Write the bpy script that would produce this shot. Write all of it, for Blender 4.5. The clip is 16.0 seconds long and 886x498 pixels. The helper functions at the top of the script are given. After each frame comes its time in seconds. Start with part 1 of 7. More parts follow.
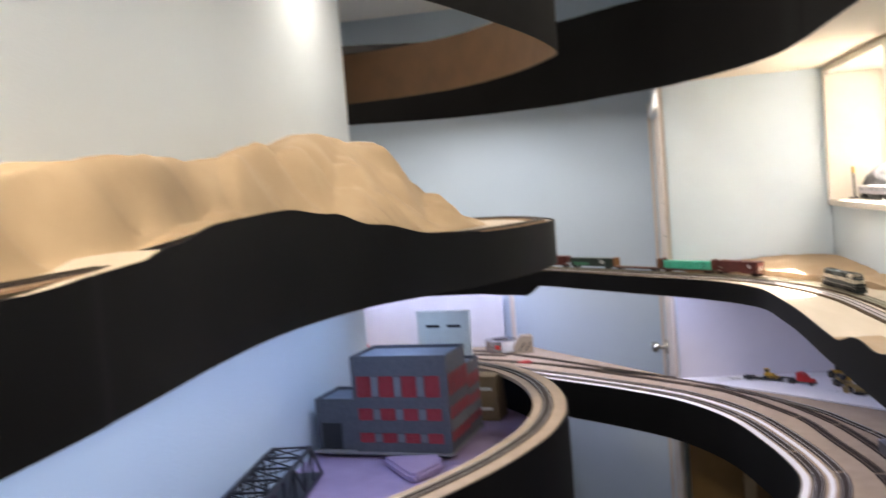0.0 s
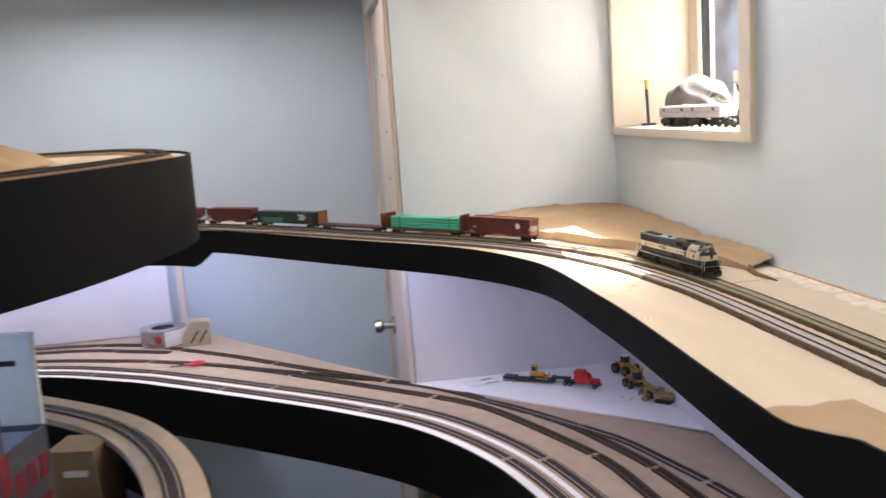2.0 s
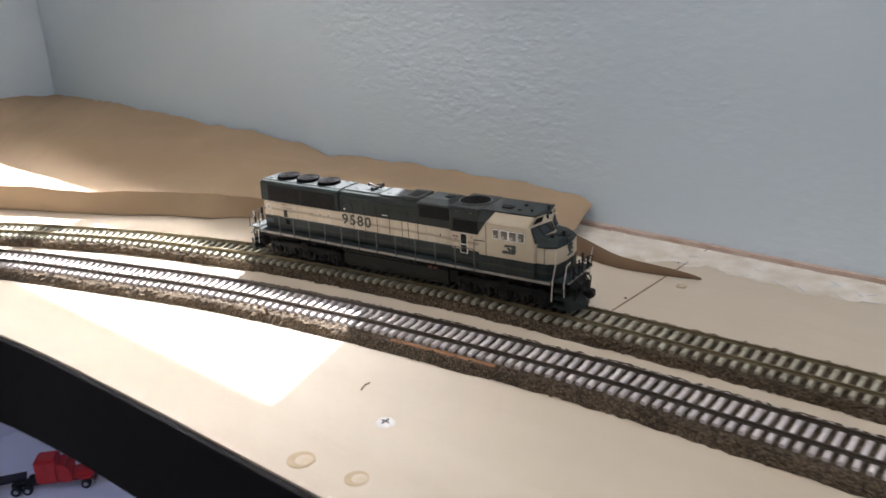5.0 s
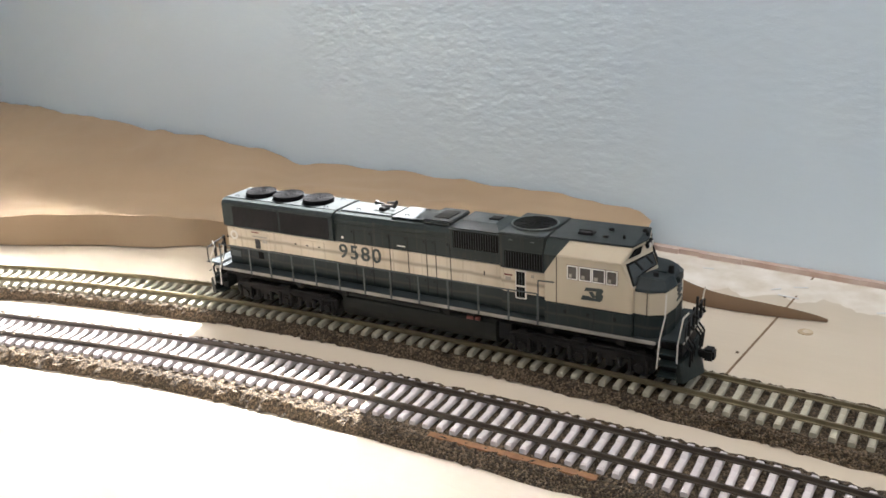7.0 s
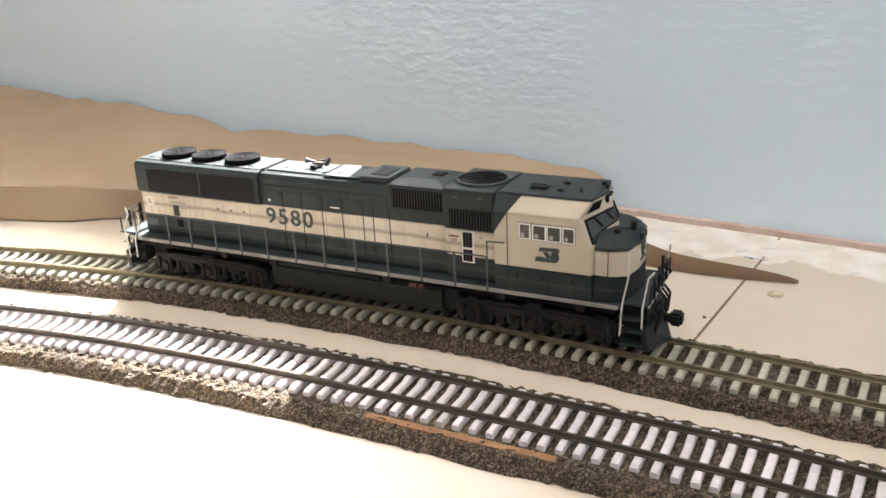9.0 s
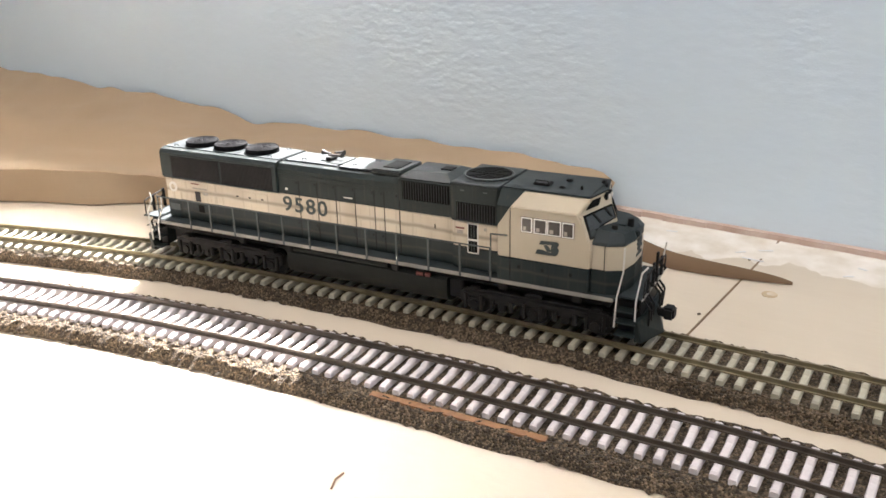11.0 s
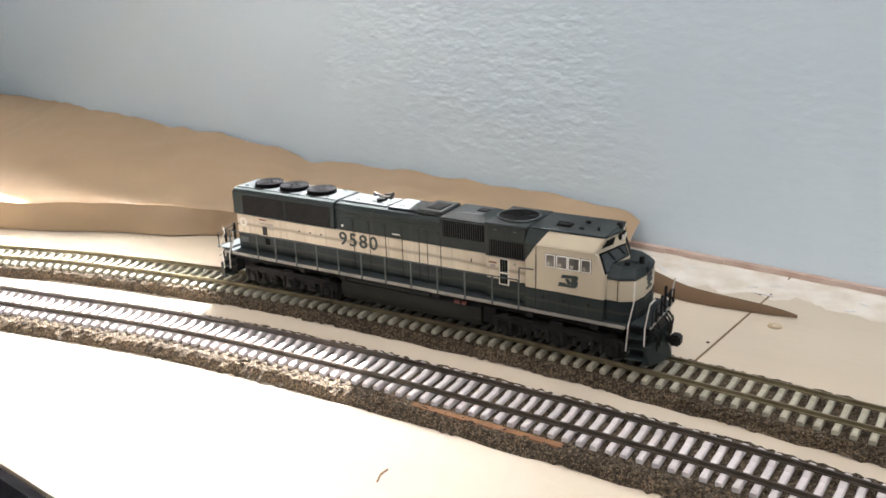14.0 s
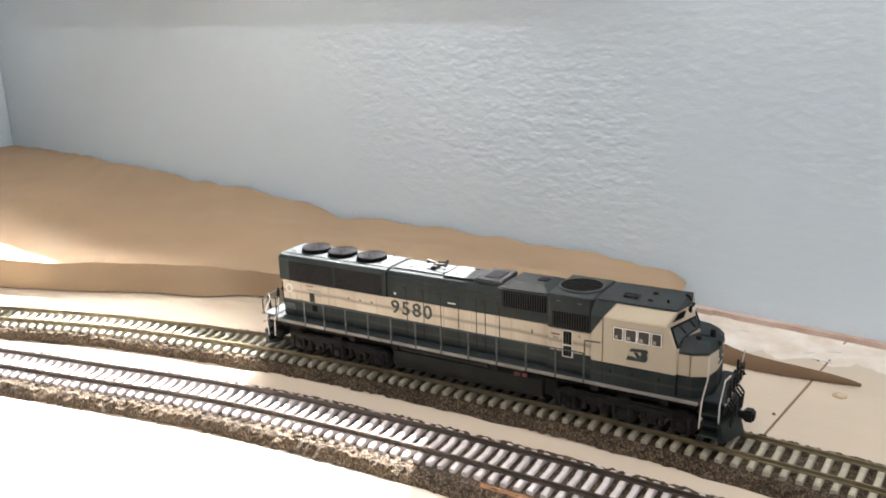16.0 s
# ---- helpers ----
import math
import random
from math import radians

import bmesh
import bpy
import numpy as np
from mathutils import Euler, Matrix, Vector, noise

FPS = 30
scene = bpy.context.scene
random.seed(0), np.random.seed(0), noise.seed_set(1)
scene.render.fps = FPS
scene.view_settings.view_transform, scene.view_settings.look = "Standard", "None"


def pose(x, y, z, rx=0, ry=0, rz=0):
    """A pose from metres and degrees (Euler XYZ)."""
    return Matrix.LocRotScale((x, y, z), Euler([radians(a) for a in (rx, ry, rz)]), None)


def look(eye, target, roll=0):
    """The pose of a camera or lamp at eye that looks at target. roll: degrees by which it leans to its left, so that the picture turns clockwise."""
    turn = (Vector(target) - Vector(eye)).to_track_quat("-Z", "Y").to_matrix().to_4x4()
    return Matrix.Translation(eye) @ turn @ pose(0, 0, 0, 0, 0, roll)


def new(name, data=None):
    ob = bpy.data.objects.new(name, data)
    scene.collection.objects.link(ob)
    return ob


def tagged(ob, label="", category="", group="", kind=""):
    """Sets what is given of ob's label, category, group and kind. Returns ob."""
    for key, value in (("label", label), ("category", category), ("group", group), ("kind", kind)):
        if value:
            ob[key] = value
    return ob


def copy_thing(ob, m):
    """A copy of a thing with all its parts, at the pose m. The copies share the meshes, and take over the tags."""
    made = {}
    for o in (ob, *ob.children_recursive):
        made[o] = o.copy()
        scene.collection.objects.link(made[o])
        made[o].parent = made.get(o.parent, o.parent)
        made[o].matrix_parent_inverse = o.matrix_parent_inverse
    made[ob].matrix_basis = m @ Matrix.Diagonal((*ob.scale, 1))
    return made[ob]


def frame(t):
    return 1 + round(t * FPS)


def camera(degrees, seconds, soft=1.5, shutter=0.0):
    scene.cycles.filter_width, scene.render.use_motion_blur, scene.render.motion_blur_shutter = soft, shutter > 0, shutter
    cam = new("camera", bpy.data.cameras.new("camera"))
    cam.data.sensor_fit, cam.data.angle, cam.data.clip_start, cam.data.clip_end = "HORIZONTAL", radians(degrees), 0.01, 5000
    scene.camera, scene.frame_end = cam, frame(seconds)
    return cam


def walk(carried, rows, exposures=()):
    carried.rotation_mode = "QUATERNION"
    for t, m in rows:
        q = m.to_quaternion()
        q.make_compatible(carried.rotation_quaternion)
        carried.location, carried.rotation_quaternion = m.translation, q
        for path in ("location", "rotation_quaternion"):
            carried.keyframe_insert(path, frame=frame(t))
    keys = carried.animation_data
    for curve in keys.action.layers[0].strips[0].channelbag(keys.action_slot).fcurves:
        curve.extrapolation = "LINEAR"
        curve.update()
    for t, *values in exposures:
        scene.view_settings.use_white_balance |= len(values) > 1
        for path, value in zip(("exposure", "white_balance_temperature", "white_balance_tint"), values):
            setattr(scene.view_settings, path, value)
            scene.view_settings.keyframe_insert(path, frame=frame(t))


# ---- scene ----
cam = camera(54.3, 16.0, soft=1.6, shutter=0.4)
PATH = [
    (0, (-0.895, -2.607, 0.386), (-1.27, -0.647, 0.262), -4.6),
    (0.5, (-0.865, -2.386, 0.365), (-0.959, -0.402, 0.125), -4.4),
    (1, (-0.865, -2.052, 0.353), (-0.727, -0.073, 0.101), -3.8),
    (1.5, (-0.84, -1.697, 0.346), (-0.68, 0.278, 0.078), -5.5),
    (2, (-0.846, -1.382, 0.33), (-0.592, 0.576, 0.011), -3.9),
    (2.5, (-0.863, -1.09, 0.324), (-0.418, 0.823, -0.054), -3.8),
    (3, (-0.815, -0.867, 0.306), (-0.246, 1.009, -0.094), -4.2),
    (3.5, (-0.753, -0.682, 0.284), (0.118, 1.052, -0.197), -4.2),
    (4, (-0.693, -0.507, 0.258), (0.495, 1.009, -0.281), -3.1),
    (4.5, (-0.641, -0.343, 0.235), (0.703, 1.007, -0.374), -2.6),
    (5, (-0.591, -0.237, 0.212), (0.82, 1.014, -0.455), -2.5),
    (7.5, (-0.494, -0.097, 0.175), (1.005, 1.045, -0.495), -3.0),
    (8, (-0.482, -0.088, 0.168), (1.032, 1.016, -0.531), -3.3),
    (8.5, (-0.474, -0.089, 0.157), (1.064, 0.98, -0.545), -2.9),
    (11, (-0.486, -0.103, 0.16), (1.03, 0.996, -0.545), -1.3),
    (11.5, (-0.492, -0.111, 0.162), (1.009, 1.014, -0.533), -1.7),
    (12, (-0.5, -0.119, 0.168), (0.976, 1.046, -0.513), -2.4),
    (12.5, (-0.511, -0.128, 0.172), (0.956, 1.063, -0.484), -2.2),
    (13, (-0.511, -0.131, 0.173), (0.961, 1.053, -0.483), -1.9),
    (13.5, (-0.515, -0.132, 0.172), (0.959, 1.051, -0.481), -1.5),
    (14, (-0.52, -0.135, 0.178), (0.948, 1.065, -0.459), -1.6),
    (14.5, (-0.521, -0.134, 0.179), (0.952, 1.069, -0.439), -1.5),
    (15, (-0.525, -0.124, 0.178), (0.948, 1.088, -0.424), -1.6),
    (15.5, (-0.524, -0.114, 0.182), (0.96, 1.089, -0.409), -1.5),
    (16, (-0.527, -0.105, 0.189), (0.967, 1.105, -0.36), -1.7),
]
walk(cam, [(t, look(eye, target, roll)) for t, eye, target, roll in PATH],
     exposures=[(0, 3.62, 6750, 14), (1, 3.5, 6750, 15), (1.5, 3.5, 6800, 16), (2, 3.47, 6850, 18), (2.5, 3.35, 6850, 20), (3, 3.25, 6800, 20), (4, 3.0, 6600, 17), (5, 2.78, 6000, 14), (7.5, 3.40, 6050, 12), (8.5, 3.52, 6100, 12),
                (11, 3.55, 6150, 14), (14, 3.42, 6050, 12), (16, 3.42, 6150, 14)])

# ---------------- world, sun, lamps ----------------
SUN_EL, SUN_AZ = radians(49.1), math.atan2(0.34, 1.0)   # sun stands beyond the window wall (+x), a little to +y
world = bpy.data.worlds.new("sky")
scene.world = world
world.use_nodes = True
_wt = world.node_tree
_sky = _wt.nodes.new("ShaderNodeTexSky")
_sky.sky_type, _sky.sun_disc = "NISHITA", False
_sky.sun_elevation, _sky.sun_rotation = SUN_EL, radians(90) - SUN_AZ
_wt.nodes["Background"].inputs["Strength"].default_value = 0.05
_wt.links.new(_sky.outputs["Color"], _wt.nodes["Background"].inputs["Color"])


def lamp(name, kind, m, energy, color, size=None, size_y=None, angle=None, spot=None):
    d = bpy.data.lights.new(name, kind)
    d.energy, d.color = energy, color
    if kind == "AREA":
        d.shape, d.size, d.size_y = "RECTANGLE", size, size_y
    if kind == "SUN":
        d.angle = angle
    if kind == "SPOT":
        d.spot_size, d.spot_blend, d.shadow_soft_size = spot, 1.0, 0.05
    ob = new(name, d)
    ob.matrix_world = m
    return ob


_sun_from = Vector((math.cos(SUN_EL) * math.cos(SUN_AZ), math.cos(SUN_EL) * math.sin(SUN_AZ), math.sin(SUN_EL)))
lamp("sun", "SUN", look(_sun_from * 5, (0, 0, 0)), 5.0, (1.0, 0.95, 0.88), angle=radians(0.53))
STRIP, COOL = (0.99, 0.965, 0.95), (0.56, 0.62, 0.94)
# strips of lamps behind the upper fascia, over the main level
lamp("upper_strip_light", "AREA", pose(-0.25, -1.75, 0.745, 0, 0, 90), 0.72, STRIP, 2.3, 0.03)
lamp("upper_strip_light", "AREA", pose(-0.235, 0.03, 0.745, 0, 0, 90), 0.285, STRIP, 1.15, 0.02)
lamp("upper_strip_light", "AREA", pose(-1.05, 1.34, 0.745, 0, 0, 155), 0.465, STRIP, 0.8, 0.03)
lamp("upper_strip_light", "AREA", pose(-1.85, 1.42, 0.745, 0, 0, 20), 0.341, STRIP, 0.9, 0.03)
# cool strips under the main level and under the peninsula
lamp("under_strip_light", "AREA", pose(-0.34, -0.9, -0.035, 0, 0, 90), 0.273, COOL, 3.0, 0.02)
lamp("under_strip_light", "AREA", pose(-0.72, 0.90, -0.035, 0, 0, 130), 0.186, COOL, 0.9, 0.02)
lamp("under_strip_light", "AREA", pose(-2.0, 1.75, -0.035, 0, 0, 0), 0.223, COOL, 0.8, 0.02)
lamp("under_strip_light", "AREA", pose(-1.55, -0.9, 0.15, 0, 0, 90), 0.44, (0.45, 0.62, 1.0), 2.2, 0.02)
lamp("under_strip_light", "AREA", pose(-1.28, 1.56, -0.035, 0, 0, 135), 0.223, COOL, 0.6, 0.02)
# recessed lamps in the ceiling
CEILING_LAMPS = ((-0.78, 0.25, 1.49), (-1.60, 0.0, 1.9), (-1.1, -0.9, 2.85), (-1.9, 1.1, 1.49), (-1.62, -1.9, 5.2), (-0.9, -2.8, 2.85))
for _x, _y, _e in CEILING_LAMPS:
    lamp("recessed_ceiling_light", "SPOT", pose(_x, _y, 1.32), _e, (1.0, 0.87, 0.72), spot=radians(150))


# ---------------- materials ----------------
def mat(name, c1, c2=None, rough=0.6, metal=0.0, scale=30.0, bump=0.0, bscale=300.0, stretch=(1, 1, 1), rnd=0.0, detail=5.0,
        spec=0.5, fine=0.0, bdist=0.001):
    m = bpy.data.materials.new(name)
    m.use_nodes = True
    nt, b = m.node_tree, m.node_tree.nodes["Principled BSDF"]
    b.inputs["Roughness"].default_value, b.inputs["Metallic"].default_value = rough, metal
    b.inputs["Specular IOR Level"].default_value = spec
    c2 = c2 or tuple(v * 0.86 for v in c1)
    tc, mp = nt.nodes.new("ShaderNodeTexCoord"), nt.nodes.new("ShaderNodeMapping")
    mp.inputs["Scale"].default_value = stretch
    nt.links.new(tc.outputs["Object"], mp.inputs["Vector"])
    n1, n2 = nt.nodes.new("ShaderNodeTexNoise"), nt.nodes.new("ShaderNodeTexNoise")
    n1.inputs["Scale"].default_value, n1.inputs["Detail"].default_value = scale, detail
    n2.inputs["Scale"].default_value, n2.inputs["Detail"].default_value = bscale, 4.0
    nt.links.new(mp.outputs["Vector"], n1.inputs["Vector"])
    nt.links.new(mp.outputs["Vector"], n2.inputs["Vector"])
    ramp = nt.nodes.new("ShaderNodeValToRGB")
    ramp.color_ramp.elements[0].position, ramp.color_ramp.elements[1].position = 0.32, 0.68
    ramp.color_ramp.elements[0].color, ramp.color_ramp.elements[1].color = (*c2, 1), (*c1, 1)
    nt.links.new(n1.outputs["Fac"], ramp.inputs["Fac"])
    colour = ramp.outputs["Color"]
    if fine:
        mx = nt.nodes.new("ShaderNodeMix")
        mx.data_type, mx.blend_type = "RGBA", "MULTIPLY"
        mx.inputs["Factor"].default_value = fine
        nt.links.new(colour, mx.inputs["A"])
        r2 = nt.nodes.new("ShaderNodeValToRGB")
        r2.color_ramp.elements[0].position, r2.color_ramp.elements[1].position = 0.35, 0.62
        r2.color_ramp.elements[0].color = (0.12, 0.11, 0.1, 1)
        nt.links.new(n2.outputs["Fac"], r2.inputs["Fac"])
        nt.links.new(r2.outputs["Color"], mx.inputs["B"])
        colour = mx.outputs["Result"]
    if rnd:
        oi, hs = nt.nodes.new("ShaderNodeObjectInfo"), nt.nodes.new("ShaderNodeHueSaturation")
        mr = nt.nodes.new("ShaderNodeMapRange")
        mr.inputs["To Min"].default_value, mr.inputs["To Max"].default_value = 1 - rnd, 1 + rnd
        nt.links.new(oi.outputs["Random"], mr.inputs["Value"])
        nt.links.new(mr.outputs["Result"], hs.inputs["Value"])
        nt.links.new(colour, hs.inputs["Color"])
        colour = hs.outputs["Color"]
    nt.links.new(colour, b.inputs["Base Color"])
    if bump:
        bp = nt.nodes.new("ShaderNodeBump")
        bp.inputs["Strength"].default_value, bp.inputs["Distance"].default_value = bump, bdist
        nt.links.new(n2.outputs["Fac"], bp.inputs["Height"])
        nt.links.new(bp.outputs["Normal"], b.inputs["Normal"])
    return m


def glass(name, tint=(1, 1, 1), rough=0.0):
    m = bpy.data.materials.new(name)
    m.use_nodes = True
    b = m.node_tree.nodes["Principled BSDF"]
    b.inputs["Base Color"].default_value = (*tint, 1)
    b.inputs["Transmission Weight"].default_value, b.inputs["Roughness"].default_value, b.inputs["IOR"].default_value = 1.0, rough, 1.45
    return m


M_WALL = mat("pale_blue_wall_paint", (0.61, 0.705, 0.775), (0.575, 0.67, 0.745), 0.7, scale=2.5, bump=0.5, bscale=150, bdist=0.002, stretch=(1, 0.6, 1.25))


def patchy_relief(m, low, high):
    """Roller texture that comes and goes over the wall."""
    nt = m.node_tree
    bp = [n for n in nt.nodes if n.bl_idname == "ShaderNodeBump"][0]
    tc, nz, mr = nt.nodes.new("ShaderNodeTexCoord"), nt.nodes.new("ShaderNodeTexNoise"), nt.nodes.new("ShaderNodeMapRange")
    nz.inputs["Scale"].default_value, nz.inputs["Detail"].default_value = 5.0, 3.0
    mr.inputs["From Min"].default_value, mr.inputs["From Max"].default_value = 0.45, 0.62
    mr.inputs["To Min"].default_value, mr.inputs["To Max"].default_value = low, high
    nt.links.new(tc.outputs["Object"], nz.inputs["Vector"])
    nt.links.new(nz.outputs["Fac"], mr.inputs["Value"])
    nt.links.new(mr.outputs["Result"], bp.inputs["Strength"])


patchy_relief(M_WALL, 0.13, 0.42)


def granular(name, steps, size, rough=0.9):
    """Pressed grains: each one its own tone, with a dark joint round it."""
    m = bpy.data.materials.new(name)
    m.use_nodes = True
    nt, b = m.node_tree, m.node_tree.nodes["Principled BSDF"]
    b.inputs["Roughness"].default_value = rough
    b.inputs["Specular IOR Level"].default_value = 0.3
    tc, vo, rp, bp = (nt.nodes.new("ShaderNode" + k) for k in ("TexCoord", "TexVoronoi", "ValToRGB", "Bump"))
    nz, ad = nt.nodes.new("ShaderNodeTexNoise"), nt.nodes.new("ShaderNodeMath")
    vo.inputs["Scale"].default_value = 1.0 / size
    nz.inputs["Scale"].default_value, nz.inputs["Detail"].default_value = 45.0, 3.0
    sp = nt.nodes.new("ShaderNodeSeparateColor")
    nt.links.new(tc.outputs["Object"], vo.inputs["Vector"])
    nt.links.new(tc.outputs["Object"], nz.inputs["Vector"])
    nt.links.new(vo.outputs["Color"], sp.inputs["Color"])
    ad.operation = "MULTIPLY_ADD"
    ad.inputs[1].default_value = 0.5
    nt.links.new(nz.outputs["Fac"], ad.inputs[0])
    nt.links.new(sp.outputs["Red"], ad.inputs[2])
    el = rp.color_ramp.elements
    el[0].position, el[0].color = steps[0][0], (*steps[0][1], 1)
    el[1].position, el[1].color = steps[-1][0], (*steps[-1][1], 1)
    for at, c in steps[1:-1]:
        el.new(at).color = (*c, 1)
    nt.links.new(ad.outputs["Value"], rp.inputs["Fac"])
    nt.links.new(rp.outputs["Color"], b.inputs["Base Color"])
    bp.inputs["Strength"].default_value, bp.inputs["Distance"].default_value = 0.9, 0.0012
    bp.invert = True
    nt.links.new(vo.outputs["Distance"], bp.inputs["Height"])
    nt.links.new(bp.outputs["Normal"], b.inputs["Normal"])
    return m


M_WALLB = mat("blue_wall_paint", (0.50, 0.60, 0.69), (0.47, 0.57, 0.66), 0.7, scale=2.0, bump=0.3, bscale=130, bdist=0.0015)
M_CEIL = mat("white_ceiling_paint", (0.80, 0.79, 0.76), (0.77, 0.76, 0.73), 0.85, scale=3, bump=0.3, bscale=120)
M_FLOOR = mat("grey_floor", (0.20, 0.19, 0.18), (0.15, 0.145, 0.14), 0.6, scale=8, bump=0.1)
M_TRIM = mat("white_painted_trim", (0.78, 0.76, 0.72), (0.74, 0.72, 0.68), 0.45, scale=10, bump=0.1, bscale=90)
M_JAMB = mat("primed_pine", (0.66, 0.58, 0.50), (0.58, 0.50, 0.43), 0.55, scale=9, stretch=(6, 6, 0.5), bump=0.15, bscale=60)
M_WINW = mat("cream_painted_window_wood", (0.61, 0.56, 0.48), (0.565, 0.515, 0.435), 0.5, scale=12, bump=0.12, bscale=80)
M_DECK = mat("cream_painted_plywood", (0.525, 0.46, 0.365), (0.475, 0.41, 0.315), 0.55, scale=7, stretch=(3, 0.6, 1), bump=0.15, bscale=70)
M_UNDER = mat("cream_underside", (0.76, 0.68, 0.55), (0.72, 0.64, 0.5), 0.7, scale=6, bump=0.1)
M_FASCIA = mat("black_painted_hardboard", (0.0045, 0.0045, 0.005), (0.003, 0.003, 0.0035), 0.62, scale=5, bump=0.08, bscale=60, spec=0.13)
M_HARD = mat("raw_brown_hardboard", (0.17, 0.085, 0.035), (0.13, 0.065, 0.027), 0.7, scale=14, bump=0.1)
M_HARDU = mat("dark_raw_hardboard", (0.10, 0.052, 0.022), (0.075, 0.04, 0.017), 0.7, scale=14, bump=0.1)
M_KRAFT = mat("brown_kraft_paper", (0.335, 0.242, 0.150), (0.305, 0.217, 0.133), 0.8, scale=9, bump=0.12, bscale=160)
M_KRAFTD = mat("dark_kraft_paper", (0.165, 0.105, 0.058), (0.135, 0.085, 0.046), 0.8, scale=16, bump=0.12, bscale=220)
M_CORK = granular("dark_cork_roadbed", ((0.25, (0.030, 0.023, 0.016)), (0.65, (0.058, 0.044, 0.030)), (0.95, (0.10, 0.075, 0.048)), (1.0, (0.17, 0.125, 0.08))), 0.0007)
M_CORKL = mat("brown_cork_roadbed", (0.30, 0.20, 0.12), (0.22, 0.145, 0.085), 0.9, scale=300, bump=0.6, bscale=400)
M_TIEC = mat("grey_green_concrete_ties", (0.40, 0.38, 0.30), (0.32, 0.305, 0.235), 0.7, scale=300, bump=0.2, bscale=900, rnd=0.10)
M_TIEL = mat("pale_lilac_concrete_ties", (0.59, 0.55, 0.55), (0.50, 0.465, 0.465), 0.7, scale=300, bump=0.2, bscale=900, rnd=0.08)
M_TIEB = mat("dark_brown_plastic_ties", (0.055, 0.040, 0.032), (0.035, 0.025, 0.02), 0.6, scale=200)
M_RAILT = mat("tan_weathered_rail", (0.21, 0.175, 0.105), (0.145, 0.12, 0.07), 0.45, 0.4, scale=200)
M_RAILB = mat("brown_weathered_rail", (0.075, 0.060, 0.045), (0.05, 0.04, 0.03), 0.42, 0.4, scale=200)
M_RAILW = mat("worn_brown_rail", (0.26, 0.20, 0.15), (0.16, 0.12, 0.09), 0.35, 0.7, scale=120)
M_RAILS = mat("nickel_silver_rail", (0.58, 0.56, 0.53), (0.46, 0.44, 0.41), 0.35, 0.6, scale=100)
M_LOWER = mat("tan_homasote_board", (0.39, 0.305, 0.225), (0.34, 0.265, 0.195), 0.85, scale=25, bump=0.15, bscale=300)
M_WHITEB = mat("white_board", (0.80, 0.80, 0.82), (0.75, 0.75, 0.78), 0.6, scale=9, bump=0.05)
M_FOAM = mat("lilac_foam_board", (0.40, 0.30, 0.46), (0.33, 0.245, 0.385), 0.6, scale=12, bump=0.2, bscale=150)
M_PINE = mat("raw_pine", (0.62, 0.46, 0.27), (0.53, 0.37, 0.20), 0.6, scale=18, stretch=(5, 5, 0.6), bump=0.1)
M_ZINC = mat("bright_zinc", (0.72, 0.72, 0.70), (0.60, 0.60, 0.58), 0.4, 0.35, scale=300)
M_STEEL = mat("brushed_steel", (0.55, 0.54, 0.52), (0.45, 0.44, 0.42), 0.25, 1.0, scale=60)
M_BLACK = mat("black_plastic", (0.016, 0.016, 0.017), (0.010, 0.010, 0.011), 0.5, scale=200, bump=0.05, bscale=600)
M_GLASS = glass("window_glass")

# ---------------- mesh helpers ----------------
def box(bm, x0, x1, y0, y1, z0, z1, m=None):
    vs = [bm.verts.new((x, y, z)) for z in (z0, z1) for y in (y0, y1) for x in (x0, x1)]
    for f in ((0, 2, 3, 1), (4, 5, 7, 6), (0, 1, 5, 4), (2, 6, 7, 3), (0, 4, 6, 2), (1, 3, 7, 5)):
        bm.faces.new([vs[i] for i in f])
    if m:
        for v in vs:
            v.co = m @ v.co
    return vs


def cyl(bm, p0, p1, r0, r1=None, n=12, caps=True):
    r1 = r0 if r1 is None else r1
    p0, p1 = Vector(p0), Vector(p1)
    q = (p1 - p0).to_track_quat("Z", "Y")
    rings = []
    for p, r in ((p0, r0), (p1, r1)):
        rings.append([bm.verts.new(p + q @ Vector((r * math.cos(2 * math.pi * k / n), r * math.sin(2 * math.pi * k / n), 0))) for k in range(n)])
    for k in range(n):
        bm.faces.new((rings[0][k], rings[0][(k + 1) % n], rings[1][(k + 1) % n], rings[1][k]))
    if caps:
        bm.faces.new(rings[0][::-1])
        bm.faces.new(rings[1])


def tube(bm, pts, r, n=6):
    for a, b in zip(pts[:-1], pts[1:]):
        cyl(bm, a, b, r, n=n)


def prism(bm, poly, z0, z1):
    lo = [bm.verts.new((x, y, z0)) for x, y in poly]
    hi = [bm.verts.new((x, y, z1)) for x, y in poly]
    n = len(poly)
    bm.faces.new(lo[::-1])
    bm.faces.new(hi)
    for k in range(n):
        bm.faces.new((lo[k], lo[(k + 1) % n], hi[(k + 1) % n], hi[k]))


def extrude_xz(bm, poly, y0, y1):
    """A prism whose outline lies in the x-z plane."""
    a = [bm.verts.new((x, y0, z)) for x, z in poly]
    b = [bm.verts.new((x, y1, z)) for x, z in poly]
    n = len(poly)
    bm.faces.new(a)
    bm.faces.new(b[::-1])
    for k in range(n):
        bm.faces.new((a[k], b[k], b[(k + 1) % n], a[(k + 1) % n]))


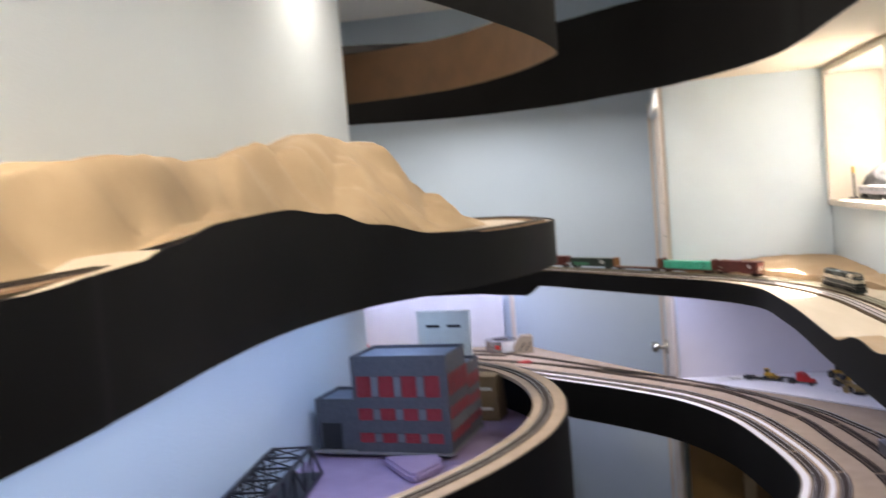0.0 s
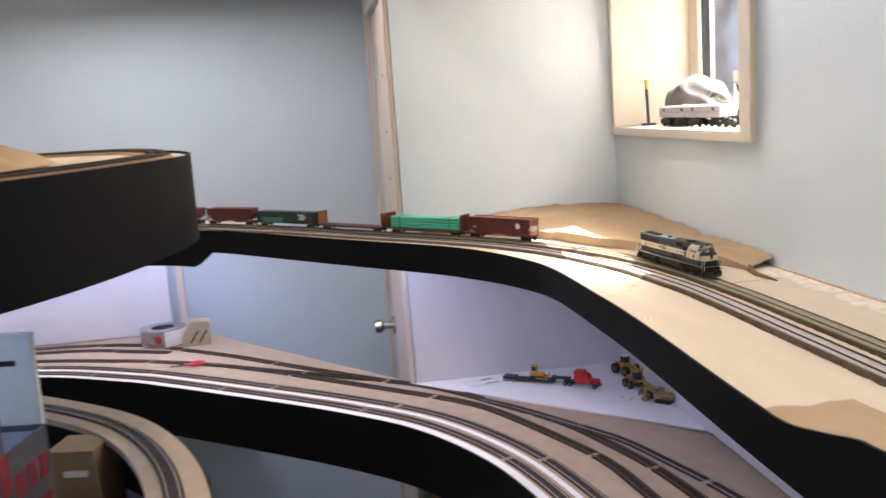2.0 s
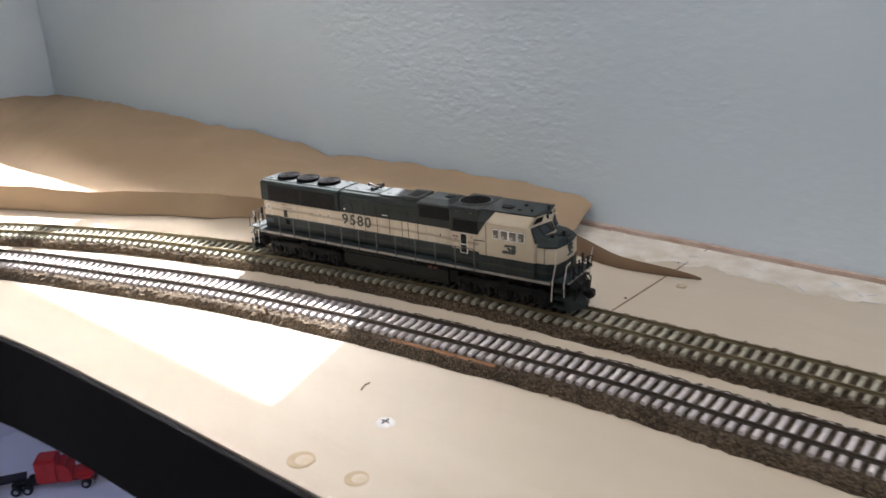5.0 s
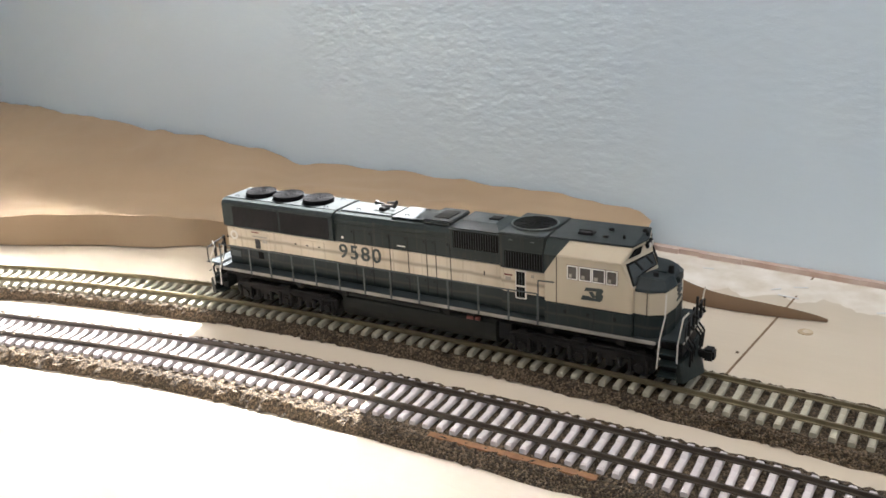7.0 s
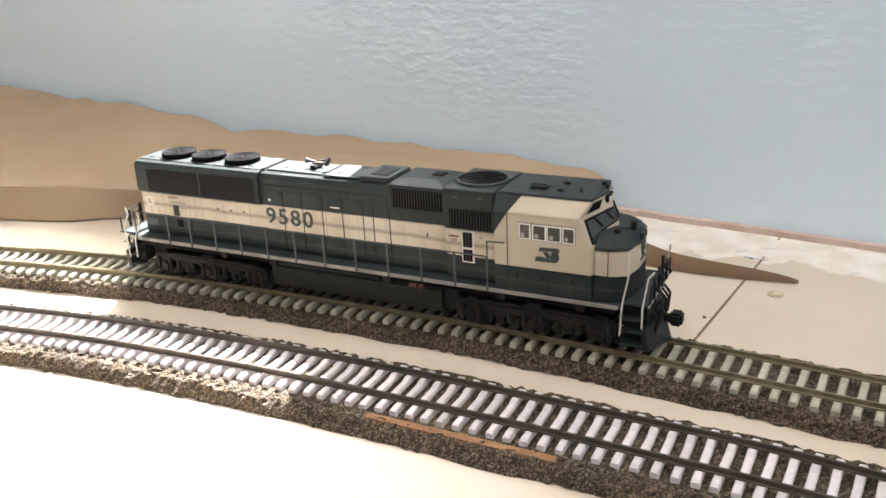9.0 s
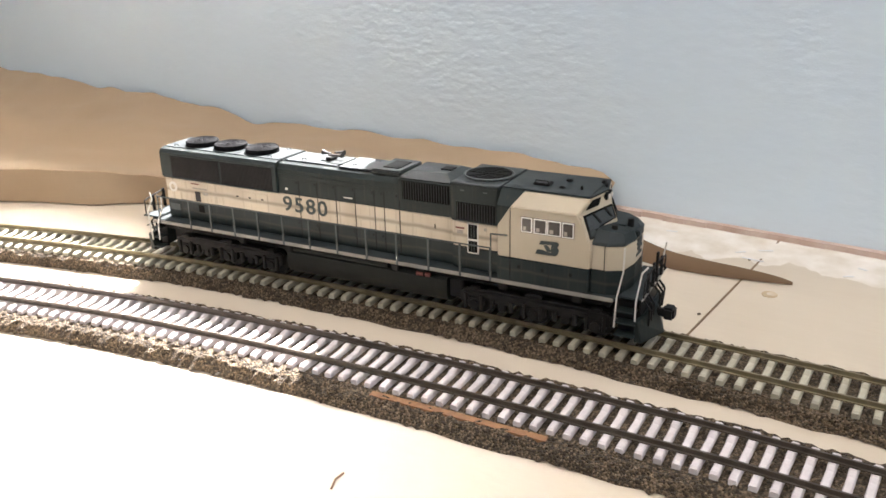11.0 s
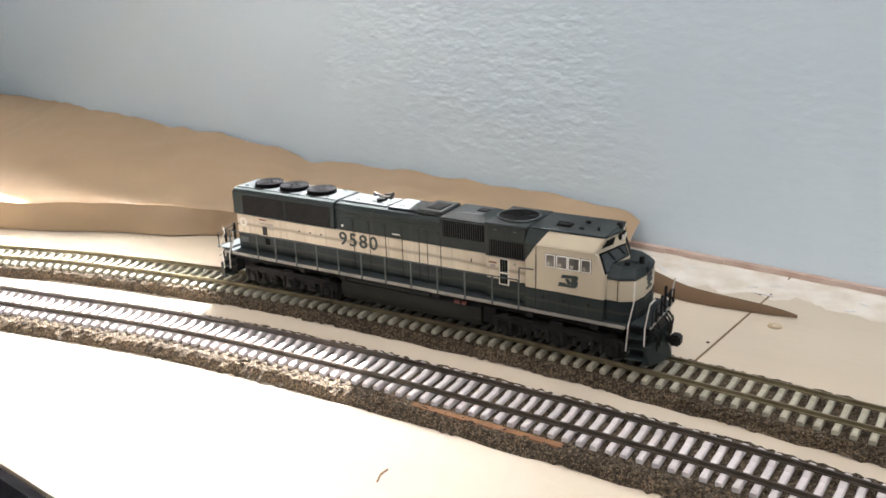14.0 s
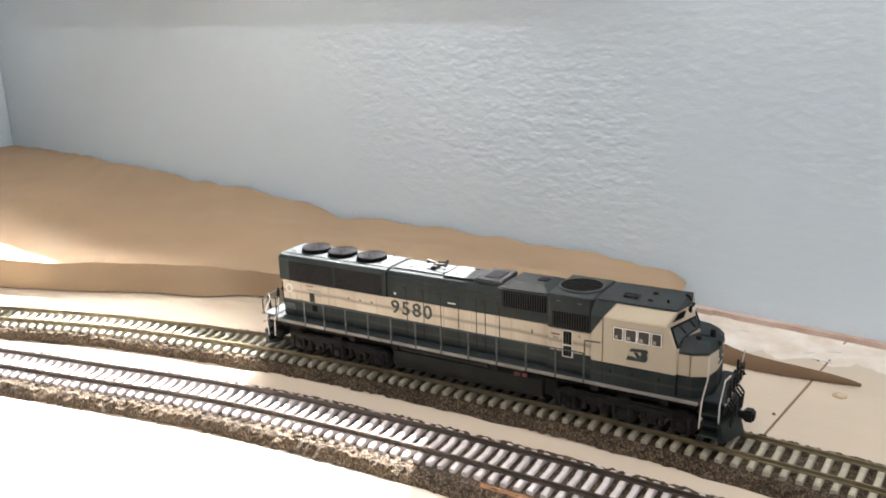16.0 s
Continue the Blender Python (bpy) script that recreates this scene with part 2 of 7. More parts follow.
def spline(pts, step=0.03):
    """A smooth plan line through the points, at about even steps."""
    P = [Vector((*p, 0)) if len(p) == 2 else Vector(p) for p in pts]
    P = [2 * P[0] - P[1]] + P + [2 * P[-1] - P[-2]]
    out = []
    for k in range(1, len(P) - 2):
        n = max(2, int((P[k + 1] - P[k]).length / step))
        for j in range(n):
            t = j / n
            a, b, c, d = P[k - 1:k + 3]
            out.append(0.5 * (2 * b + (c - a) * t + (2 * a - 5 * b + 4 * c - d) * t * t + (3 * b - a - 3 * c + d) * t ** 3))
    out.append(P[-2].copy())
    return out


def normals(line):
    """The horizontal direction to the left of the way, at each point."""
    out = []
    for k in range(len(line)):
        d = line[min(k + 1, len(line) - 1)] - line[max(k - 1, 0)]
        out.append(Vector((-d.y, d.x, 0)).normalized())
    return out


def offset(line, w):
    return [p + n * w for p, n in zip(line, normals(line))]


def sweep(bm, line, profile, z=0.0, closed=True, jitter=0.0, rng=None):
    """A profile of (across to the left, up) drawn along a line."""
    rows = []
    for p, n in zip(line, normals(line)):
        rows.append([bm.verts.new(p + n * (a + (rng.uniform(-jitter, jitter) if jitter else 0)) + Vector((0, 0, z + u))) for a, u in profile])
    m = len(profile)
    for r0, r1 in zip(rows[:-1], rows[1:]):
        for k in range(m if closed else m - 1):
            bm.faces.new((r0[k], r1[k], r1[(k + 1) % m], r0[(k + 1) % m]))
    if closed:
        bm.faces.new(rows[0])
        bm.faces.new(rows[-1][::-1])


def ribbon(bm, line, zb, zt, thick):
    """An upright board along a line; zb and zt give its lower and upper edge by place."""
    rows = []
    for p, n in zip(line, normals(line)):
        b, t = zb(p), zt(p)
        rows.append([bm.verts.new(Vector((q.x, q.y, z))) for q, z in ((p, b), (p, t), (p + n * thick, t), (p + n * thick, b))])
    for r0, r1 in zip(rows[:-1], rows[1:]):
        for k in range(4):
            bm.faces.new((r0[k], r1[k], r1[(k + 1) % 4], r0[(k + 1) % 4]))
    bm.faces.new(rows[0])
    bm.faces.new(rows[-1][::-1])


def mesh(name, bm, material, smooth=False, bevel=0.0):
    bmesh.ops.recalc_face_normals(bm, faces=bm.faces[:])
    if bevel:
        es = [e for e in bm.edges if len(e.link_faces) == 2 and e.calc_face_angle(0) > 0.6]
        bmesh.ops.bevel(bm, geom=es, offset=bevel, segments=2, affect="EDGES", clamp_overlap=True)
    me = bpy.data.meshes.new(name)
    bm.to_mesh(me)
    bm.free()
    for m in (material if isinstance(material, (list, tuple)) else [material]):
        me.materials.append(m)
    if smooth:
        for p in me.polygons:
            p.use_smooth = True
        me.set_sharp_from_angle(angle=radians(40))
    return me


def part(name, bm, material, parent, label="", smooth=False, bevel=0.0, m=None):
    ob = new(name, mesh(name, bm, material, smooth, bevel))
    ob.parent = parent
    if m is not None:
        ob.matrix_basis = m
    return tagged(ob, label)


def thing(name, label, category, m=None, group="", kind="", bm=None, material=None, smooth=False, bevel=0.0):
    ob = new(name, mesh(name, bm, material, smooth, bevel) if bm else None)
    if m is not None:
        ob.matrix_basis = m
    return tagged(ob, label, category, group, kind)


def boxes(*bs):
    bm = bmesh.new()
    for b in bs:
        box(bm, *b)
    return bm


def lettering(text, size, material, parent, m, name="lettering", depth=0.0001, bold=0.0):
    cu = bpy.data.curves.new(name, "FONT")
    cu.body, cu.size, cu.align_x, cu.align_y, cu.extrude, cu.offset = text, size, "CENTER", "CENTER", depth, bold
    tmp = bpy.data.objects.new(name, cu)
    me = bpy.data.meshes.new_from_object(tmp)
    bpy.data.objects.remove(tmp)
    me.materials.clear()
    me.materials.append(material)
    ob = new(name, me)
    ob.parent, ob.matrix_basis = parent, m
    return ob


def structure(name, bm, material, label, category, smooth=False, bevel=0.0):
    return thing(name, label, category, None, "", "structure", bm, material, smooth, bevel)


# ---------------- the room ----------------
FLOOR, CEIL = -1.40, 1.345
XW, YB, XD, YF, XL, YS = -0.034, 0.965, -0.645, 1.90, -2.9, -3.5   # window wall, short wall, closet side, far wall, left wall, wall behind
ZL = -0.432        # lower level
structure("floor", boxes((XL - 0.2, 1.2, YS - 0.2, YF + 0.3, FLOOR - 0.1, FLOOR)), M_FLOOR, "dark grey basement floor under the layout", "floor")
structure("ceiling", boxes((XL - 0.2, 0.3, YS - 0.2, YF + 0.3, CEIL, CEIL + 0.1)), M_CEIL, "white painted ceiling", "ceiling")
WY0, WY1, WZ0, WZ1, WX = 0.187, 0.914, 0.250, 0.728, 0.215   # the clear opening of the window and the place of its sash
_o = 0.022
structure("wall_east", boxes(
    (XW, XW + 0.255, YS - 0.2, WY0 - _o, FLOOR, CEIL), (XW, XW + 0.255, WY1 + _o, YF + 0.2, FLOOR, CEIL),
    (XW, XW + 0.255, WY0 - _o, WY1 + _o, FLOOR, WZ0 - _o), (XW, XW + 0.255, WY0 - _o, WY1 + _o, WZ1 + _o, CEIL)), M_WALL,
    "pale blue wall with a deep window opening", "wall")
structure("wall_north", boxes((XD, XW - 0.001, YB, YB + 0.11, ZL - 0.02, CEIL)), M_WALL, "pale blue short wall beside the closet door", "wall")
structure("wall_west", boxes((XL - 0.15, XL, YS - 0.2, YF + 0.2, FLOOR, CEIL)), M_WALL, "pale blue long wall of the room", "wall")
XP, YP = -1.79, 0.44     # partition along the peninsula
structure("wall_peninsula", boxes((XP - 0.11, XP, YS + 0.001, YP, FLOOR, CEIL)), M_WALL, "pale blue partition wall along the peninsula", "wall")
structure("wall_far", boxes((XL, XW, YF, YF + 0.12, FLOOR, CEIL)), M_WALLB, "light blue wall at the end of the room", "wall")
structure("wall_south", boxes((XL, 0.3, YS - 0.15, YS, FLOOR, CEIL)), M_WALL, "pale blue wall at the other end of the room", "wall")
structure("baseboard", boxes((XL, XD - 0.02, YF - 0.016, YF - 0.001, FLOOR, FLOOR + 0.09)), M_TRIM, "white painted baseboard", "baseboard", bevel=0.004)
structure("panelling", boxes((XD + 0.02, XW - 0.002, YB + 0.02, YB + 0.03, FLOOR, ZL - 0.022)), mat("golden_brown_hardboard", (0.34, 0.19, 0.06), (0.27, 0.15, 0.045), 0.5, scale=12), "brown hardboard panelling under the benchwork", "panelling")

# closet wall with its door, seen edge-on
DZ1, DY0, DY1 = 0.675, 1.10, 1.80
structure("wall_closet", boxes((XD, XD + 0.1, YB + 0.111, DY0, FLOOR, CEIL), (XD, XD + 0.1, DY1, YF - 0.001, FLOOR, CEIL),
                               (XD, XD + 0.1, DY0, DY1, DZ1, CEIL)), M_WALL, "pale wall round the closet door", "wall")
door = thing("door_1", "primed white closet door with a steel knob, closed", "door", None, kind="structure")
part("slab", boxes((XD + 0.006, XD + 0.04, DY0 + 0.004, DY1 - 0.004, FLOOR + 0.01, DZ1 - 0.006)), M_JAMB, door, bevel=0.002)
part("casing", boxes((XD - 0.014, XD - 0.001, YB + 0.004, DY0 - 0.004, FLOOR, DZ1 + 0.075)), M_JAMB, door, "primed pine casing board", bevel=0.003)
part("casing", boxes((XD - 0.014, XD - 0.001, DY1 + 0.004, DY1 + 0.08, FLOOR, DZ1 + 0.075)), M_JAMB, door, "primed pine casing board", bevel=0.003)
part("head_casing", boxes((XD - 0.016, XD - 0.001, DY0 - 0.003, DY1 + 0.003, DZ1 + 0.004, DZ1 + 0.075)), M_TRIM, door, bevel=0.003)
_b = bmesh.new()
KY, KZ = 1.735, -0.446
cyl(_b, (XD + 0.006, KY, KZ), (XD - 0.004, KY, KZ), 0.034, n=24)
cyl(_b, (XD - 0.004, KY, KZ), (XD - 0.035, KY, KZ), 0.012, n=16)
cyl(_b, (XD - 0.035, KY, KZ), (XD - 0.045, KY, KZ), 0.016, 0.026, n=24)
cyl(_b, (XD - 0.045, KY, KZ), (XD - 0.068, KY, KZ), 0.026, 0.024, n=24)
part("knob", _b, M_STEEL, door, "round brushed steel door knob", smooth=True)
_b = bmesh.new()
for _z in (0.12, 0.27, 0.45):
    for _y in (1.30, 1.42):
        cyl(_b, (XD + 0.0065, _y, _z), (XD + 0.0045, _y, _z), 0.006, n=8)
part("screw_head", _b, M_BLACK, door, "dark screw heads")

# window: a deep wooden box with a sash
win = thing("window_1", "cream painted deep basement window with a sliding sash", "window", None, kind="structure")
XF = XW - 0.020     # the box stands proud of the wall
part("window_sill", boxes((XF, WX, WY0 - _o, WY1 + _o, WZ0 - 0.021, WZ0)), M_WINW, win, bevel=0.002)
part("head", boxes((XF, WX, WY0 - _o, WY1 + _o, WZ1, WZ1 + 0.021)), M_WINW, win, bevel=0.002)
part("jamb", boxes((XF, WX, WY0 - 0.021, WY0, WZ0 + 0.001, WZ1 - 0.001)), M_WINW, win, bevel=0.002)
part("jamb", boxes((XF, WX, WY1, WY1 + 0.021, WZ0 + 0.001, WZ1 - 0.001)), M_WINW, win, bevel=0.002)
part("trim", boxes((XF - 0.006, XF - 0.001, WY0 - 0.045, WY0 - 0.002, WZ0 - 0.02, WZ1 + 0.02)), M_WINW, win, bevel=0.002)
_b = boxes((WX - 0.05, WX, WY1 - 0.06, WY1 - 0.001, WZ0 + 0.002, WZ1 - 0.002), (WX - 0.05, WX, WY0 + 0.001, WY0 + 0.038, WZ0 + 0.002, WZ1 - 0.002),
           (WX - 0.05, WX, WY0 + 0.039, WY1 - 0.061, WZ0 + 0.002, WZ0 + 0.04), (WX - 0.05, WX, WY0 + 0.039, WY1 - 0.061, WZ1 - 0.026, WZ1 - 0.002))
part("window_frame", _b, M_WINW, win, bevel=0.003)
part("meeting_rail", boxes((WX - 0.035, WX - 0.01, 0.603, 0.622, WZ0 + 0.041, WZ1 - 0.027)), M_WINW, win)
part("gasket", boxes((WX - 0.04, WX - 0.02, WY1 - 0.065, WY1 - 0.061, WZ0 + 0.041, WZ1 - 0.027)), M_BLACK, win, "dark rubber gasket")
for _y0, _y1 in ((WY0 + 0.040, 0.599), (0.626, WY1 - 0.076)):
    _p = part("pane", boxes((WX - 0.024, WX - 0.02, _y0, _y1, WZ0 + 0.042, WZ1 - 0.028)), M_GLASS, win)
    _p.visible_shadow = False
structure("ground", boxes((0.24, 60, -60, 60, 0.05, 0.10)), M_FLOOR, "ground outside the window", "ground")
structure("backdrop", boxes((7.0, 7.2, -8, 34, 0.10, 5.0)), mat("far_garden_wall", (0.46, 0.58, 0.70), (0.05, 0.075, 0.10), 0.8, scale=0.8, detail=3), "pale wall outside beyond the window", "wall")

# ---------------- levels of the layout ----------------
EDGE = spline([(-0.43, -3.45), (-0.425, -1.3), (-0.418, -0.6), (-0.405, -0.2), (-0.405, 0.0), (-0.414, 0.28), (-0.447, 0.42), (-0.49, 0.53), (-0.555, 0.645),
               (-0.635, 0.745), (-0.80, 0.93), (-1.03, 1.20), (-1.2, 1.39), (-1.42, 1.57), (-1.75, 1.68), (-2.89, 1.70)])
BACK = [(XL + 0.001, YF - 0.001), (-1.55, YF - 0.001), (-1.3, 1.75), (XD - 0.016, YB + 0.02), (XD - 0.016, YB - 0.001), (XW - 0.001, YB - 0.001), (XW - 0.001, -3.45)]
_b = bmesh.new()
prism(_b, [(p.x + 0.003, p.y + 0.002) for p in EDGE[1:-1]] + BACK, -0.019, 0.0)
structure("main_deck", _b, M_DECK, "cream painted plywood deck of the main level", "deck")


HUMP = ((-0.60, 0.002), (-0.635, 0.005), (-0.69, 0.019), (-0.746, 0.033), (-0.80, 0.038), (-0.843, 0.037), (-0.89, 0.032), (-0.928, 0.034), (-0.99, 0.044), (-1.052, 0.047), (-1.09, 0.041), (-1.125, 0.029),
        (-1.164, 0.012), (-1.19, 0.005), (-1.24, 0.006), (-1.32, 0.002))


def bump_top(p):
    """The upper edge of the fascia: a hand-cut hump beside the tracks."""
    if p.y > HUMP[0][0] or p.y < HUMP[-1][0]:
        return 0.002
    for (a, za), (b, zb) in zip(HUMP[:-1], HUMP[1:]):
        if p.y >= b:
            break
    return za + (zb - za) * (a - p.y) / (a - b) + 0.0012 * noise.noise((p.y * 45, 3, 0))


def main_bottom(p):
    return -0.058 - 0.012 * max(0, min(1, (p.y - 0.2) / 0.4)) - 0.052 * max(0, min(1, (-1.22 - p.x) / 0.06))


_b = bmesh.new()
ribbon(_b, EDGE, main_bottom, bump_top, 0.0035)
structure("main_fascia", _b, M_FASCIA, "black painted curved fascia of the main level", "fascia", smooth=True)

LEDGE = spline([(-0.62, -3.45), (-0.60, -0.9), (-0.545, -0.58), (-0.485, -0.42), (-0.447, -0.29), (-0.440, -0.18), (-0.468, 0.04), (-0.54, 0.345), (-0.67, 0.595), (-0.84, 0.775), (-1.07, 0.965), (-1.375, 1.2),
                (-1.534, 1.308), (-1.84, 1.46), (-2.31, 1.56), (-2.89, 1.6)])
LBACK = [(XL + 0.001, YF - 0.001), (-1.36, YF - 0.001), (-1.22, 1.70), (XD - 0.016, YB + 0.03), (XD - 0.016, YB - 0.001), (XW - 0.001, YB - 0.001), (XW - 0.001, -3.45)]
_b = bmesh.new()
prism(_b, [(p.x + 0.003, p.y + 0.002) for p in LEDGE[1:-1]] + LBACK, ZL - 0.019, ZL)
structure("lower_deck", _b, M_LOWER, "tan board deck of the lower level", "deck")
_b = bmesh.new()
ribbon(_b, LEDGE, lambda p: ZL - 0.15, lambda p: ZL + 0.002, 0.0035)
structure("lower_fascia", _b, M_FASCIA, "black painted curved fascia of the lower level", "fascia", smooth=True)
_b = bmesh.new()
prism(_b, [(XD - 0.01, YB - 0.004), (-0.31, 0.645), (-0.035, 0.385), (XW - 0.004, 0.38), (XW - 0.004, YB - 0.004)], ZL + 0.0005, ZL + 0.005)
structure("white_board", _b, M_WHITEB, "white board filling the corner of the lower level", "board")
M_LILAC = mat("lilac_white_board", (0.66, 0.64, 0.68), (0.61, 0.59, 0.63), 0.65, scale=6, bump=0.05)
structure("backdrop_panel_north", boxes((XD + 0.004, XW - 0.006, YB - 0.006, YB - 0.002, ZL + 0.0055, -0.0195)), M_LILAC, "lilac-white backdrop panel behind the lower corner", "board")
structure("backdrop_panel_east", boxes((XW - 0.006, XW - 0.002, -3.4, YB - 0.007, ZL + 0.0055, -0.0195)), M_LILAC, "lilac-white backdrop panel along the lower level", "board")
structure("backdrop_board", boxes((XL + 0.002, -1.46, YF - 0.012, YF - 0.002, ZL + 0.004, -0.125)), M_WHITEB, "white backdrop board behind the lower yard", "board")

UEDGE = spline([(-0.325, -3.45), (-0.325, -0.5), (-0.33, 0.0), (-0.35, 0.25), (-0.44, 0.52), (-0.63, 0.86), (-0.80, 1.01), (-1.10, 1.24), (-1.56, 1.34), (-2.0, 1.2), (-2.5, 1.02), (-2.89, 0.95)], 0.05)
_b = bmesh.new()
prism(_b, [(p.x + 0.003, p.y + 0.002) for p in UEDGE[1:-1] if p.x > -0.64] + [(XD - 0.016, YB - 0.001), (XW - 0.001, YB - 0.001), (XW - 0.001, -3.45)], 0.757, 0.772)
structure("upper_deck", _b, M_UNDER, "cream underside of the upper level", "deck")
_b = bmesh.new()
ribbon(_b, UEDGE, lambda p: 0.735, lambda p: 1.09, 0.0035)
structure("upper_fascia", _b, M_FASCIA, "tall black curved fascia of the upper level", "fascia", smooth=True)

# upper lobe: a bare ribbon of hardboard, black outside
LOBE = spline([(-1.36, -3.4), (-1.36, -1.7), (-1.30, -1.15), (-1.195, -0.85), (-1.115, -0.6), (-1.035, -0.3), (-1.0, -0.04), (-1.055, 0.12), (-1.186, 0.344), (-1.42, 0.573), (-1.8, 0.70), (-2.1, 0.68), (-2.35, 0.45), (-2.4, 0.0)])
upper_lobe = thing("upper_peninsula_fascia", "bent hardboard ribbon of the upper peninsula, black outside and raw brown inside", "fascia", None, kind="structure")
_b = bmesh.new()
ribbon(_b, LOBE, lambda p: 0.772, lambda p: 0.965, 0.002)
part("outer_face", _b, M_FASCIA, upper_lobe, "black painted face", smooth=True)
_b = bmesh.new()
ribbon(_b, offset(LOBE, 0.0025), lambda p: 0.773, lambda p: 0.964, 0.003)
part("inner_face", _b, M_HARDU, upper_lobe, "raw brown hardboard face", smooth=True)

# peninsula (middle lobe) with its paper mountain
PEN = spline([(-1.45, -3.4), (-1.45, -1.95), (-1.458, -1.7), (-1.48, -1.386), (-1.475, -1.12), (-1.41, -0.86), (-1.30, -0.68), (-1.17, -0.49), (-1.09, -0.30), (-1.045, -0.08), (-1.070, 0.10), (-1.13, 0.28),
              (-1.22, 0.45), (-1.42, 0.60), (-1.7, 0.69), (-1.98, 0.70)])
PZ = 0.285
_b = bmesh.new()
prism(_b, [(p.x - 0.004, p.y) for p in PEN[1:-1]] + [(XP - 0.11, YP + 0.001), (XP + 0.001, YP + 0.001), (XP + 0.001, -3.38)], PZ - 0.019, PZ)
structure("peninsula_deck", _b, M_DECK, "plywood deck of the peninsula", "deck")


def pen_top(p):
    if p.x > -1.2 or p.y > 0.1:
        return PZ + 0.004
    t = p.y
    prof = [(-3.5, 0.30), (-1.9, 0.322), (-1.63, 0.333), (-1.54, 0.347), (-1.34, 0.372), (-1.1, 0.382), (-0.93, 0.366), (-0.8, 0.335), (-0.66, 0.302), (-0.5, 0.291), (0.2, 0.289)]
    for (a, za), (b, zb) in zip(prof[:-1], prof[1:]):
        if a <= t <= b:
            s = (t - a) / (b - a)
            return za + (zb - za) * s * s * (3 - 2 * s) + 0.003 * noise.noise((t * 9, 1, 0))
    return PZ + 0.004


_b = bmesh.new()
ribbon(_b, PEN, lambda p: 0.16, pen_top, 0.0035)
structure("peninsula_fascia", _b, M_FASCIA, "black painted curved fascia of the peninsula with a hill-shaped top edge", "fascia", smooth=True)

# shelf of the rim line where the fascia is higher
_b = bmesh.new()
_rim = [p for p in PEN if p.y < -1.5]
_in = offset(_rim, 0.125)
_lo = [_b.verts.new((p.x - 0.004, p.y, pen_top(p) - 0.006)) for p in _rim]
_hi = [_b.verts.new((q.x, q.y, pen_top(p) - 0.004)) for p, q in zip(_rim, _in)]
_l2 = [_b.verts.new((p.x - 0.004, p.y, pen_top(p) - 0.018)) for p in _rim]
_h2 = [_b.verts.new((q.x, q.y, pen_top(p) - 0.018)) for p, q in zip(_rim, _in)]
for k in range(len(_rim) - 1):
    for a, b in ((_lo, _hi), (_hi, _h2), (_h2, _l2), (_l2, _lo)):
        _b.faces.new((a[k], a[k + 1], b[k + 1], b[k]))
structure("rim_shelf", _b, M_DECK, "cream shelf of the rim line along the peninsula", "deck")

# lower lobe: the loop line round the brick building
LOOP_OUT = spline([(-1.72, -1.62), (-1.50, -1.32), (-1.36, -1.15), (-1.235, -0.97), (-1.13, -0.77), (-1.05, -0.53), (-1.035, -0.28), (-1.09, -0.02), (-1.21, 0.21), (-1.39, 0.385), (-1.65, 0.56), (-1.98, 0.68)])
LZ = -0.20
_b = bmesh.new()
sweep(_b, LOOP_OUT, [(0.0, -0.012), (0.0, 0.0), (0.09, 0.0), (0.09, -0.012)], LZ)
structure("loop_roadbed", _b, M_LOWER, "tan plywood strip of the loop line", "deck")
_b = bmesh.new()
ribbon(_b, offset(LOOP_OUT, -0.004), lambda p: LZ - 0.36, lambda p: LZ - 0.002, 0.0035)
structure("loop_fascia", _b, M_FASCIA, "deep black curved fascia of the loop", "fascia", smooth=True)
FZ = -0.345
_b = bmesh.new()
prism(_b, [(p.x - 0.03, p.y) for p in LOOP_OUT[1:-6]] + [(XP + 0.001, 0.60), (XP + 0.001, -1.62)], FZ - 0.05, FZ)
structure("foam_base", _b, M_FOAM, "lilac foam base inside the loop", "base")

# ---------------- tracks ----------------
TRACK_B = spline([(-0.183, -3.45), (-0.186, -0.9), (-0.187, -0.4), (-0.191, -0.15), (-0.195, -0.07), (-0.1995, 0.0), (-0.2060, 0.075), (-0.2130, 0.125), (-0.2225, 0.184), (-0.2345, 0.242), (-0.248, 0.29), (-0.2585, 0.325), (-0.2805, 0.385), (-0.338, 0.505), (-0.43, 0.65), (-0.55, 0.80),
                  (-0.70, 0.965), (-0.98, 1.275), (-1.22, 1.50), (-1.5, 1.68), (-1.8, 1.77), (-2.89, 1.79)], 0.0125)
TRACK_A = spline([(-0.24, -3.45), (-0.242, -0.9), (-0.246, -0.3), (-0.251, -0.08), (-0.2575, 0.0), (-0.2705, 0.1), (-0.2790, 0.15), (-0.2900, 0.204), (-0.3025, 0.25), (-0.3175, 0.297), (-0.3485, 0.39), (-0.40, 0.50), (-0.485, 0.632), (-0.595, 0.765),
                  (-0.745, 0.93), (-1.02, 1.238), (-1.25, 1.455), (-1.52, 1.625), (-1.8, 1.71), (-2.89, 1.73)], 0.0125)


def along(line, step):
    """Even places along a line: (point, heading)."""
    out, left = [], 0.0
    for a, b in zip(line[:-1], line[1:]):
        d = b - a
        L = d.length
        while left < L:
            out.append((a + d * (left / L), math.atan2(d.y, d.x)))
            left += step
        left -= L
    return out


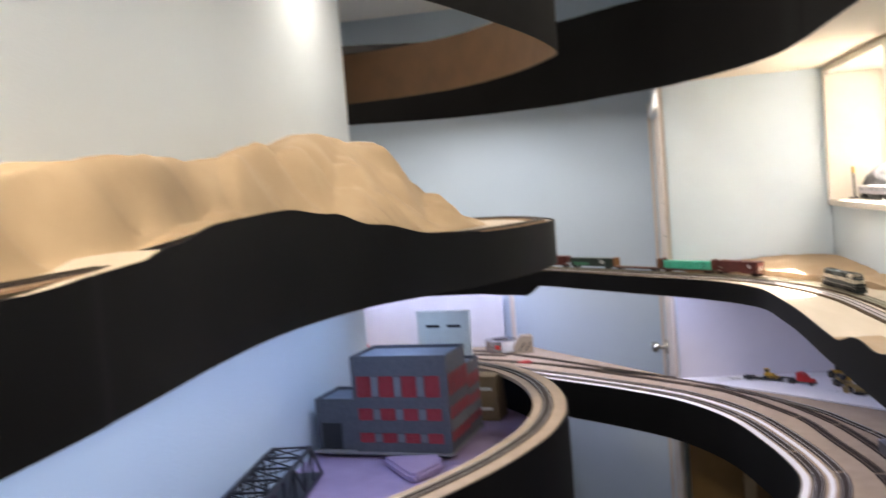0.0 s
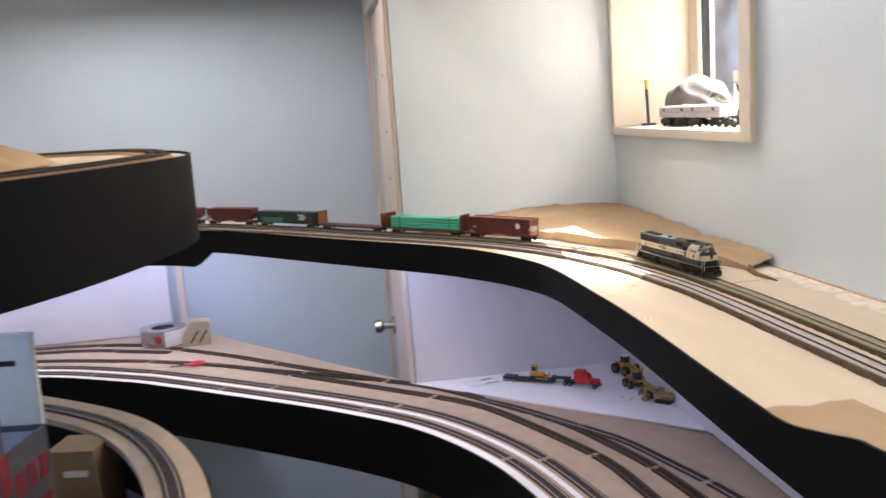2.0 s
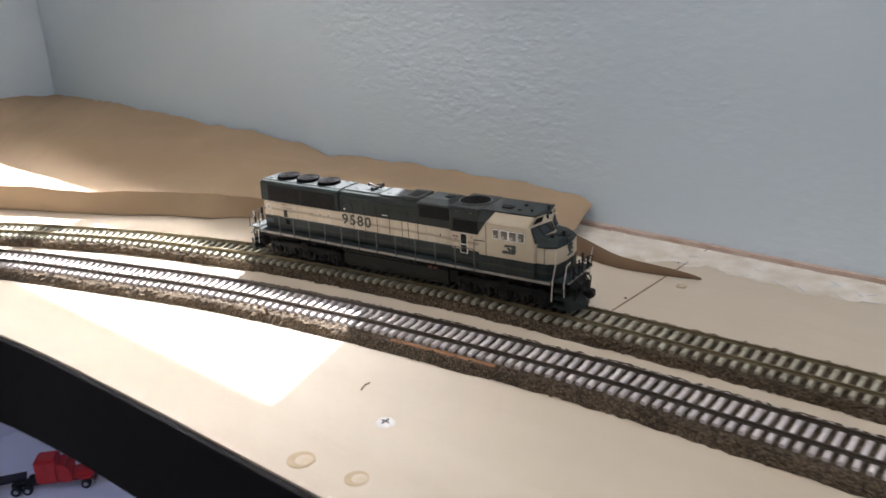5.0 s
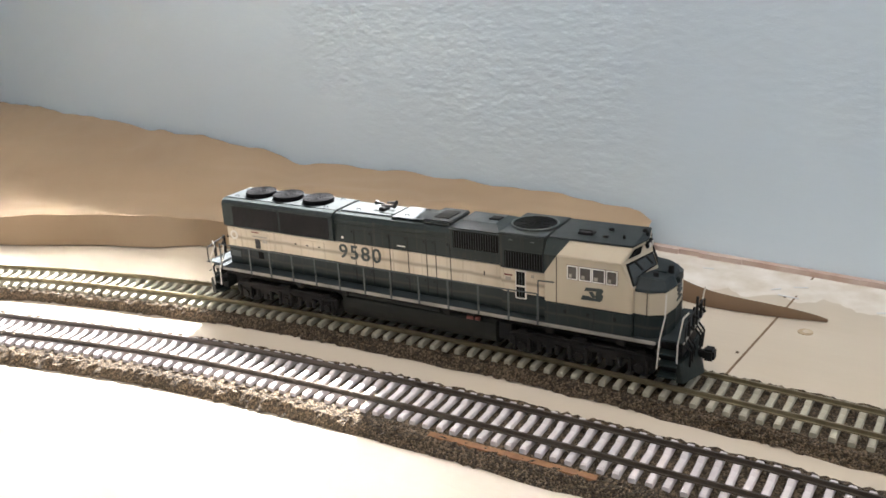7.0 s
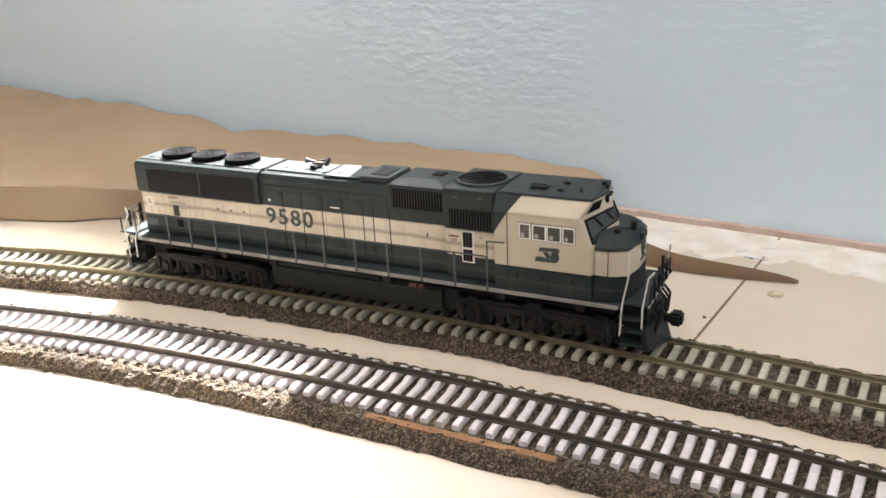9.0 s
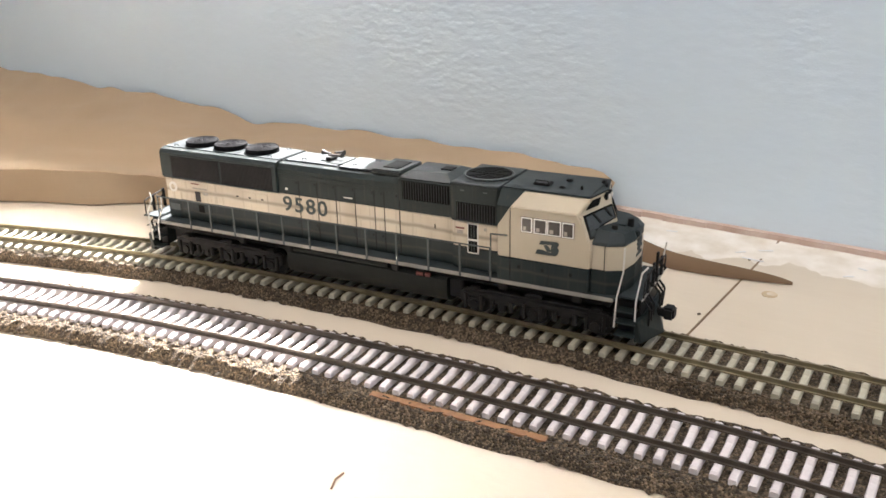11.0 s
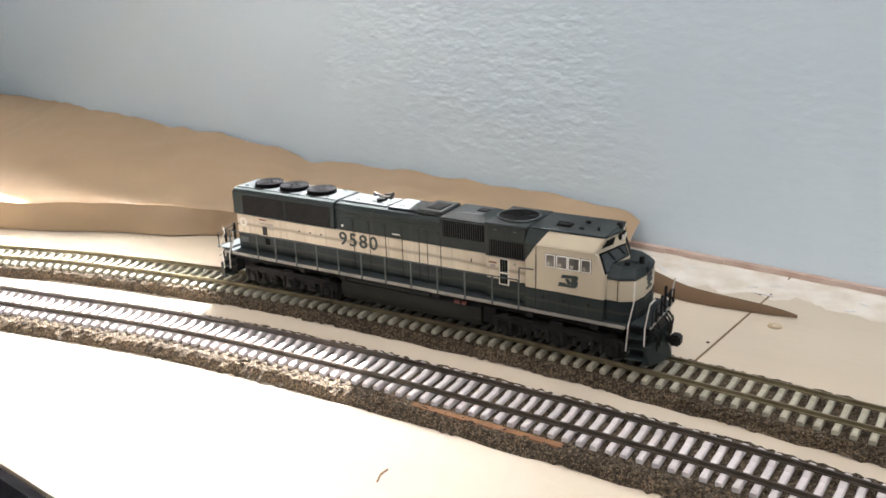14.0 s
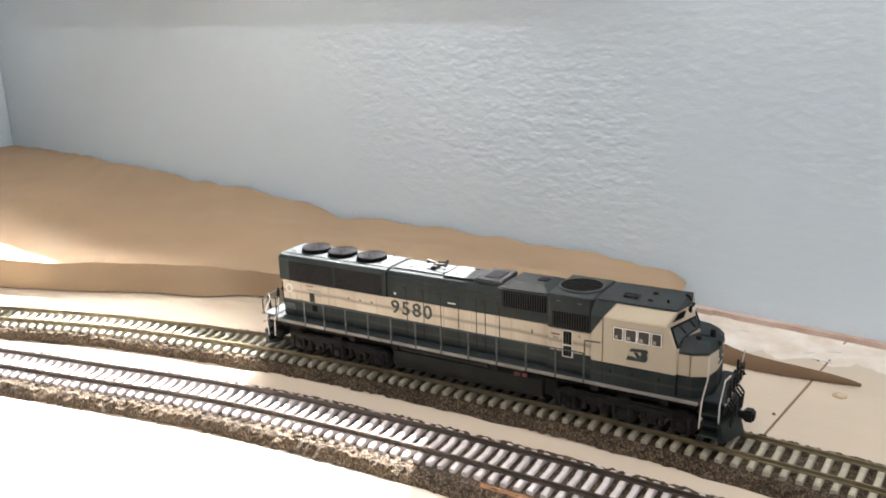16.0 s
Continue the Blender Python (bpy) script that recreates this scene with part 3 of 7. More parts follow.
def tie_mesh(name, material, w=0.0026, half=0.0148, h=0.0024):
    bm = bmesh.new()
    # concrete tie: shoulders under the rails, a dip between
    prof = [(-half, 0.0), (-half, h * 0.8), (-half + 0.001, h), (-0.0062, h), (-0.0045, h * 0.72), (0.0045, h * 0.72), (0.0062, h), (half - 0.001, h), (half, h * 0.8), (half, 0.0)]
    a = [bm.verts.new((-w / 2, y, z)) for y, z in prof]
    b = [bm.verts.new((w / 2, y, z)) for y, z in prof]
    t = [bm.verts.new((-w / 2 * 0.7, y, z)) for y, z in prof]
    t2 = [bm.verts.new((w / 2 * 0.7, y, z)) for y, z in prof]
    n = len(prof)
    for k in range(n):      # narrow the upper edge a little
        if prof[k][1] > 0:
            a[k].co.z -= 0.0005
            b[k].co.z -= 0.0005
    for k in range(n - 1):
        bm.faces.new((a[k], a[k + 1], t[k + 1], t[k]))
        bm.faces.new((t[k], t[k + 1], t2[k + 1], t2[k]))
        bm.faces.new((t2[k], t2[k + 1], b[k + 1], b[k]))
    bm.faces.new(a)
    bm.faces.new(b[::-1])
    return mesh(name, bm, material)


RAIL = [(-0.0009, 0.0), (-0.0009, 0.0003), (-0.00022, 0.0005), (-0.00022, 0.0015), (-0.00042, 0.0016), (-0.00042, 0.0021), (0.00042, 0.0021), (0.00042, 0.0016), (0.00022, 0.0015), (0.00022, 0.0005), (0.0009, 0.0003), (0.0009, 0.0)]


def lay_track(label, line, z0, tie_m, rail_m, bed_m, bed_half, near=None, spacing=0.0063, seed=1, bed_h=0.005, tie_w=0.0026, gaps=False):
    rng = random.Random(seed)
    t = thing("track", label, "track")
    b = bmesh.new()
    if bed_m:
        fine = line if near else line[::2]
        rows = []
        for p, n in zip(fine, normals(fine)):
            j = [rng.uniform(-0.0016, 0.0016) for _ in range(4)]
            k = [rng.uniform(-0.0005, 0.0005) for _ in range(4)]
            pr = [(-0.0195 + j[0], 0.0), (-0.0180 + j[1] * 0.6, bed_h * 0.8 + k[0]), (-0.0160 + j[2] * 0.3, bed_h + k[1]), (0.0160 + j[2] * 0.3, bed_h + k[2]), (bed_half + j[3], bed_h * 0.8 + k[3]), (bed_half + 0.0035 + j[0] * 1.2, 0.0)]
            rows.append([b.verts.new(p + n * a + Vector((0, 0, z0 + u))) for a, u in pr])
        for r0, r1 in zip(rows[:-1], rows[1:]):
            for k in range(5):
                b.faces.new((r0[k], r0[k + 1], r1[k + 1], r1[k]))
        part("roadbed", b, bed_m, t, "cork roadbed with ragged edges")
        if near:
            # crumbly granules of the shoulders
            b = bmesh.new()
            way = [q for q, h in along(line, 0.0021) if near(q)]
            for sgn, far_edge in ((1, bed_half + 0.0040), (-1, 0.0222)):
                steps = [0.0150 + (far_edge - 0.0150) * k / 6 for k in range(7)]
                rows = []
                for q, n in zip(way, normals(way)):
                    row = []
                    for k, a in enumerate(steps):
                        u = bed_h * (1.0 if k < 3 else (1.02, 0.86, 0.5, 0.0)[k - 3])
                        row.append(b.verts.new(q + n * sgn * (a + rng.uniform(-0.0007, 0.0007) * (1.5 if k == 6 else 1)) + Vector((0, 0, z0 + max(0.0001 if k == 6 else 0.0004, u + rng.uniform(-0.0006, 0.0010))))))
                    rows.append(row)
                for r0, r1 in zip(rows[:-1], rows[1:]):
                    for k in range(6):
                        b.faces.new((r0[k], r0[k + 1], r1[k + 1], r1[k]))
            tagged(part("cork_shoulder", b, bed_m, t), kind="stuff")
        b = bmesh.new()
    zt = z0 + (bed_h if bed_m else 0.0) + 0.0003
    for side in (-1, 1):
        b = bmesh.new()
        sweep(b, offset(line, side * 0.0088), RAIL, zt + 0.0026)
        part("rail", b, rail_m, t)
    tm = tie_mesh("tie", tie_m, tie_w)
    rest = bmesh.new()
    skip, wait = 0, 30
    for p, h in along(line, spacing):
        if gaps:
            wait -= 1
            if wait < 0:
                skip, wait = 2, rng.randint(55, 80)
            if skip:
                skip -= 1
                continue
        m = Matrix.Translation((p.x, p.y, zt)) @ Matrix.Rotation(h + rng.uniform(-0.012, 0.012), 4, "Z")
        if near and near(p):
            o = new("tie", tm)
            o.parent, o.matrix_basis = t, m
        else:
            box(rest, -tie_w / 2, tie_w / 2, -0.0148, 0.0148, 0, 0.0022, m)
    far = part("far_tie", rest, tie_m, t)
    tagged(far, kind="stuff")
    return t


lay_track("track on grey concrete ties with tan weathered rails, under the locomotive", TRACK_B, 0.0, M_TIEC, M_RAILT, M_CORK, 0.0152, lambda p: -0.75 < p.y < 0.78, seed=3)
lay_track("track on pale lilac concrete ties with brown rails and dark cork", TRACK_A, 0.0, M_TIEL, M_RAILB, M_CORK, 0.0190, lambda p: -0.60 < p.y < 0.70, seed=5, spacing=0.0058)
LOW3 = [(-0.33, -3.4), (-0.328, -2.3), (-0.322, -1.5), (-0.310, -1.05), (-0.288, -0.74), (-0.25, -0.5), (-0.237, -0.32), (-0.242, -0.153), (-0.278, 0.099), (-0.308, 0.298), (-0.384, 0.495), (-0.48, 0.692), (-0.564, 0.795), (-0.683, 0.907), (-0.811, 1.02), (-1.054, 1.234),
        (-1.244, 1.378), (-1.425, 1.48), (-1.592, 1.555), (-2.0, 1.68), (-2.88, 1.75)]
LOW4 = [(-0.165, -3.4), (-0.165, -2.2), (-0.165, -1.4), (-0.165, -0.95), (-0.166, -0.6), (-0.170, -0.25), (-0.176, -0.1), (-0.192, 0.05), (-0.220, 0.22), (-0.258, 0.354), (-0.335, 0.55), (-0.468, 0.75), (-0.51, 0.81), (-0.61, 0.928), (-0.739, 1.036), (-0.981, 1.259), (-1.191, 1.459),
        (-1.368, 1.608), (-1.5, 1.72)]
LOW5 = [(-0.10, -3.4), (-0.10, -2.0), (-0.10, -1.2), (-0.10, -0.7), (-0.10, -0.4), (-0.105, -0.096), (-0.132, 0.082), (-0.19, 0.275), (-0.238, 0.406), (-0.321, 0.54), (-0.399, 0.657), (-0.488, 0.773)]
CROSS = [(-1.15, 1.308), (-1.0, 1.205), (-0.87, 1.118), (-0.74, 1.036)]
YARD1 = [(-1.43, 1.60), (-1.56, 1.662), (-1.75, 1.742), (-2.1, 1.79), (-2.88, 1.80)]
YARD2 = [(-1.5, 1.72), (-1.655, 1.785), (-1.9, 1.838), (-2.3, 1.855), (-2.88, 1.855)]
_low = [(offset(LEDGE, -0.044)[2:-3], ZL, M_RAILS), (offset(LEDGE, -0.107)[2:-3], ZL, M_RAILS), (spline(LOW3, 0.03), ZL, M_RAILW), (spline(LOW4, 0.03), ZL, M_RAILW), (spline(LOW5, 0.03), ZL + 0.0007, M_RAILS),
        (spline(CROSS, 0.03), ZL + 0.0005, M_RAILB), (spline(YARD1, 0.03), ZL + 0.0004, M_RAILW), (spline(YARD2, 0.03), ZL, M_RAILW)]
for _k, (_line, _z, _r) in enumerate(_low):
    lay_track("track with dark plastic ties and worn rails on the lower level", _line, _z, M_TIEB, _r, None, 0.02, seed=20 + _k, tie_w=0.0036, spacing=0.0072, gaps=True)
# white painted strips beside and between the two front tracks
for _a, _w in ((-0.0130, 0.0095), (-0.0755, 0.0065)):
    _b = bmesh.new()
    sweep(_b, offset(LEDGE, _a)[2:-14], [(-_w, 0), (-_w, 0.0006), (_w, 0.0006), (_w, 0)], ZL + 0.0005)
    structure("white_strip", _b, M_WHITEB, "white painted strip beside the front tracks", "strip")
lay_track("loop track with black ties and silver rails", offset(LOOP_OUT, 0.05), LZ, M_TIEB, M_RAILS, None, 0.02, seed=31, tie_w=0.0036, spacing=0.0072)
lay_track("track on brown cork along the rim shelf", [p for p in offset(PEN, 0.062) if p.y < -1.52], 0.322, M_TIEB, M_RAILB, M_CORKL, 0.022, seed=35, tie_w=0.0036, spacing=0.0072)
lay_track("track on cork round the rim of the peninsula", offset(PEN, 0.045)[80:], PZ, M_TIEB, M_RAILB, M_CORKL, 0.022, seed=33, tie_w=0.0036, spacing=0.0072)

# ---------------- kraft paper scenery ----------------
def sheet(name, label, rows, material, thick=0.0, parent=None):
    bm = bmesh.new()
    V = [[bm.verts.new(v) for v in r] for r in rows]
    for r0, r1 in zip(V[:-1], V[1:]):
        for k in range(len(r0) - 1):
            bm.faces.new((r0[k], r0[k + 1], r1[k + 1], r1[k]))
    if thick:
        bmesh.ops.recalc_face_normals(bm, faces=bm.faces[:])
        bmesh.ops.solidify(bm, geom=bm.faces[:], thickness=thick)
    return thing(name, label, "paper", None, "", "", bm, material, True)


def at_part(line, u):
    """The place at the share u of a line's points."""
    x = max(0.0, min(1.0, u)) * (len(line) - 1)
    k = min(int(x), len(line) - 2)
    return line[k].lerp(line[k + 1], x - k)


def lerp_table(tb, u):
    for (a, za), (b, zb) in zip(tb[:-1], tb[1:]):
        if u <= b:
            s = (u - a) / (b - a)
            return za + (zb - za) * s
    return tb[-1][1]


front = spline([(-0.092, 0.085), (-0.125, 0.19), (-0.165, 0.30), (-0.194, 0.382), (-0.222, 0.433), (-0.249, 0.479), (-0.29, 0.57), (-0.35, 0.68), (-0.43, 0.78), (-0.52, 0.875), (-0.60, 0.94)], 0.02)
EAST_TOP = [(0.09, 0.013), (0.108, 0.021), (0.123, 0.023), (0.146, 0.0235), (0.178, 0.0255), (0.2127, 0.0235), (0.2355, 0.026), (0.2645, 0.022), (0.30, 0.025), (0.33, 0.023),
            (0.4046, 0.0195), (0.456, 0.0265), (0.498, 0.0287), (0.5755, 0.0297), (0.685, 0.033), (0.739, 0.035), (0.86, 0.037), (1.0, 0.038)]
NORTH_TOP = [(-0.63, 0.003), (-0.52, 0.018), (-0.44, 0.028), (-0.38, 0.036), (-0.313, 0.0413), (-0.24, 0.0445), (-0.136, 0.042), (-0.06, 0.038), (0.0, 0.037)]
wallway = spline([(XW - 0.004, 0.098), (XW - 0.004, 0.3), (XW - 0.004, 0.6), (XW - 0.004, 0.85), (XW - 0.010, 0.925), (-0.075, YB - 0.006), (-0.2, YB - 0.005), (-0.4, YB - 0.005), (-0.612, YB - 0.005)], 0.02)
ACROSS = (0.0, 0.004, 0.008, 0.012, 0.02, 0.035, 0.052, 0.075) + tuple(0.1 + 0.9 * k / 26 for k in range(27))
_rows = []
_n = 170
for _i in range(_n + 1):
    u = _i / _n
    f = at_part(front, u)
    w = at_part(wallway, u)
    zt = lerp_table(EAST_TOP, w.y) if w.y < 0.93 else lerp_table(NORTH_TOP, w.x)
    zt += 0.0020 * noise.noise((u * 70, 0, 0)) + 0.0034 * noise.noise((u * 34, 7, 0))
    row = []
    ends = min(1.0, u / 0.10, (1 - u) / 0.15)
    lip = (0.0195 + 0.004 * noise.noise((u * 9, 2, 0)) + 0.002 * noise.noise((u * 34, 6, 0))) * (0.30 + 0.70 * ends)   # the turned-down front edge
    for v in ACROSS:
        p = f.lerp(w, v)
        rise = min(1.0, v / 0.012) ** 0.8
        # from the crest of the lip the paper sinks a little, then climbs to the wall
        back = max(0.0, (v - 0.012) / 0.988)
        z = 0.0008 + lip * rise * max(0.0, 1 - back) ** 1.4 + zt * back ** 0.8 - 0.007 * math.sin(min(1, back * 2.2) * math.pi) * ends
        z += math.sin(v * math.pi) * (0.0035 * noise.noise((p.x * 14, p.y * 9, 1)) + 0.003 * abs(noise.noise((p.x * 30 + p.y * 8, p.y * 16, 4))))
        if v == 1.0:
            z = zt
        push = 0.010 * (1 - rise) * noise.noise((u * 18, 3, 0)) + 0.006 * noise.noise((u * 16, 8, v * 2)) * (1 - v)
        row.append((p.x + push, p.y + push * 0.5, max(z, 0.0008)))
    _rows.append(row)
sheet("kraft_paper_hill", "crumpled brown kraft paper laid against the walls in the corner", _rows, M_KRAFT, 0.0006)
STRIP_FOOT = spline([(-0.098, 0.085), (-0.104, 0.055), (-0.1065, 0.0345), (-0.102, 0.005), (-0.0955, -0.0185)], 0.01)
# loose end of the paper, tapering to a point on the deck
_rows = []
for _i in range(25):
    u = _i / 24
    c = at_part(STRIP_FOOT, u)
    up = 0.0125 * (1 - u) ** 0.75 + 0.0012
    _rows.append([(c.x + 0.35 * up * s * s, c.y, 0.0006 + up * s + 0.0004 * math.sin(u * 9) * s) for s in (0, 0.25, 0.5, 0.75, 1)])
sheet("kraft_paper_strip", "pointed brown paper strip lying on the deck", _rows, M_KRAFTD, 0.0006)
# paper behind the hump of the fascia, and along the wall
_rows = []
for _i in range(41):
    u = _i / 40
    y = -0.575 - 0.76 * u
    row = []
    for j in range(13):
        v = j / 12
        x = -0.418 + v * (0.10 + 0.035 * math.sin(u * math.pi) + 0.01 * noise.noise((u * 8, 0, 2)))
        top = bump_top(Vector((-0.42, y, 0))) - 0.003
        row.append((x, y + 0.01 * noise.noise((v * 3, u * 5, 0)), max(0.0008, top * (1 - v) ** 1.3 + 0.004 * noise.noise((u * 12, v * 4, 7)) * (1 - v))))
    _rows.append(row)
sheet("kraft_paper_hump", "brown kraft paper sloping down from the fascia hump", _rows, M_KRAFT, 0.0006)
_rows = []
for _i in range(41):
    u = _i / 40
    y = -0.60 - 1.3 * u
    row = []
    for j in range(13):
        v = j / 12
        wid = 0.11 * min(1, u * 7 + 0.25) ** 0.5 + 0.012 * noise.noise((u * 12, 0, 0))
        x = XW - 0.004 - (1 - v) * wid
        row.append((x, y, 0.001 + (0.012 * min(1, v / 0.15) ** 0.5 + 0.03 * v) * min(1, u * 6 + 0.3) + 0.004 * noise.noise((u * 14, v * 4, 3)) * min(1, 4 * v)))
    _rows.append(row)
sheet("kraft_paper_bank", "brown kraft paper bank along the wall", _rows, M_KRAFT, 0.0006)

# mountain on the peninsula
RIDGE = [(-3.4, 0.425), (-2.4, 0.43), (-1.9, 0.445), (-1.69, 0.463), (-1.575, 0.474), (-1.44, 0.484), (-1.27, 0.491), (-1.1, 0.488), (-0.91, 0.503), (-0.72, 0.536), (-0.58, 0.560), (-0.45, 0.566),
         (-0.25, 0.548), (-0.08, 0.515), (0.04, 0.490), (0.16, 0.440), (0.30, 0.380), (0.44, 0.320), (0.57, 0.291)]


def crease(x, y, cell, seed):
    """Facets that meet in sharp folds, as in crumpled paper."""
    d = noise.voronoi((x / cell, y / cell, seed))[0]
    return d[1] - d[0]


_rows = []
_N = 260
for _i in range(_N + 1):
    y = -3.3 + 3.87 * _i / _N
    ex = min((p for p in PEN if p.y < 0.1 or p.x < -1.2), key=lambda p: abs(p.y - y) + (0 if p.x > -1.6 else 0.6)).x
    inner = -0.115 + 0.109 * max(0, min(1, (y + 1.62) / 0.22)) if y < -1.4 else -0.006 if y < -0.72 else -0.006 - 0.20 * min(1, (y + 0.72) / 0.4)
    x0 = ex + inner
    if y > 0.05:
        x0 = min(x0, -1.29 - 0.42 * ((y - 0.05) / 0.52) ** 1.4)
    crest = min(-1.57, x0 - 0.10)
    base = pen_top(Vector((-1.45, y, 0))) - 0.004 if y < -0.6 else PZ + 0.003
    top = max(lerp_table(RIDGE, y), base + 0.002)
    row = []
    for j in range(65):
        v = j / 64
        x = x0 + (XP + 0.006 - x0) * v
        s_ = max(0.0, min(1.0, (x0 - x) / (x0 - crest)))
        prof = (0.45 * s_ + 0.55 * s_ * s_ * (3 - 2 * s_)) if x > crest else 1 - 0.10 * min(1.0, (crest - x) / 0.2)
        rough = max(0.0, min(1.0, (-0.55 - y) / 0.35))
        fold = 0.135 * (crease(x + 0.4 * y, y * 0.62, 0.26, 2.3) - 0.25) + (0.040 + 0.055 * rough) * (crease(x - 0.5 * y, 0.6 * y, 0.11, 7.1) - 0.25) + 0.006 * noise.noise((x * 9, y * 7, 4))
        z = base + (top - base) * prof + fold * math.sin(min(1.0, s_ * 0.93) * math.pi) * min(1, (top - base) / 0.1)
        row.append((x, y, max(z, base - 0.002)))
    _rows.append(row)
sheet("paper_mountain", "crumpled brown kraft paper mountain along the peninsula", _rows, mat("light_kraft_paper", (0.41, 0.308, 0.188), (0.36, 0.265, 0.158), 0.75, scale=10, bump=0.2, bscale=13, bdist=0.012), 0.0008)

# ---------------- locomotive ----------------
M_GRN = mat("dark_green_weathered_paint", (0.020, 0.028, 0.027), (0.011, 0.017, 0.0165), 0.5, scale=45, bump=0.05, bscale=500, stretch=(1, 1, 0.3), spec=0.22)
M_GRR = mat("dark_green_roof_paint", (0.020, 0.027, 0.028), (0.012, 0.017, 0.018), 0.52, scale=60, bump=0.1, bscale=300, spec=0.22)
M_CRM = mat("cream_weathered_paint", (0.57, 0.50, 0.385), (0.43, 0.355, 0.255), 0.5, scale=85, bump=0.04, bscale=500, stretch=(1, 1, 0.16))


def grimed(m, height, width, strength):
    """A soft horizontal line of soot along the body, and thin streaks running down from the doors."""
    nt = m.node_tree
    b = nt.nodes["Principled BSDF"]
    old = b.inputs["Base Color"].links[0].from_socket
    tc, sp = nt.nodes.new("ShaderNodeTexCoord"), nt.nodes.new("ShaderNodeSeparateXYZ")
    nt.links.new(tc.outputs["Object"], sp.inputs["Vector"])
    wob = nt.nodes.new("ShaderNodeTexNoise")
    wob.inputs["Scale"].default_value, wob.inputs["Detail"].default_value = 60.0, 3.0
    nt.links.new(tc.outputs["Object"], wob.inputs["Vector"])
    def calc(op, a, b2):
        n = nt.nodes.new("ShaderNodeMath")
        n.operation = op
        for k, v in enumerate((a, b2)):
            if isinstance(v, (int, float)):
                n.inputs[k].default_value = v
            elif v is not None:
                nt.links.new(v, n.inputs[k])
        return n.outputs["Value"]
    off = calc("SUBTRACT", sp.outputs["Z"], height - 0.0012)
    off = calc("SUBTRACT", off, calc("MULTIPLY", wob.outputs["Fac"], 0.0024))
    line = nt.nodes.new("ShaderNodeMapRange")
    line.interpolation_type = "SMOOTHSTEP"
    line.inputs["From Min"].default_value, line.inputs["From Max"].default_value = width, 0.0
    nt.links.new(calc("ABSOLUTE", off, None), line.inputs["Value"])
    mp, st = nt.nodes.new("ShaderNodeMapping"), nt.nodes.new("ShaderNodeTexNoise")
    mp.inputs["Scale"].default_value = (620, 620, 22)
    st.inputs["Scale"].default_value, st.inputs["Detail"].default_value = 1.0, 3.0
    nt.links.new(tc.outputs["Object"], mp.inputs["Vector"])
    nt.links.new(mp.outputs["Vector"], st.inputs["Vector"])
    run = nt.nodes.new("ShaderNodeMapRange")
    run.inputs["From Min"].default_value, run.inputs["From Max"].default_value = 0.56, 0.74
    run.inputs["To Max"].default_value = 0.75
    nt.links.new(st.outputs["Fac"], run.inputs["Value"])
    both = calc("MULTIPLY", calc("MAXIMUM", line.outputs["Result"], run.outputs["Result"]), strength)
    mx = nt.nodes.new("ShaderNodeMix")
    mx.data_type = "RGBA"
    mx.inputs["B"].default_value = (0.10, 0.075, 0.055, 1)
    nt.links.new(both, mx.inputs["Factor"])
    nt.links.new(old, mx.inputs["A"])
    nt.links.new(mx.outputs["Result"], b.inputs["Base Color"])


grimed(M_CRM, 0.0358, 0.0014, 0.55)
grimed(M_GRN, 0.0262, 0.0010, 0.22)
M_CRC = mat("cream_cab_paint", (0.49, 0.43, 0.32), (0.43, 0.37, 0.27), 0.45, scale=40, bump=0.03, bscale=500)
M_UND = mat("sooty_black_underframe", (0.009, 0.0085, 0.008), (0.004, 0.004, 0.004), 0.6, scale=120, bump=0.1, bscale=500, spec=0.25)
M_TRK = mat("dark_grey_truck_castings", (0.016, 0.0145, 0.013), (0.007, 0.0065, 0.006), 0.65, scale=160, bump=0.1, bscale=500, spec=0.25)
M_TANK = mat("sooty_green_tank", (0.011, 0.013, 0.010), (0.007, 0.008, 0.0065), 0.55, scale=60, bump=0.1, bscale=400, spec=0.3)
M_HAND = mat("pale_grey_handrail", (0.62, 0.60, 0.55), (0.52, 0.50, 0.46), 0.4, 0.2, scale=200)
M_STAN = mat("grey_green_stanchion", (0.052, 0.062, 0.060), (0.034, 0.042, 0.040), 0.5, scale=120)
M_WALK = mat("grey_green_walkway", (0.024, 0.031, 0.032), (0.014, 0.019, 0.020), 0.6, scale=120, spec=0.25)
M_EDGE = mat("worn_pale_walkway_edge", (0.30, 0.28, 0.24), (0.16, 0.155, 0.14), 0.55, scale=90)
M_GRILL = mat("black_grille", (0.005, 0.005, 0.005), (0.003, 0.003, 0.003), 0.7, scale=100, spec=0.1)
M_LOUV = mat("dark_louvre", (0.022, 0.020, 0.020), (0.015, 0.0145, 0.0145), 0.6, scale=100, spec=0.25)
M_LET = mat("dark_green_lettering", (0.02, 0.032, 0.03), None, 0.5, scale=100)
M_CABW = mat("silver_window_trim", (0.62, 0.60, 0.55), (0.55, 0.53, 0.48), 0.35, 0.3, scale=100)
M_CABG = mat("dark_cab_glass", (0.03, 0.035, 0.035), (0.02, 0.025, 0.025), 0.08, scale=50, spec=0.8)
M_WTRIM = mat("bright_window_trim", (0.82, 0.81, 0.77), (0.76, 0.75, 0.71), 0.3, scale=100)
M_CABS = mat("smoky_cab_glass", (0.050, 0.042, 0.038), (0.030, 0.026, 0.024), 0.12, scale=150, spec=0.7)
M_BARS = mat("dark_grille_bars", (0.022, 0.024, 0.025), (0.016, 0.017, 0.018), 0.5, scale=300, spec=0.3)
M_FAN = mat("matt_black_fan", (0.0045, 0.0045, 0.005), (0.003, 0.003, 0.0035), 0.8, scale=100, spec=0.08)
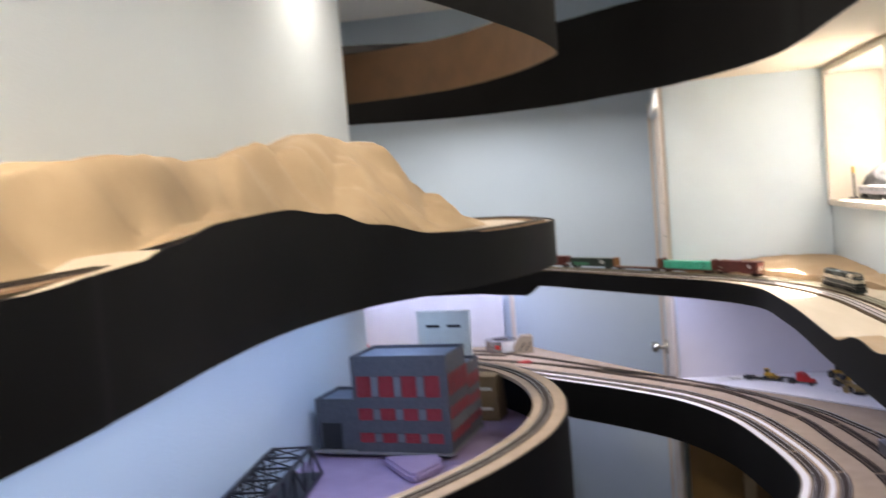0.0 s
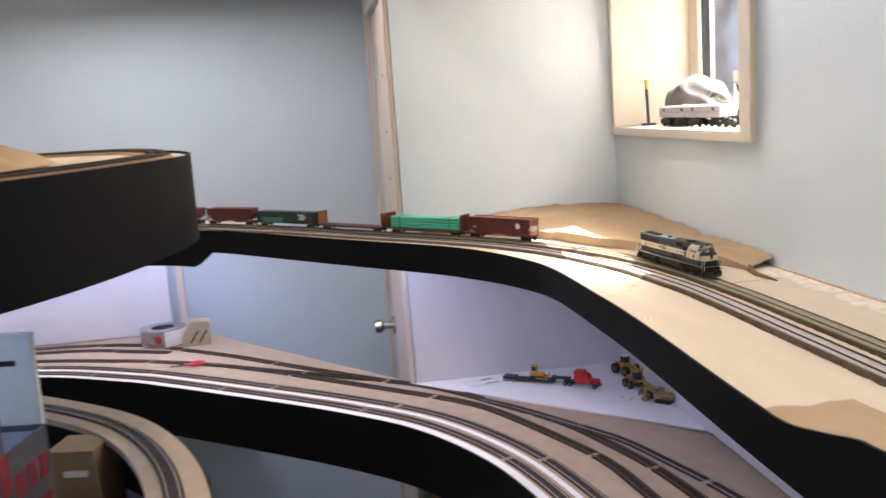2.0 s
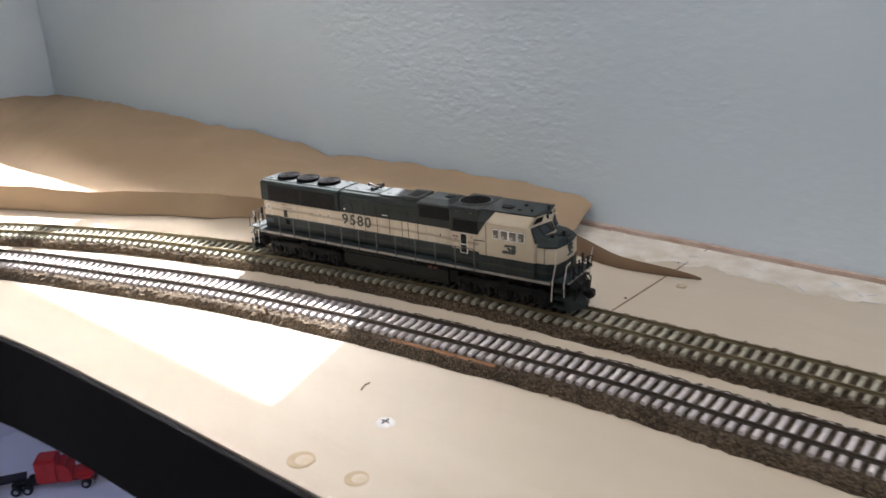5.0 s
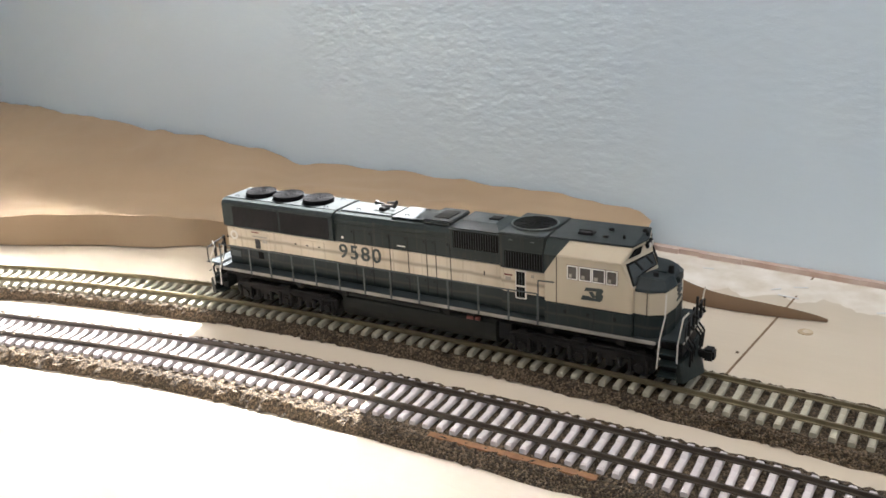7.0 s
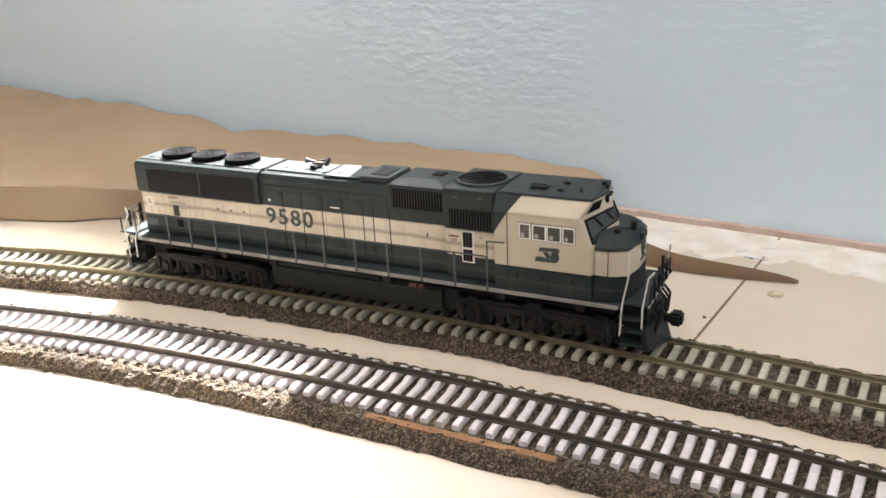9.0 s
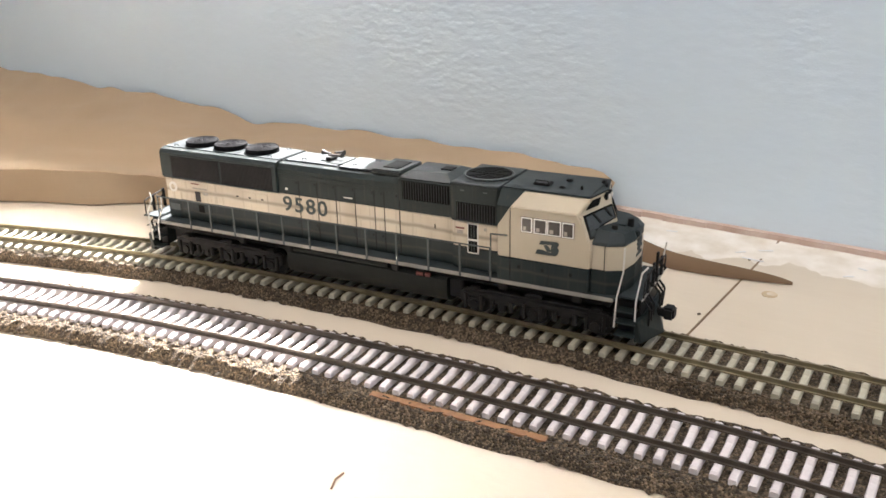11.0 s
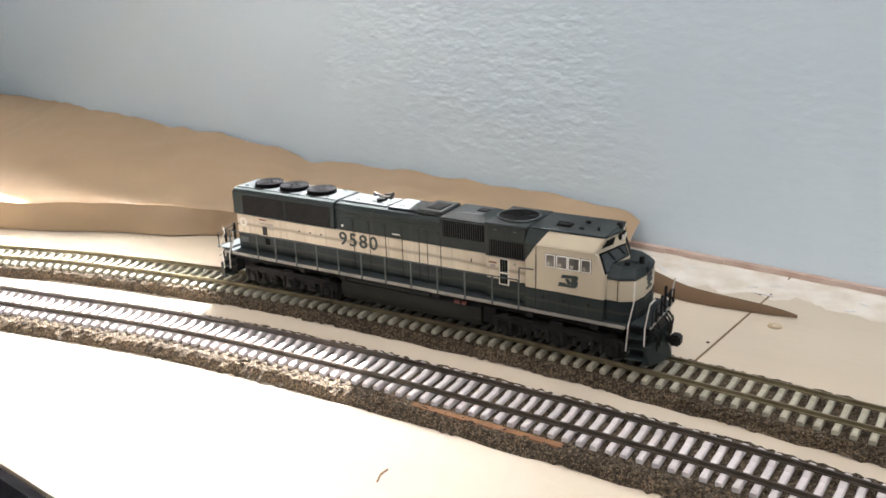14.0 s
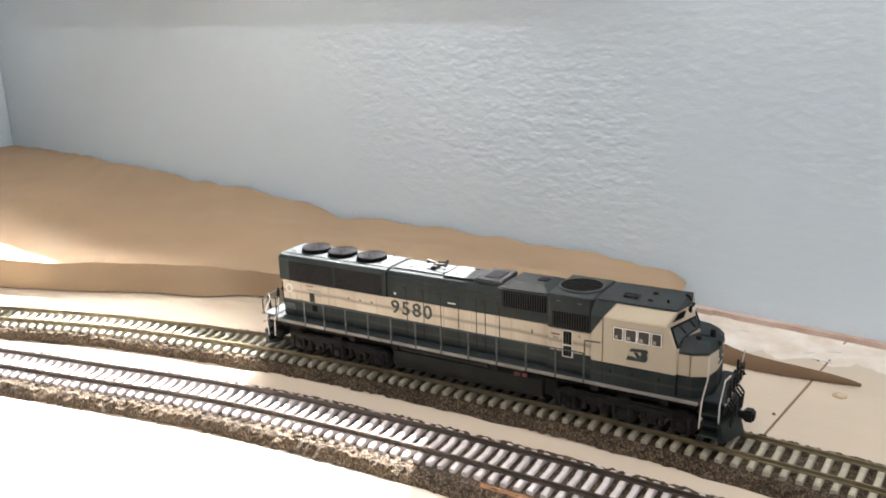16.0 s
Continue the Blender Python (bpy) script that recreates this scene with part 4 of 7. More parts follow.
M_RED = mat("red_plastic", (0.55, 0.03, 0.025), (0.45, 0.02, 0.02), 0.4, scale=100)
M_WRED_ = mat("faded_red_print", (0.16, 0.045, 0.035), None, 0.6)
M_PRN = mat("faded_grey_print", (0.22, 0.20, 0.17), (0.34, 0.31, 0.26), 0.6, scale=900)
RAILTOP = 0.0105
loco = thing("locomotive", "dark green and cream weathered model diesel locomotive on the track", "model locomotive",
             pose(-0.2145, 0.1314, RAILTOP - 0.0021, 0, 0, -81.92) @ Matrix.Diagonal((1.014, 1.014, 1.014, 1)))
mm = 0.001


def lbox(name, s0, s1, y0, y1, h0, h1, material, parent=None, bevel=0.0004, label=""):
    return part(name, boxes((s0 * mm, s1 * mm, y0 * mm, y1 * mm, h0 * mm, h1 * mm)), material, parent or loco, label, bevel=bevel)


# frame and walkway
wk = lbox("walkway", -113, 113, -16.9, 16.9, 20.2, 21.7, M_WALK, bevel=0.0002, label="grey-green walkway plate")
for _side in (-1, 1):
    lbox("walkway_edge", -112, 112, *sorted((17.0 * _side, 17.5 * _side)), 20.0, 21.6, M_EDGE, wk, 0.0002, "worn pale edge strip")
lbox("sill", -112, 110, -13.5, 13.5, 16.5, 20.1, M_UND, bevel=0.0003)
# long hood, with the cream band between green ones; camera side and far side alike
hood = lbox("long_hood", -107, 46, -11, 11, 21.7, 30.9, M_GRN)
lbox("hood_band", -107, 46, -11.02, 11.02, 31.0, 41.2, M_CRM, hood, label="cream painted band")
_poly = [(-11, 41.3), (-11, 52.2), (-9.5, 54.3), (-7.6, 55.0), (7.6, 55.0), (9.5, 54.3), (11, 52.2), (11, 41.3)]
_b = bmesh.new()
a_ = [_b.verts.new((-107 * mm, y * mm, z * mm)) for y, z in _poly]
b_ = [_b.verts.new((46 * mm, y * mm, z * mm)) for y, z in _poly]
for k in range(8):
    _b.faces.new((a_[k], a_[(k + 1) % 8], b_[(k + 1) % 8], b_[k]))
_b.faces.new(a_), _b.faces.new(b_)
roof = part("hood_roof", _b, M_GRN, loco)
lbox("roof_sheet", -40.4, 45, -7.5, 7.5, 54.9, 55.2, M_GRR, roof, 0.0001)
# flared radiator section at the rear
_b = bmesh.new()
_poly = [(-11.2, 41.2), (-12.3, 42.2), (-12.3, 53.3), (-11.0, 54.8), (-9.0, 55.4), (9.0, 55.4), (11.0, 54.8), (12.3, 53.3), (12.3, 42.2), (11.2, 41.2)]
a_ = [_b.verts.new((-107.3 * mm, y * mm, z * mm)) for y, z in _poly]
b_ = [_b.verts.new((-40.5 * mm, y * mm, z * mm)) for y, z in _poly]
for k in range(10):
    _b.faces.new((a_[k], a_[(k + 1) % 10], b_[(k + 1) % 10], b_[k]))
_b.faces.new(a_), _b.faces.new(b_)
rad = part("radiator_section", _b, M_GRN, loco)
lbox("radiator_roof", -106.8, -40.8, -8.9, 8.9, 55.3, 55.7, M_GRR, rad, 0.0001)


def grille(s0, s1, h0, h1, y, parent, step=1.1, name="grille", bars=None, wide=0.2):
    for side in (-1, 1):
        yy = y * side
        g = part(name, boxes((s0 * mm, s1 * mm, (yy - 0.12) * mm, (yy + 0.12) * mm, h0 * mm, h1 * mm)), M_GRILL, parent, "black louvred grille")
        bm = bmesh.new()
        s = s0 + step / 2
        while s < s1:
            box(bm, (s - step * wide) * mm, (s + step * wide) * mm, (yy - 0.3) * mm, (yy + 0.3) * mm, (h0 + 0.3) * mm, (h1 - 0.3) * mm)
            s += step
        part("louvre_panel", bm, bars or M_LOUV, g)
        part("surround", boxes((s0 * mm - 0.0004, s1 * mm + 0.0004, (yy - 0.2) * mm, (yy + 0.2) * mm, h1 * mm, h1 * mm + 0.0004),
                               (s0 * mm - 0.0004, s1 * mm + 0.0004, (yy - 0.2) * mm, (yy + 0.2) * mm, h0 * mm - 0.0004, h0 * mm)), M_GRN, g)


grille(-100.8, -72.6, 42.4, 52.2, 12.3, rad, 0.75)
grille(-71.2, -42.8, 42.2, 52.3, 12.3, rad, 0.75)
# blower housing with a humped lid, and the inverter cabinet behind the cab
_b = boxes((20.6 * mm, 44.9 * mm, -12.3 * mm, 12.3 * mm, 45.3 * mm, 55.4 * mm))
inv = part("blower_housing", _b, M_GRN, loco, bevel=0.0005)
grille(22.6, 43.8, 46.8, 54.4, 12.3, inv, 1.15, bars=M_BARS, wide=0.10)
_b = bmesh.new()
_lo = [_b.verts.new((s * mm, y * mm, 55.4 * mm)) for s, y in ((21, -11.6), (44.5, -11.6), (44.5, 11.6), (21, 11.6))]
_hi = [_b.verts.new((s * mm, y * mm, 57.6 * mm)) for s, y in ((24, -6.5), (40, -6.5), (40, 6.5), (24, 6.5))]
_b.faces.new(_hi), _b.faces.new(_lo[::-1])
for k in range(4):
    _b.faces.new((_lo[k], _lo[(k + 1) % 4], _hi[(k + 1) % 4], _hi[k]))
part("humped_lid", _b, M_GRR, inv)
lbox("lid_vent", 35, 40, -2.5, 2.5, 57.5, 58.1, M_GRILL, inv, 0.0002)
_b = boxes((45.2 * mm, 65.2 * mm, -14.2 * mm, 14.2 * mm, 41.6 * mm, 56.4 * mm))
cabi = part("inverter_cabinet", _b, M_GRN, loco, bevel=0.0004)
lbox("cabinet_lid", 45.0, 65.6, -14.5, 14.5, 56.0, 57.0, M_GRR, cabi, 0.0003)
grille(47.6, 64.3, 42.3, 49.4, 14.2, cabi, 1.15, bars=M_BARS, wide=0.10)
lbox("cabinet_band", 45.2, 66.1, -13.2, 13.2, 31.0, 41.5, M_CRM, cabi, label="cream painted band")
lbox("cabinet_base", 45.2, 66.1, -13.1, 13.1, 21.7, 30.9, M_GRN, cabi)
for _s in (50.4, 60.0):
    for _side in (-1, 1):
        lbox("access_panel", _s - 4.5, _s + 4.5, 14.2 * _side - 0.12, 14.2 * _side + 0.12, 50.4, 55.8, M_GRN, cabi, 0.0001)
        lbox("lift_handle", _s - 0.8, _s + 0.8, 14.3 * _side - 0.25, 14.3 * _side + 0.25, 54.0, 54.4, M_STAN, cabi, 0)
for _side in (-1, 1):
    y = 13.25 * _side
    dr = lbox("cab_door", 46.4, 64.6, y - 0.14, y + 0.14, 31.1, 40.8, M_CRM, cabi, 0.0001)
    fr_ = lbox("door_window", 51.8, 56.8, y - 0.32, y + 0.32, 28.6, 41.2, M_CABW, cabi, 0.0002, "silver framed louvred window")
    for h0, h1 in ((29.2, 33.9), (34.7, 40.6)):
        lbox("pane", 52.4, 56.2, y - 0.42, y + 0.42, h0, h1, M_GRILL, fr_, 0)
        lbox("louvre_bar", 53.6, 53.8, y - 0.5, y + 0.5, h0, h1, M_STAN, fr_, 0)
        lbox("louvre_bar", 54.8, 55.0, y - 0.5, y + 0.5, h0, h1, M_STAN, fr_, 0)
    lbox("notice", 46.8, 50.6, y - 0.24, y + 0.24, 38.2, 38.9, M_WRED_, cabi, 0)
    lbox("notice", 47.4, 50.0, y - 0.24, y + 0.24, 36.2, 37.6, M_PRN, cabi, 0)
    lbox("notice", 59.0, 60.2, y - 0.24, y + 0.24, 38.6, 39.8, M_PRN, cabi, 0)
# roof fans
def fan(s, r, h, name="fan", tall=2.3):
    bm = bmesh.new()
    cyl(bm, (s * mm, 0, h * mm), (s * mm, 0, (h + tall) * mm), r * mm, r * 0.97 * mm, n=32)
    f = part(name, bm, M_FAN, loco, "round black roof fan", smooth=True)
    bm = bmesh.new()
    for q in (0.30, 0.52, 0.74, 0.95):
        ring = [(s * mm + q * r * mm * math.cos(2 * math.pi * k / 32), q * r * mm * math.sin(2 * math.pi * k / 32), (h + tall + 0.1) * mm) for k in range(33)]
        tube(bm, ring, 0.16 * mm, 4)
    for k in range(4):
        a = math.pi * k / 4
        box(bm, -r * mm * 0.95, r * mm * 0.95, -0.15 * mm, 0.15 * mm, 0, 0.2 * mm, Matrix.Translation((s * mm, 0, (h + tall) * mm)) @ Matrix.Rotation(a, 4, "Z"))
    part("fan_grille", bm, M_FAN, f)


for _s in (-91.5, -74.5, -56.5):
    fan(_s, 7.7, 55.3)
fan(55.2, 9.4, 56.9, tall=0.7)
_b = bmesh.new()
tube(_b, [((55.2 + 9.6 * math.cos(2 * math.pi * k / 40)) * mm, 9.6 * math.sin(2 * math.pi * k / 40) * mm, 57.6 * mm) for k in range(41)], 0.45 * mm, 6)
part("fan_rim", _b, M_STAN, loco, "worn grey fan rim", smooth=True)
# roof hatches, exhaust, horn
lbox("roof_hatch", -39, -11, -7.5, 7.5, 54.9, 55.6, M_GRR, roof)
lbox("roof_hatch", -10.5, 6, -8.5, 8.5, 54.9, 55.7, M_GRR, roof)
lbox("roof_seam", -40.2, -39.6, -8.0, 8.0, 54.9, 55.9, M_GRR, roof, 0.0001)
lbox("roof_seam", -65.6, -65.0, -8.8, 8.8, 55.4, 55.9, M_GRR, roof, 0.0001)
_b = boxes((7 * mm, 20 * mm, -9.5 * mm, 9.5 * mm, 54.9 * mm, 56.8 * mm))
ex = part("exhaust_housing", _b, M_GRR, loco, bevel=0.0005)
lbox("exhaust_opening", 10, 17.5, -5.5, 5.5, 56.7, 57.1, M_GRILL, ex, 0.0001, "sooty black opening")
for _s, _y in ((-30, -5), (-17, 5), (-4, -5), (1, 5), (-47, -7), (-47, 7), (-101, -7), (-101, 7)):
    _b = bmesh.new()
    tube(_b, [((_s - 1) * mm, _y * mm, 55.4 * mm), ((_s - 1) * mm, _y * mm, 56.4 * mm), ((_s + 1) * mm, _y * mm, 56.4 * mm), ((_s + 1) * mm, _y * mm, 55.4 * mm)], 0.16 * mm, 5)
    part("lift_ring", _b, M_GRR, roof)
horn = lbox("horn", -20.5, -17.5, -3.0, 3.0, 55.6, 57.4, M_UND, label="dark air horn with brass bells")
_b = bmesh.new()
for _y, _d, _l in ((-2.4, 1, 7), (0.0, -1, 4.5), (2.4, 1, 5)):
    cyl(_b, (-19 * mm, _y * mm, 58.2 * mm), ((-19 + (_l - 2) * _d) * mm, _y * mm, 58.5 * mm), 0.45 * mm, 0.6 * mm, n=10)
    cyl(_b, ((-19 + (_l - 2) * _d) * mm, _y * mm, 58.5 * mm), ((-19 + _l * _d) * mm, _y * mm, 58.6 * mm), 0.55 * mm, 1.15 * mm, n=12)
part("trumpet_set", _b, mat("tarnished_brass", (0.03, 0.024, 0.02), None, 0.6, 0.1), horn, smooth=True)
# hood doors: thin raised panels with latches on both sides
_s = -39.0
for w in (9.5, 9.5, 9.5, 9.5, 9.5, 4.6, 7.2):
    for _side in (-1, 1):
        y = 11.03 * _side
        lbox("hood_door", _s + 0.22, _s + w - 0.22, y - 0.13, y + 0.13, 31.05, 41.15, M_CRM, hood, 0.00008)
        lbox("hood_door", _s + 0.22, _s + w - 0.22, y - 0.13, y + 0.13, 23.0, 30.85, M_GRN, hood, 0.00008)
        lbox("upper_door", _s + 0.22, _s + w - 0.22, y - 0.13, y + 0.13, 41.35, 48.2, M_GRN, hood, 0.00008)
        lbox("door_joint", _s + w - 0.2, _s + w + 0.2, y - 0.09, y + 0.09, 31.05, 41.15, M_LOUV, hood, 0)
        lbox("door_joint", _s + w - 0.2, _s + w + 0.2, y - 0.09, y + 0.09, 23.0, 30.85, M_UND, hood, 0)
        lbox("door_joint", _s + w - 0.2, _s + w + 0.2, y - 0.09, y + 0.09, 41.35, 48.2, M_UND, hood, 0)
        for h in (46.6, 28.4):
            lbox("latch", _s + w - 1.5, _s + w - 0.8, y - 0.34, y + 0.34, h, h + 1.0, M_UND, hood, 0.0001)
    _s += w
for _s0, _s1, _h0, _h1 in ((21.0, 43.4, 31.05, 41.0), (-106.5, -98.0, 31.05, 41.0), (-91.5, -80.0, 25.5, 38.8), (-66.5, -61, 34.2, 39.4), (-60.5, -53.5, 34.6, 39.4), (-53, -47, 34.4, 39.4)):
    for _side in (-1, 1):
        lbox("access_door", _s0, _s1, 11.05 * _side - 0.14, 11.05 * _side + 0.14, max(_h0, 31.05), _h1, M_CRM, hood, 0.00008)
        if _h0 < 31:
            lbox("access_door", _s0, _s1, 11.05 * _side - 0.14, 11.05 * _side + 0.14, _h0, 30.9, M_GRN, hood, 0.00008)
for _side in (-1, 1):
    y = 11.15 * _side
    _b = bmesh.new()
    cyl(_b, (-102.3 * mm, 11.0 * _side * mm, 37.0 * mm), (-102.3 * mm, 11.45 * _side * mm, 37.0 * mm), 2.4 * mm, n=20)
    hrl = part("herald", _b, M_CABW, hood, "small round pale herald", smooth=True)
    _b = bmesh.new()
    cyl(_b, (-102.3 * mm, 11.0 * _side * mm, 37.0 * mm), (-102.3 * mm, 11.55 * _side * mm, 37.0 * mm), 1.3 * mm, n=16)
    part("core", _b, M_CRM, hrl, smooth=True)
    lbox("door_window", -89.3, -86.0, y - 0.14, y + 0.14, 31.3, 36.2, M_LOUV, hood, 0.0001, "dark square opening")
    lbox("door_window", -88.0, -84.6, y - 0.14, y + 0.14, 26.2, 29.8, M_GRILL, hood, 0.0001, "dark square opening")
    lbox("notice", -91.0, -86.5, y - 0.16, y + 0.16, 39.4, 39.9, M_WRED_, hood, 0)
    lbox("notice", -90.5, -81.5, y - 0.16, y + 0.16, 37.2, 38.0, M_PRN, hood, 0)
    lbox("notice", -84.5, -81.5, y - 0.16, y + 0.16, 34.8, 36.2, M_PRN, hood, 0)
    lbox("notice", -105.5, -99.5, 11.2 * _side - 0.1, 11.2 * _side + 0.1, 25.6, 28.6, M_STAN, hood, 0)
    lbox("notice", -36.6, -35.4, y - 0.16, y + 0.16, 43.2, 44.2, M_CABW, hood, 0)
    lbox("notice", -6.5, -2.2, y - 0.16, y + 0.16, 43.2, 43.7, M_CABW, hood, 0)
    lbox("notice", 36.3, 36.8, y - 0.16, y + 0.16, 35.8, 37.6, M_UND, hood, 0)
    for s0 in (-64, -57, -50):
        lbox("latch", s0 - 0.6, s0 + 0.6, y - 0.25, y + 0.25, 36.6, 37.2, M_LOUV, hood, 0.0001)
    # rows of rivets along the hood top
    _b = bmesh.new()
    for k in range(26):
        s_ = -38 + k * 2.2
        cyl(_b, (s_ * mm, 10.9 * _side * mm, 49.6 * mm), (s_ * mm, 11.22 * _side * mm, 49.6 * mm), 0.22 * mm, n=6)
    part("rivet_row", _b, M_GRN, hood)
    part("hood_ledge", boxes((-40 * mm, 20 * mm, (11.1 * _side - 0.25) * mm, (11.1 * _side + 0.25) * mm, 49.9 * mm, 50.3 * mm)), M_GRN, hood)
# road number on both sides
for _side, _rz in ((-1, 0), (1, 180)):
    for _k, _c in enumerate("9580"):
        lettering(_c, 9.4 * mm, M_LET, hood, Matrix.Translation(((-26.9 - _side * (_k - 1.5) * 6.1) * mm, 11.28 * _side * mm, 36.6 * mm)) @ pose(0, 0, 0, 90, 0, _rz) @ Matrix.Diagonal((1.10, 1, 1, 1)), "road_number", bold=0.00012)

# cab: wide body, side walls upright to the eave, a leaning strip above, raked windscreen and a wide nose
def cab_solid(prof, ys, top_in):
    """A body from a side outline: (s, h)."""
    bm = bmesh.new()
    rows = []
    for y in (-ys, ys):
        rows.append([bm.verts.new((s * mm, y * mm * (top_in if h > 53 else 1.0), h * mm)) for s, h in prof])
    n = len(prof)
    for k in range(n):
        bm.faces.new((rows[0][k], rows[0][(k + 1) % n], rows[1][(k + 1) % n], rows[1][k]))
    bm.faces.new(rows[0][::-1])
    bm.faces.new(rows[1])
    return bm


def solid(bm, faces):
    """Faces given as lists of (s, y, h) in millimetres; equal corners are joined."""
    seen = {}
    for f in faces:
        vs = []
        for p in f:
            key = tuple(round(v, 3) for v in p)
            if key not in seen:
                seen[key] = bm.verts.new((p[0] * mm, p[1] * mm, p[2] * mm))
            vs.append(seen[key])
        bm.faces.new(vs)


def mirror(p):
    return (p[0], -p[1], p[2])


A_, B_, C_ = (102.2, -17, 41.0), (97.6, -17, 51.0), (100.6, -13, 56.5)
N_, M_, T_ = (107.6, 0, 44.6), (104.8, 0, 52.4), (103.6, 0, 56.5)
R0, R1, R2 = (66.2, -17, 31.0), (66.2, -17, 51.0), (66.2, -13, 56.5)
F0, FN = (102.2, -17, 31.0), (107.6, 0, 31.0)
_b = bmesh.new()
_half = [[R0, F0, A_, B_, R1], [R1, B_, C_, R2], [F0, FN, N_, A_], [A_, N_, M_, B_], [B_, M_, T_, C_]]
solid(_b, _half + [[mirror(p) for p in f][::-1] for f in _half] + [[R2, C_, T_, mirror(C_), mirror(R2)], [R0, R1, R2, mirror(R2), mirror(R1), mirror(R0)], [R0, mirror(R0), mirror(F0), FN, F0]])
cab = part("cab", _b, M_CRC, loco, "cream crew cab", bevel=0.0004)
part("cab_base", cab_solid([(66.2, 21.7), (66.2, 30.95), (102.3, 30.95), (102.3, 21.7)], 17.05, 1.0), M_GRN, cab, "dark green lower cab side", bevel=0.0003)
lbox("cab_roof", 66.2, 100.6, -12.9, 12.9, 56.4, 57.2, M_GRR, cab, 0.0003)
_b = bmesh.new()
solid(_b, [[(100.5, -12.6, 57.1), (103.4, 0, 57.1), (100.5, 12.6, 57.1)], [(100.5, -12.6, 56.45), (103.4, 0, 56.45), (103.4, 0, 57.1), (100.5, -12.6, 57.1)], [(103.4, 0, 56.45), (100.5, 12.6, 56.45), (100.5, 12.6, 57.1), (103.4, 0, 57.1)]])
part("roof_visor", _b, M_GRR, cab)
_nose = [(-15.6, 102.6), (-15.6, 108.6), (-12.6, 114.2), (-4.5, 115.8), (4.5, 115.8), (12.6, 114.2), (15.6, 108.6), (15.6, 102.6)]
_b = bmesh.new()
prism(_b, [(s * mm, y * mm) for y, s in _nose][::-1], 31.0 * mm, 40.2 * mm)
nose = part("nose", _b, M_CRC, loco, "cream short nose", bevel=0.0004)
_b = bmesh.new()
lo = [_b.verts.new((s * mm, y * mm * 1.003, 40.22 * mm)) for y, s in _nose]
_in = [(-11.6, 103.5), (-11.6, 108.4), (-9.6, 112.6), (-4.0, 114.2), (4.0, 114.2), (9.6, 112.6), (11.6, 108.4), (11.6, 103.5)]
mid = [_b.verts.new((s * mm, y * mm * 1.003, 41.2 * mm)) for y, s in _nose]
hi = [_b.verts.new((s * mm, y * mm, (45.6 if s < 104 else 45.0 if s < 110 else 44.2) * mm)) for y, s in _in]
for r0, r1 in ((lo, mid), (mid, hi)):
    for k in range(8):
        _b.faces.new((r0[k], r0[(k + 1) % 8], r1[(k + 1) % 8], r1[k]))
_b.faces.new(hi), _b.faces.new(lo[::-1])
part("nose_top", _b, M_GRR, nose, "dark green nose top", bevel=0.0003)
_b = bmesh.new()
prism(_b, [(s * mm * 1.0005, y * mm * 1.004) for y, s in _nose][::-1], 21.7 * mm, 30.95 * mm)
part("nose_base", _b, M_GRN, nose, "dark green lower nose", bevel=0.0003)
lbox("nose_hatch", 107, 111.5, -3.5, 3.5, 44.6, 45.3, M_GRR, nose, 0.0002)
lbox("nose_seam", 107.5, 107.8, -15.75, 15.75, 31.0, 40.2, M_LOUV, nose, 0)
_b = bmesh.new()
solid(_b, [[(115.7, y, h) for y, h in ((-3.6, 40.2), (-2.2, 36.6), (2.2, 36.6), (3.6, 40.2))], [(116.0, y, h) for y, h in ((-3.6, 40.2), (-2.2, 36.6), (2.2, 36.6), (3.6, 40.2))]])
part("nose_shield", _b, M_GRN, nose, "dark green shield")
lbox("nose_light_box", 114.9, 116.5, -3.2, 3.2, 41.0, 43.6, M_GRR, nose, 0.0004)


def between(a, b, c, d, u, v, out=0.0):
    """A place on the four-cornered face a-b (bottom) and d-c (top), drawn out towards the front."""
    p = [(a[i] * (1 - u) + b[i] * u) * (1 - v) + (d[i] * (1 - u) + c[i] * u) * v for i in range(3)]
    return (p[0] + out, p[1] - 0.35 * out * (1 if a[1] <= 0 else -1), p[2] + 0.3 * out)


def slab_on(corners, uv, o0, o1):
    bm = bmesh.new()
    lo_, hi_ = [between(*corners, u, v, o0) for u, v in uv], [between(*corners, u, v, o1) for u, v in uv]
    n = len(uv)
    solid(bm, [lo_[::-1], hi_] + [[lo_[k], lo_[(k + 1) % n], hi_[(k + 1) % n], hi_[k]] for k in range(n)])
    return bm


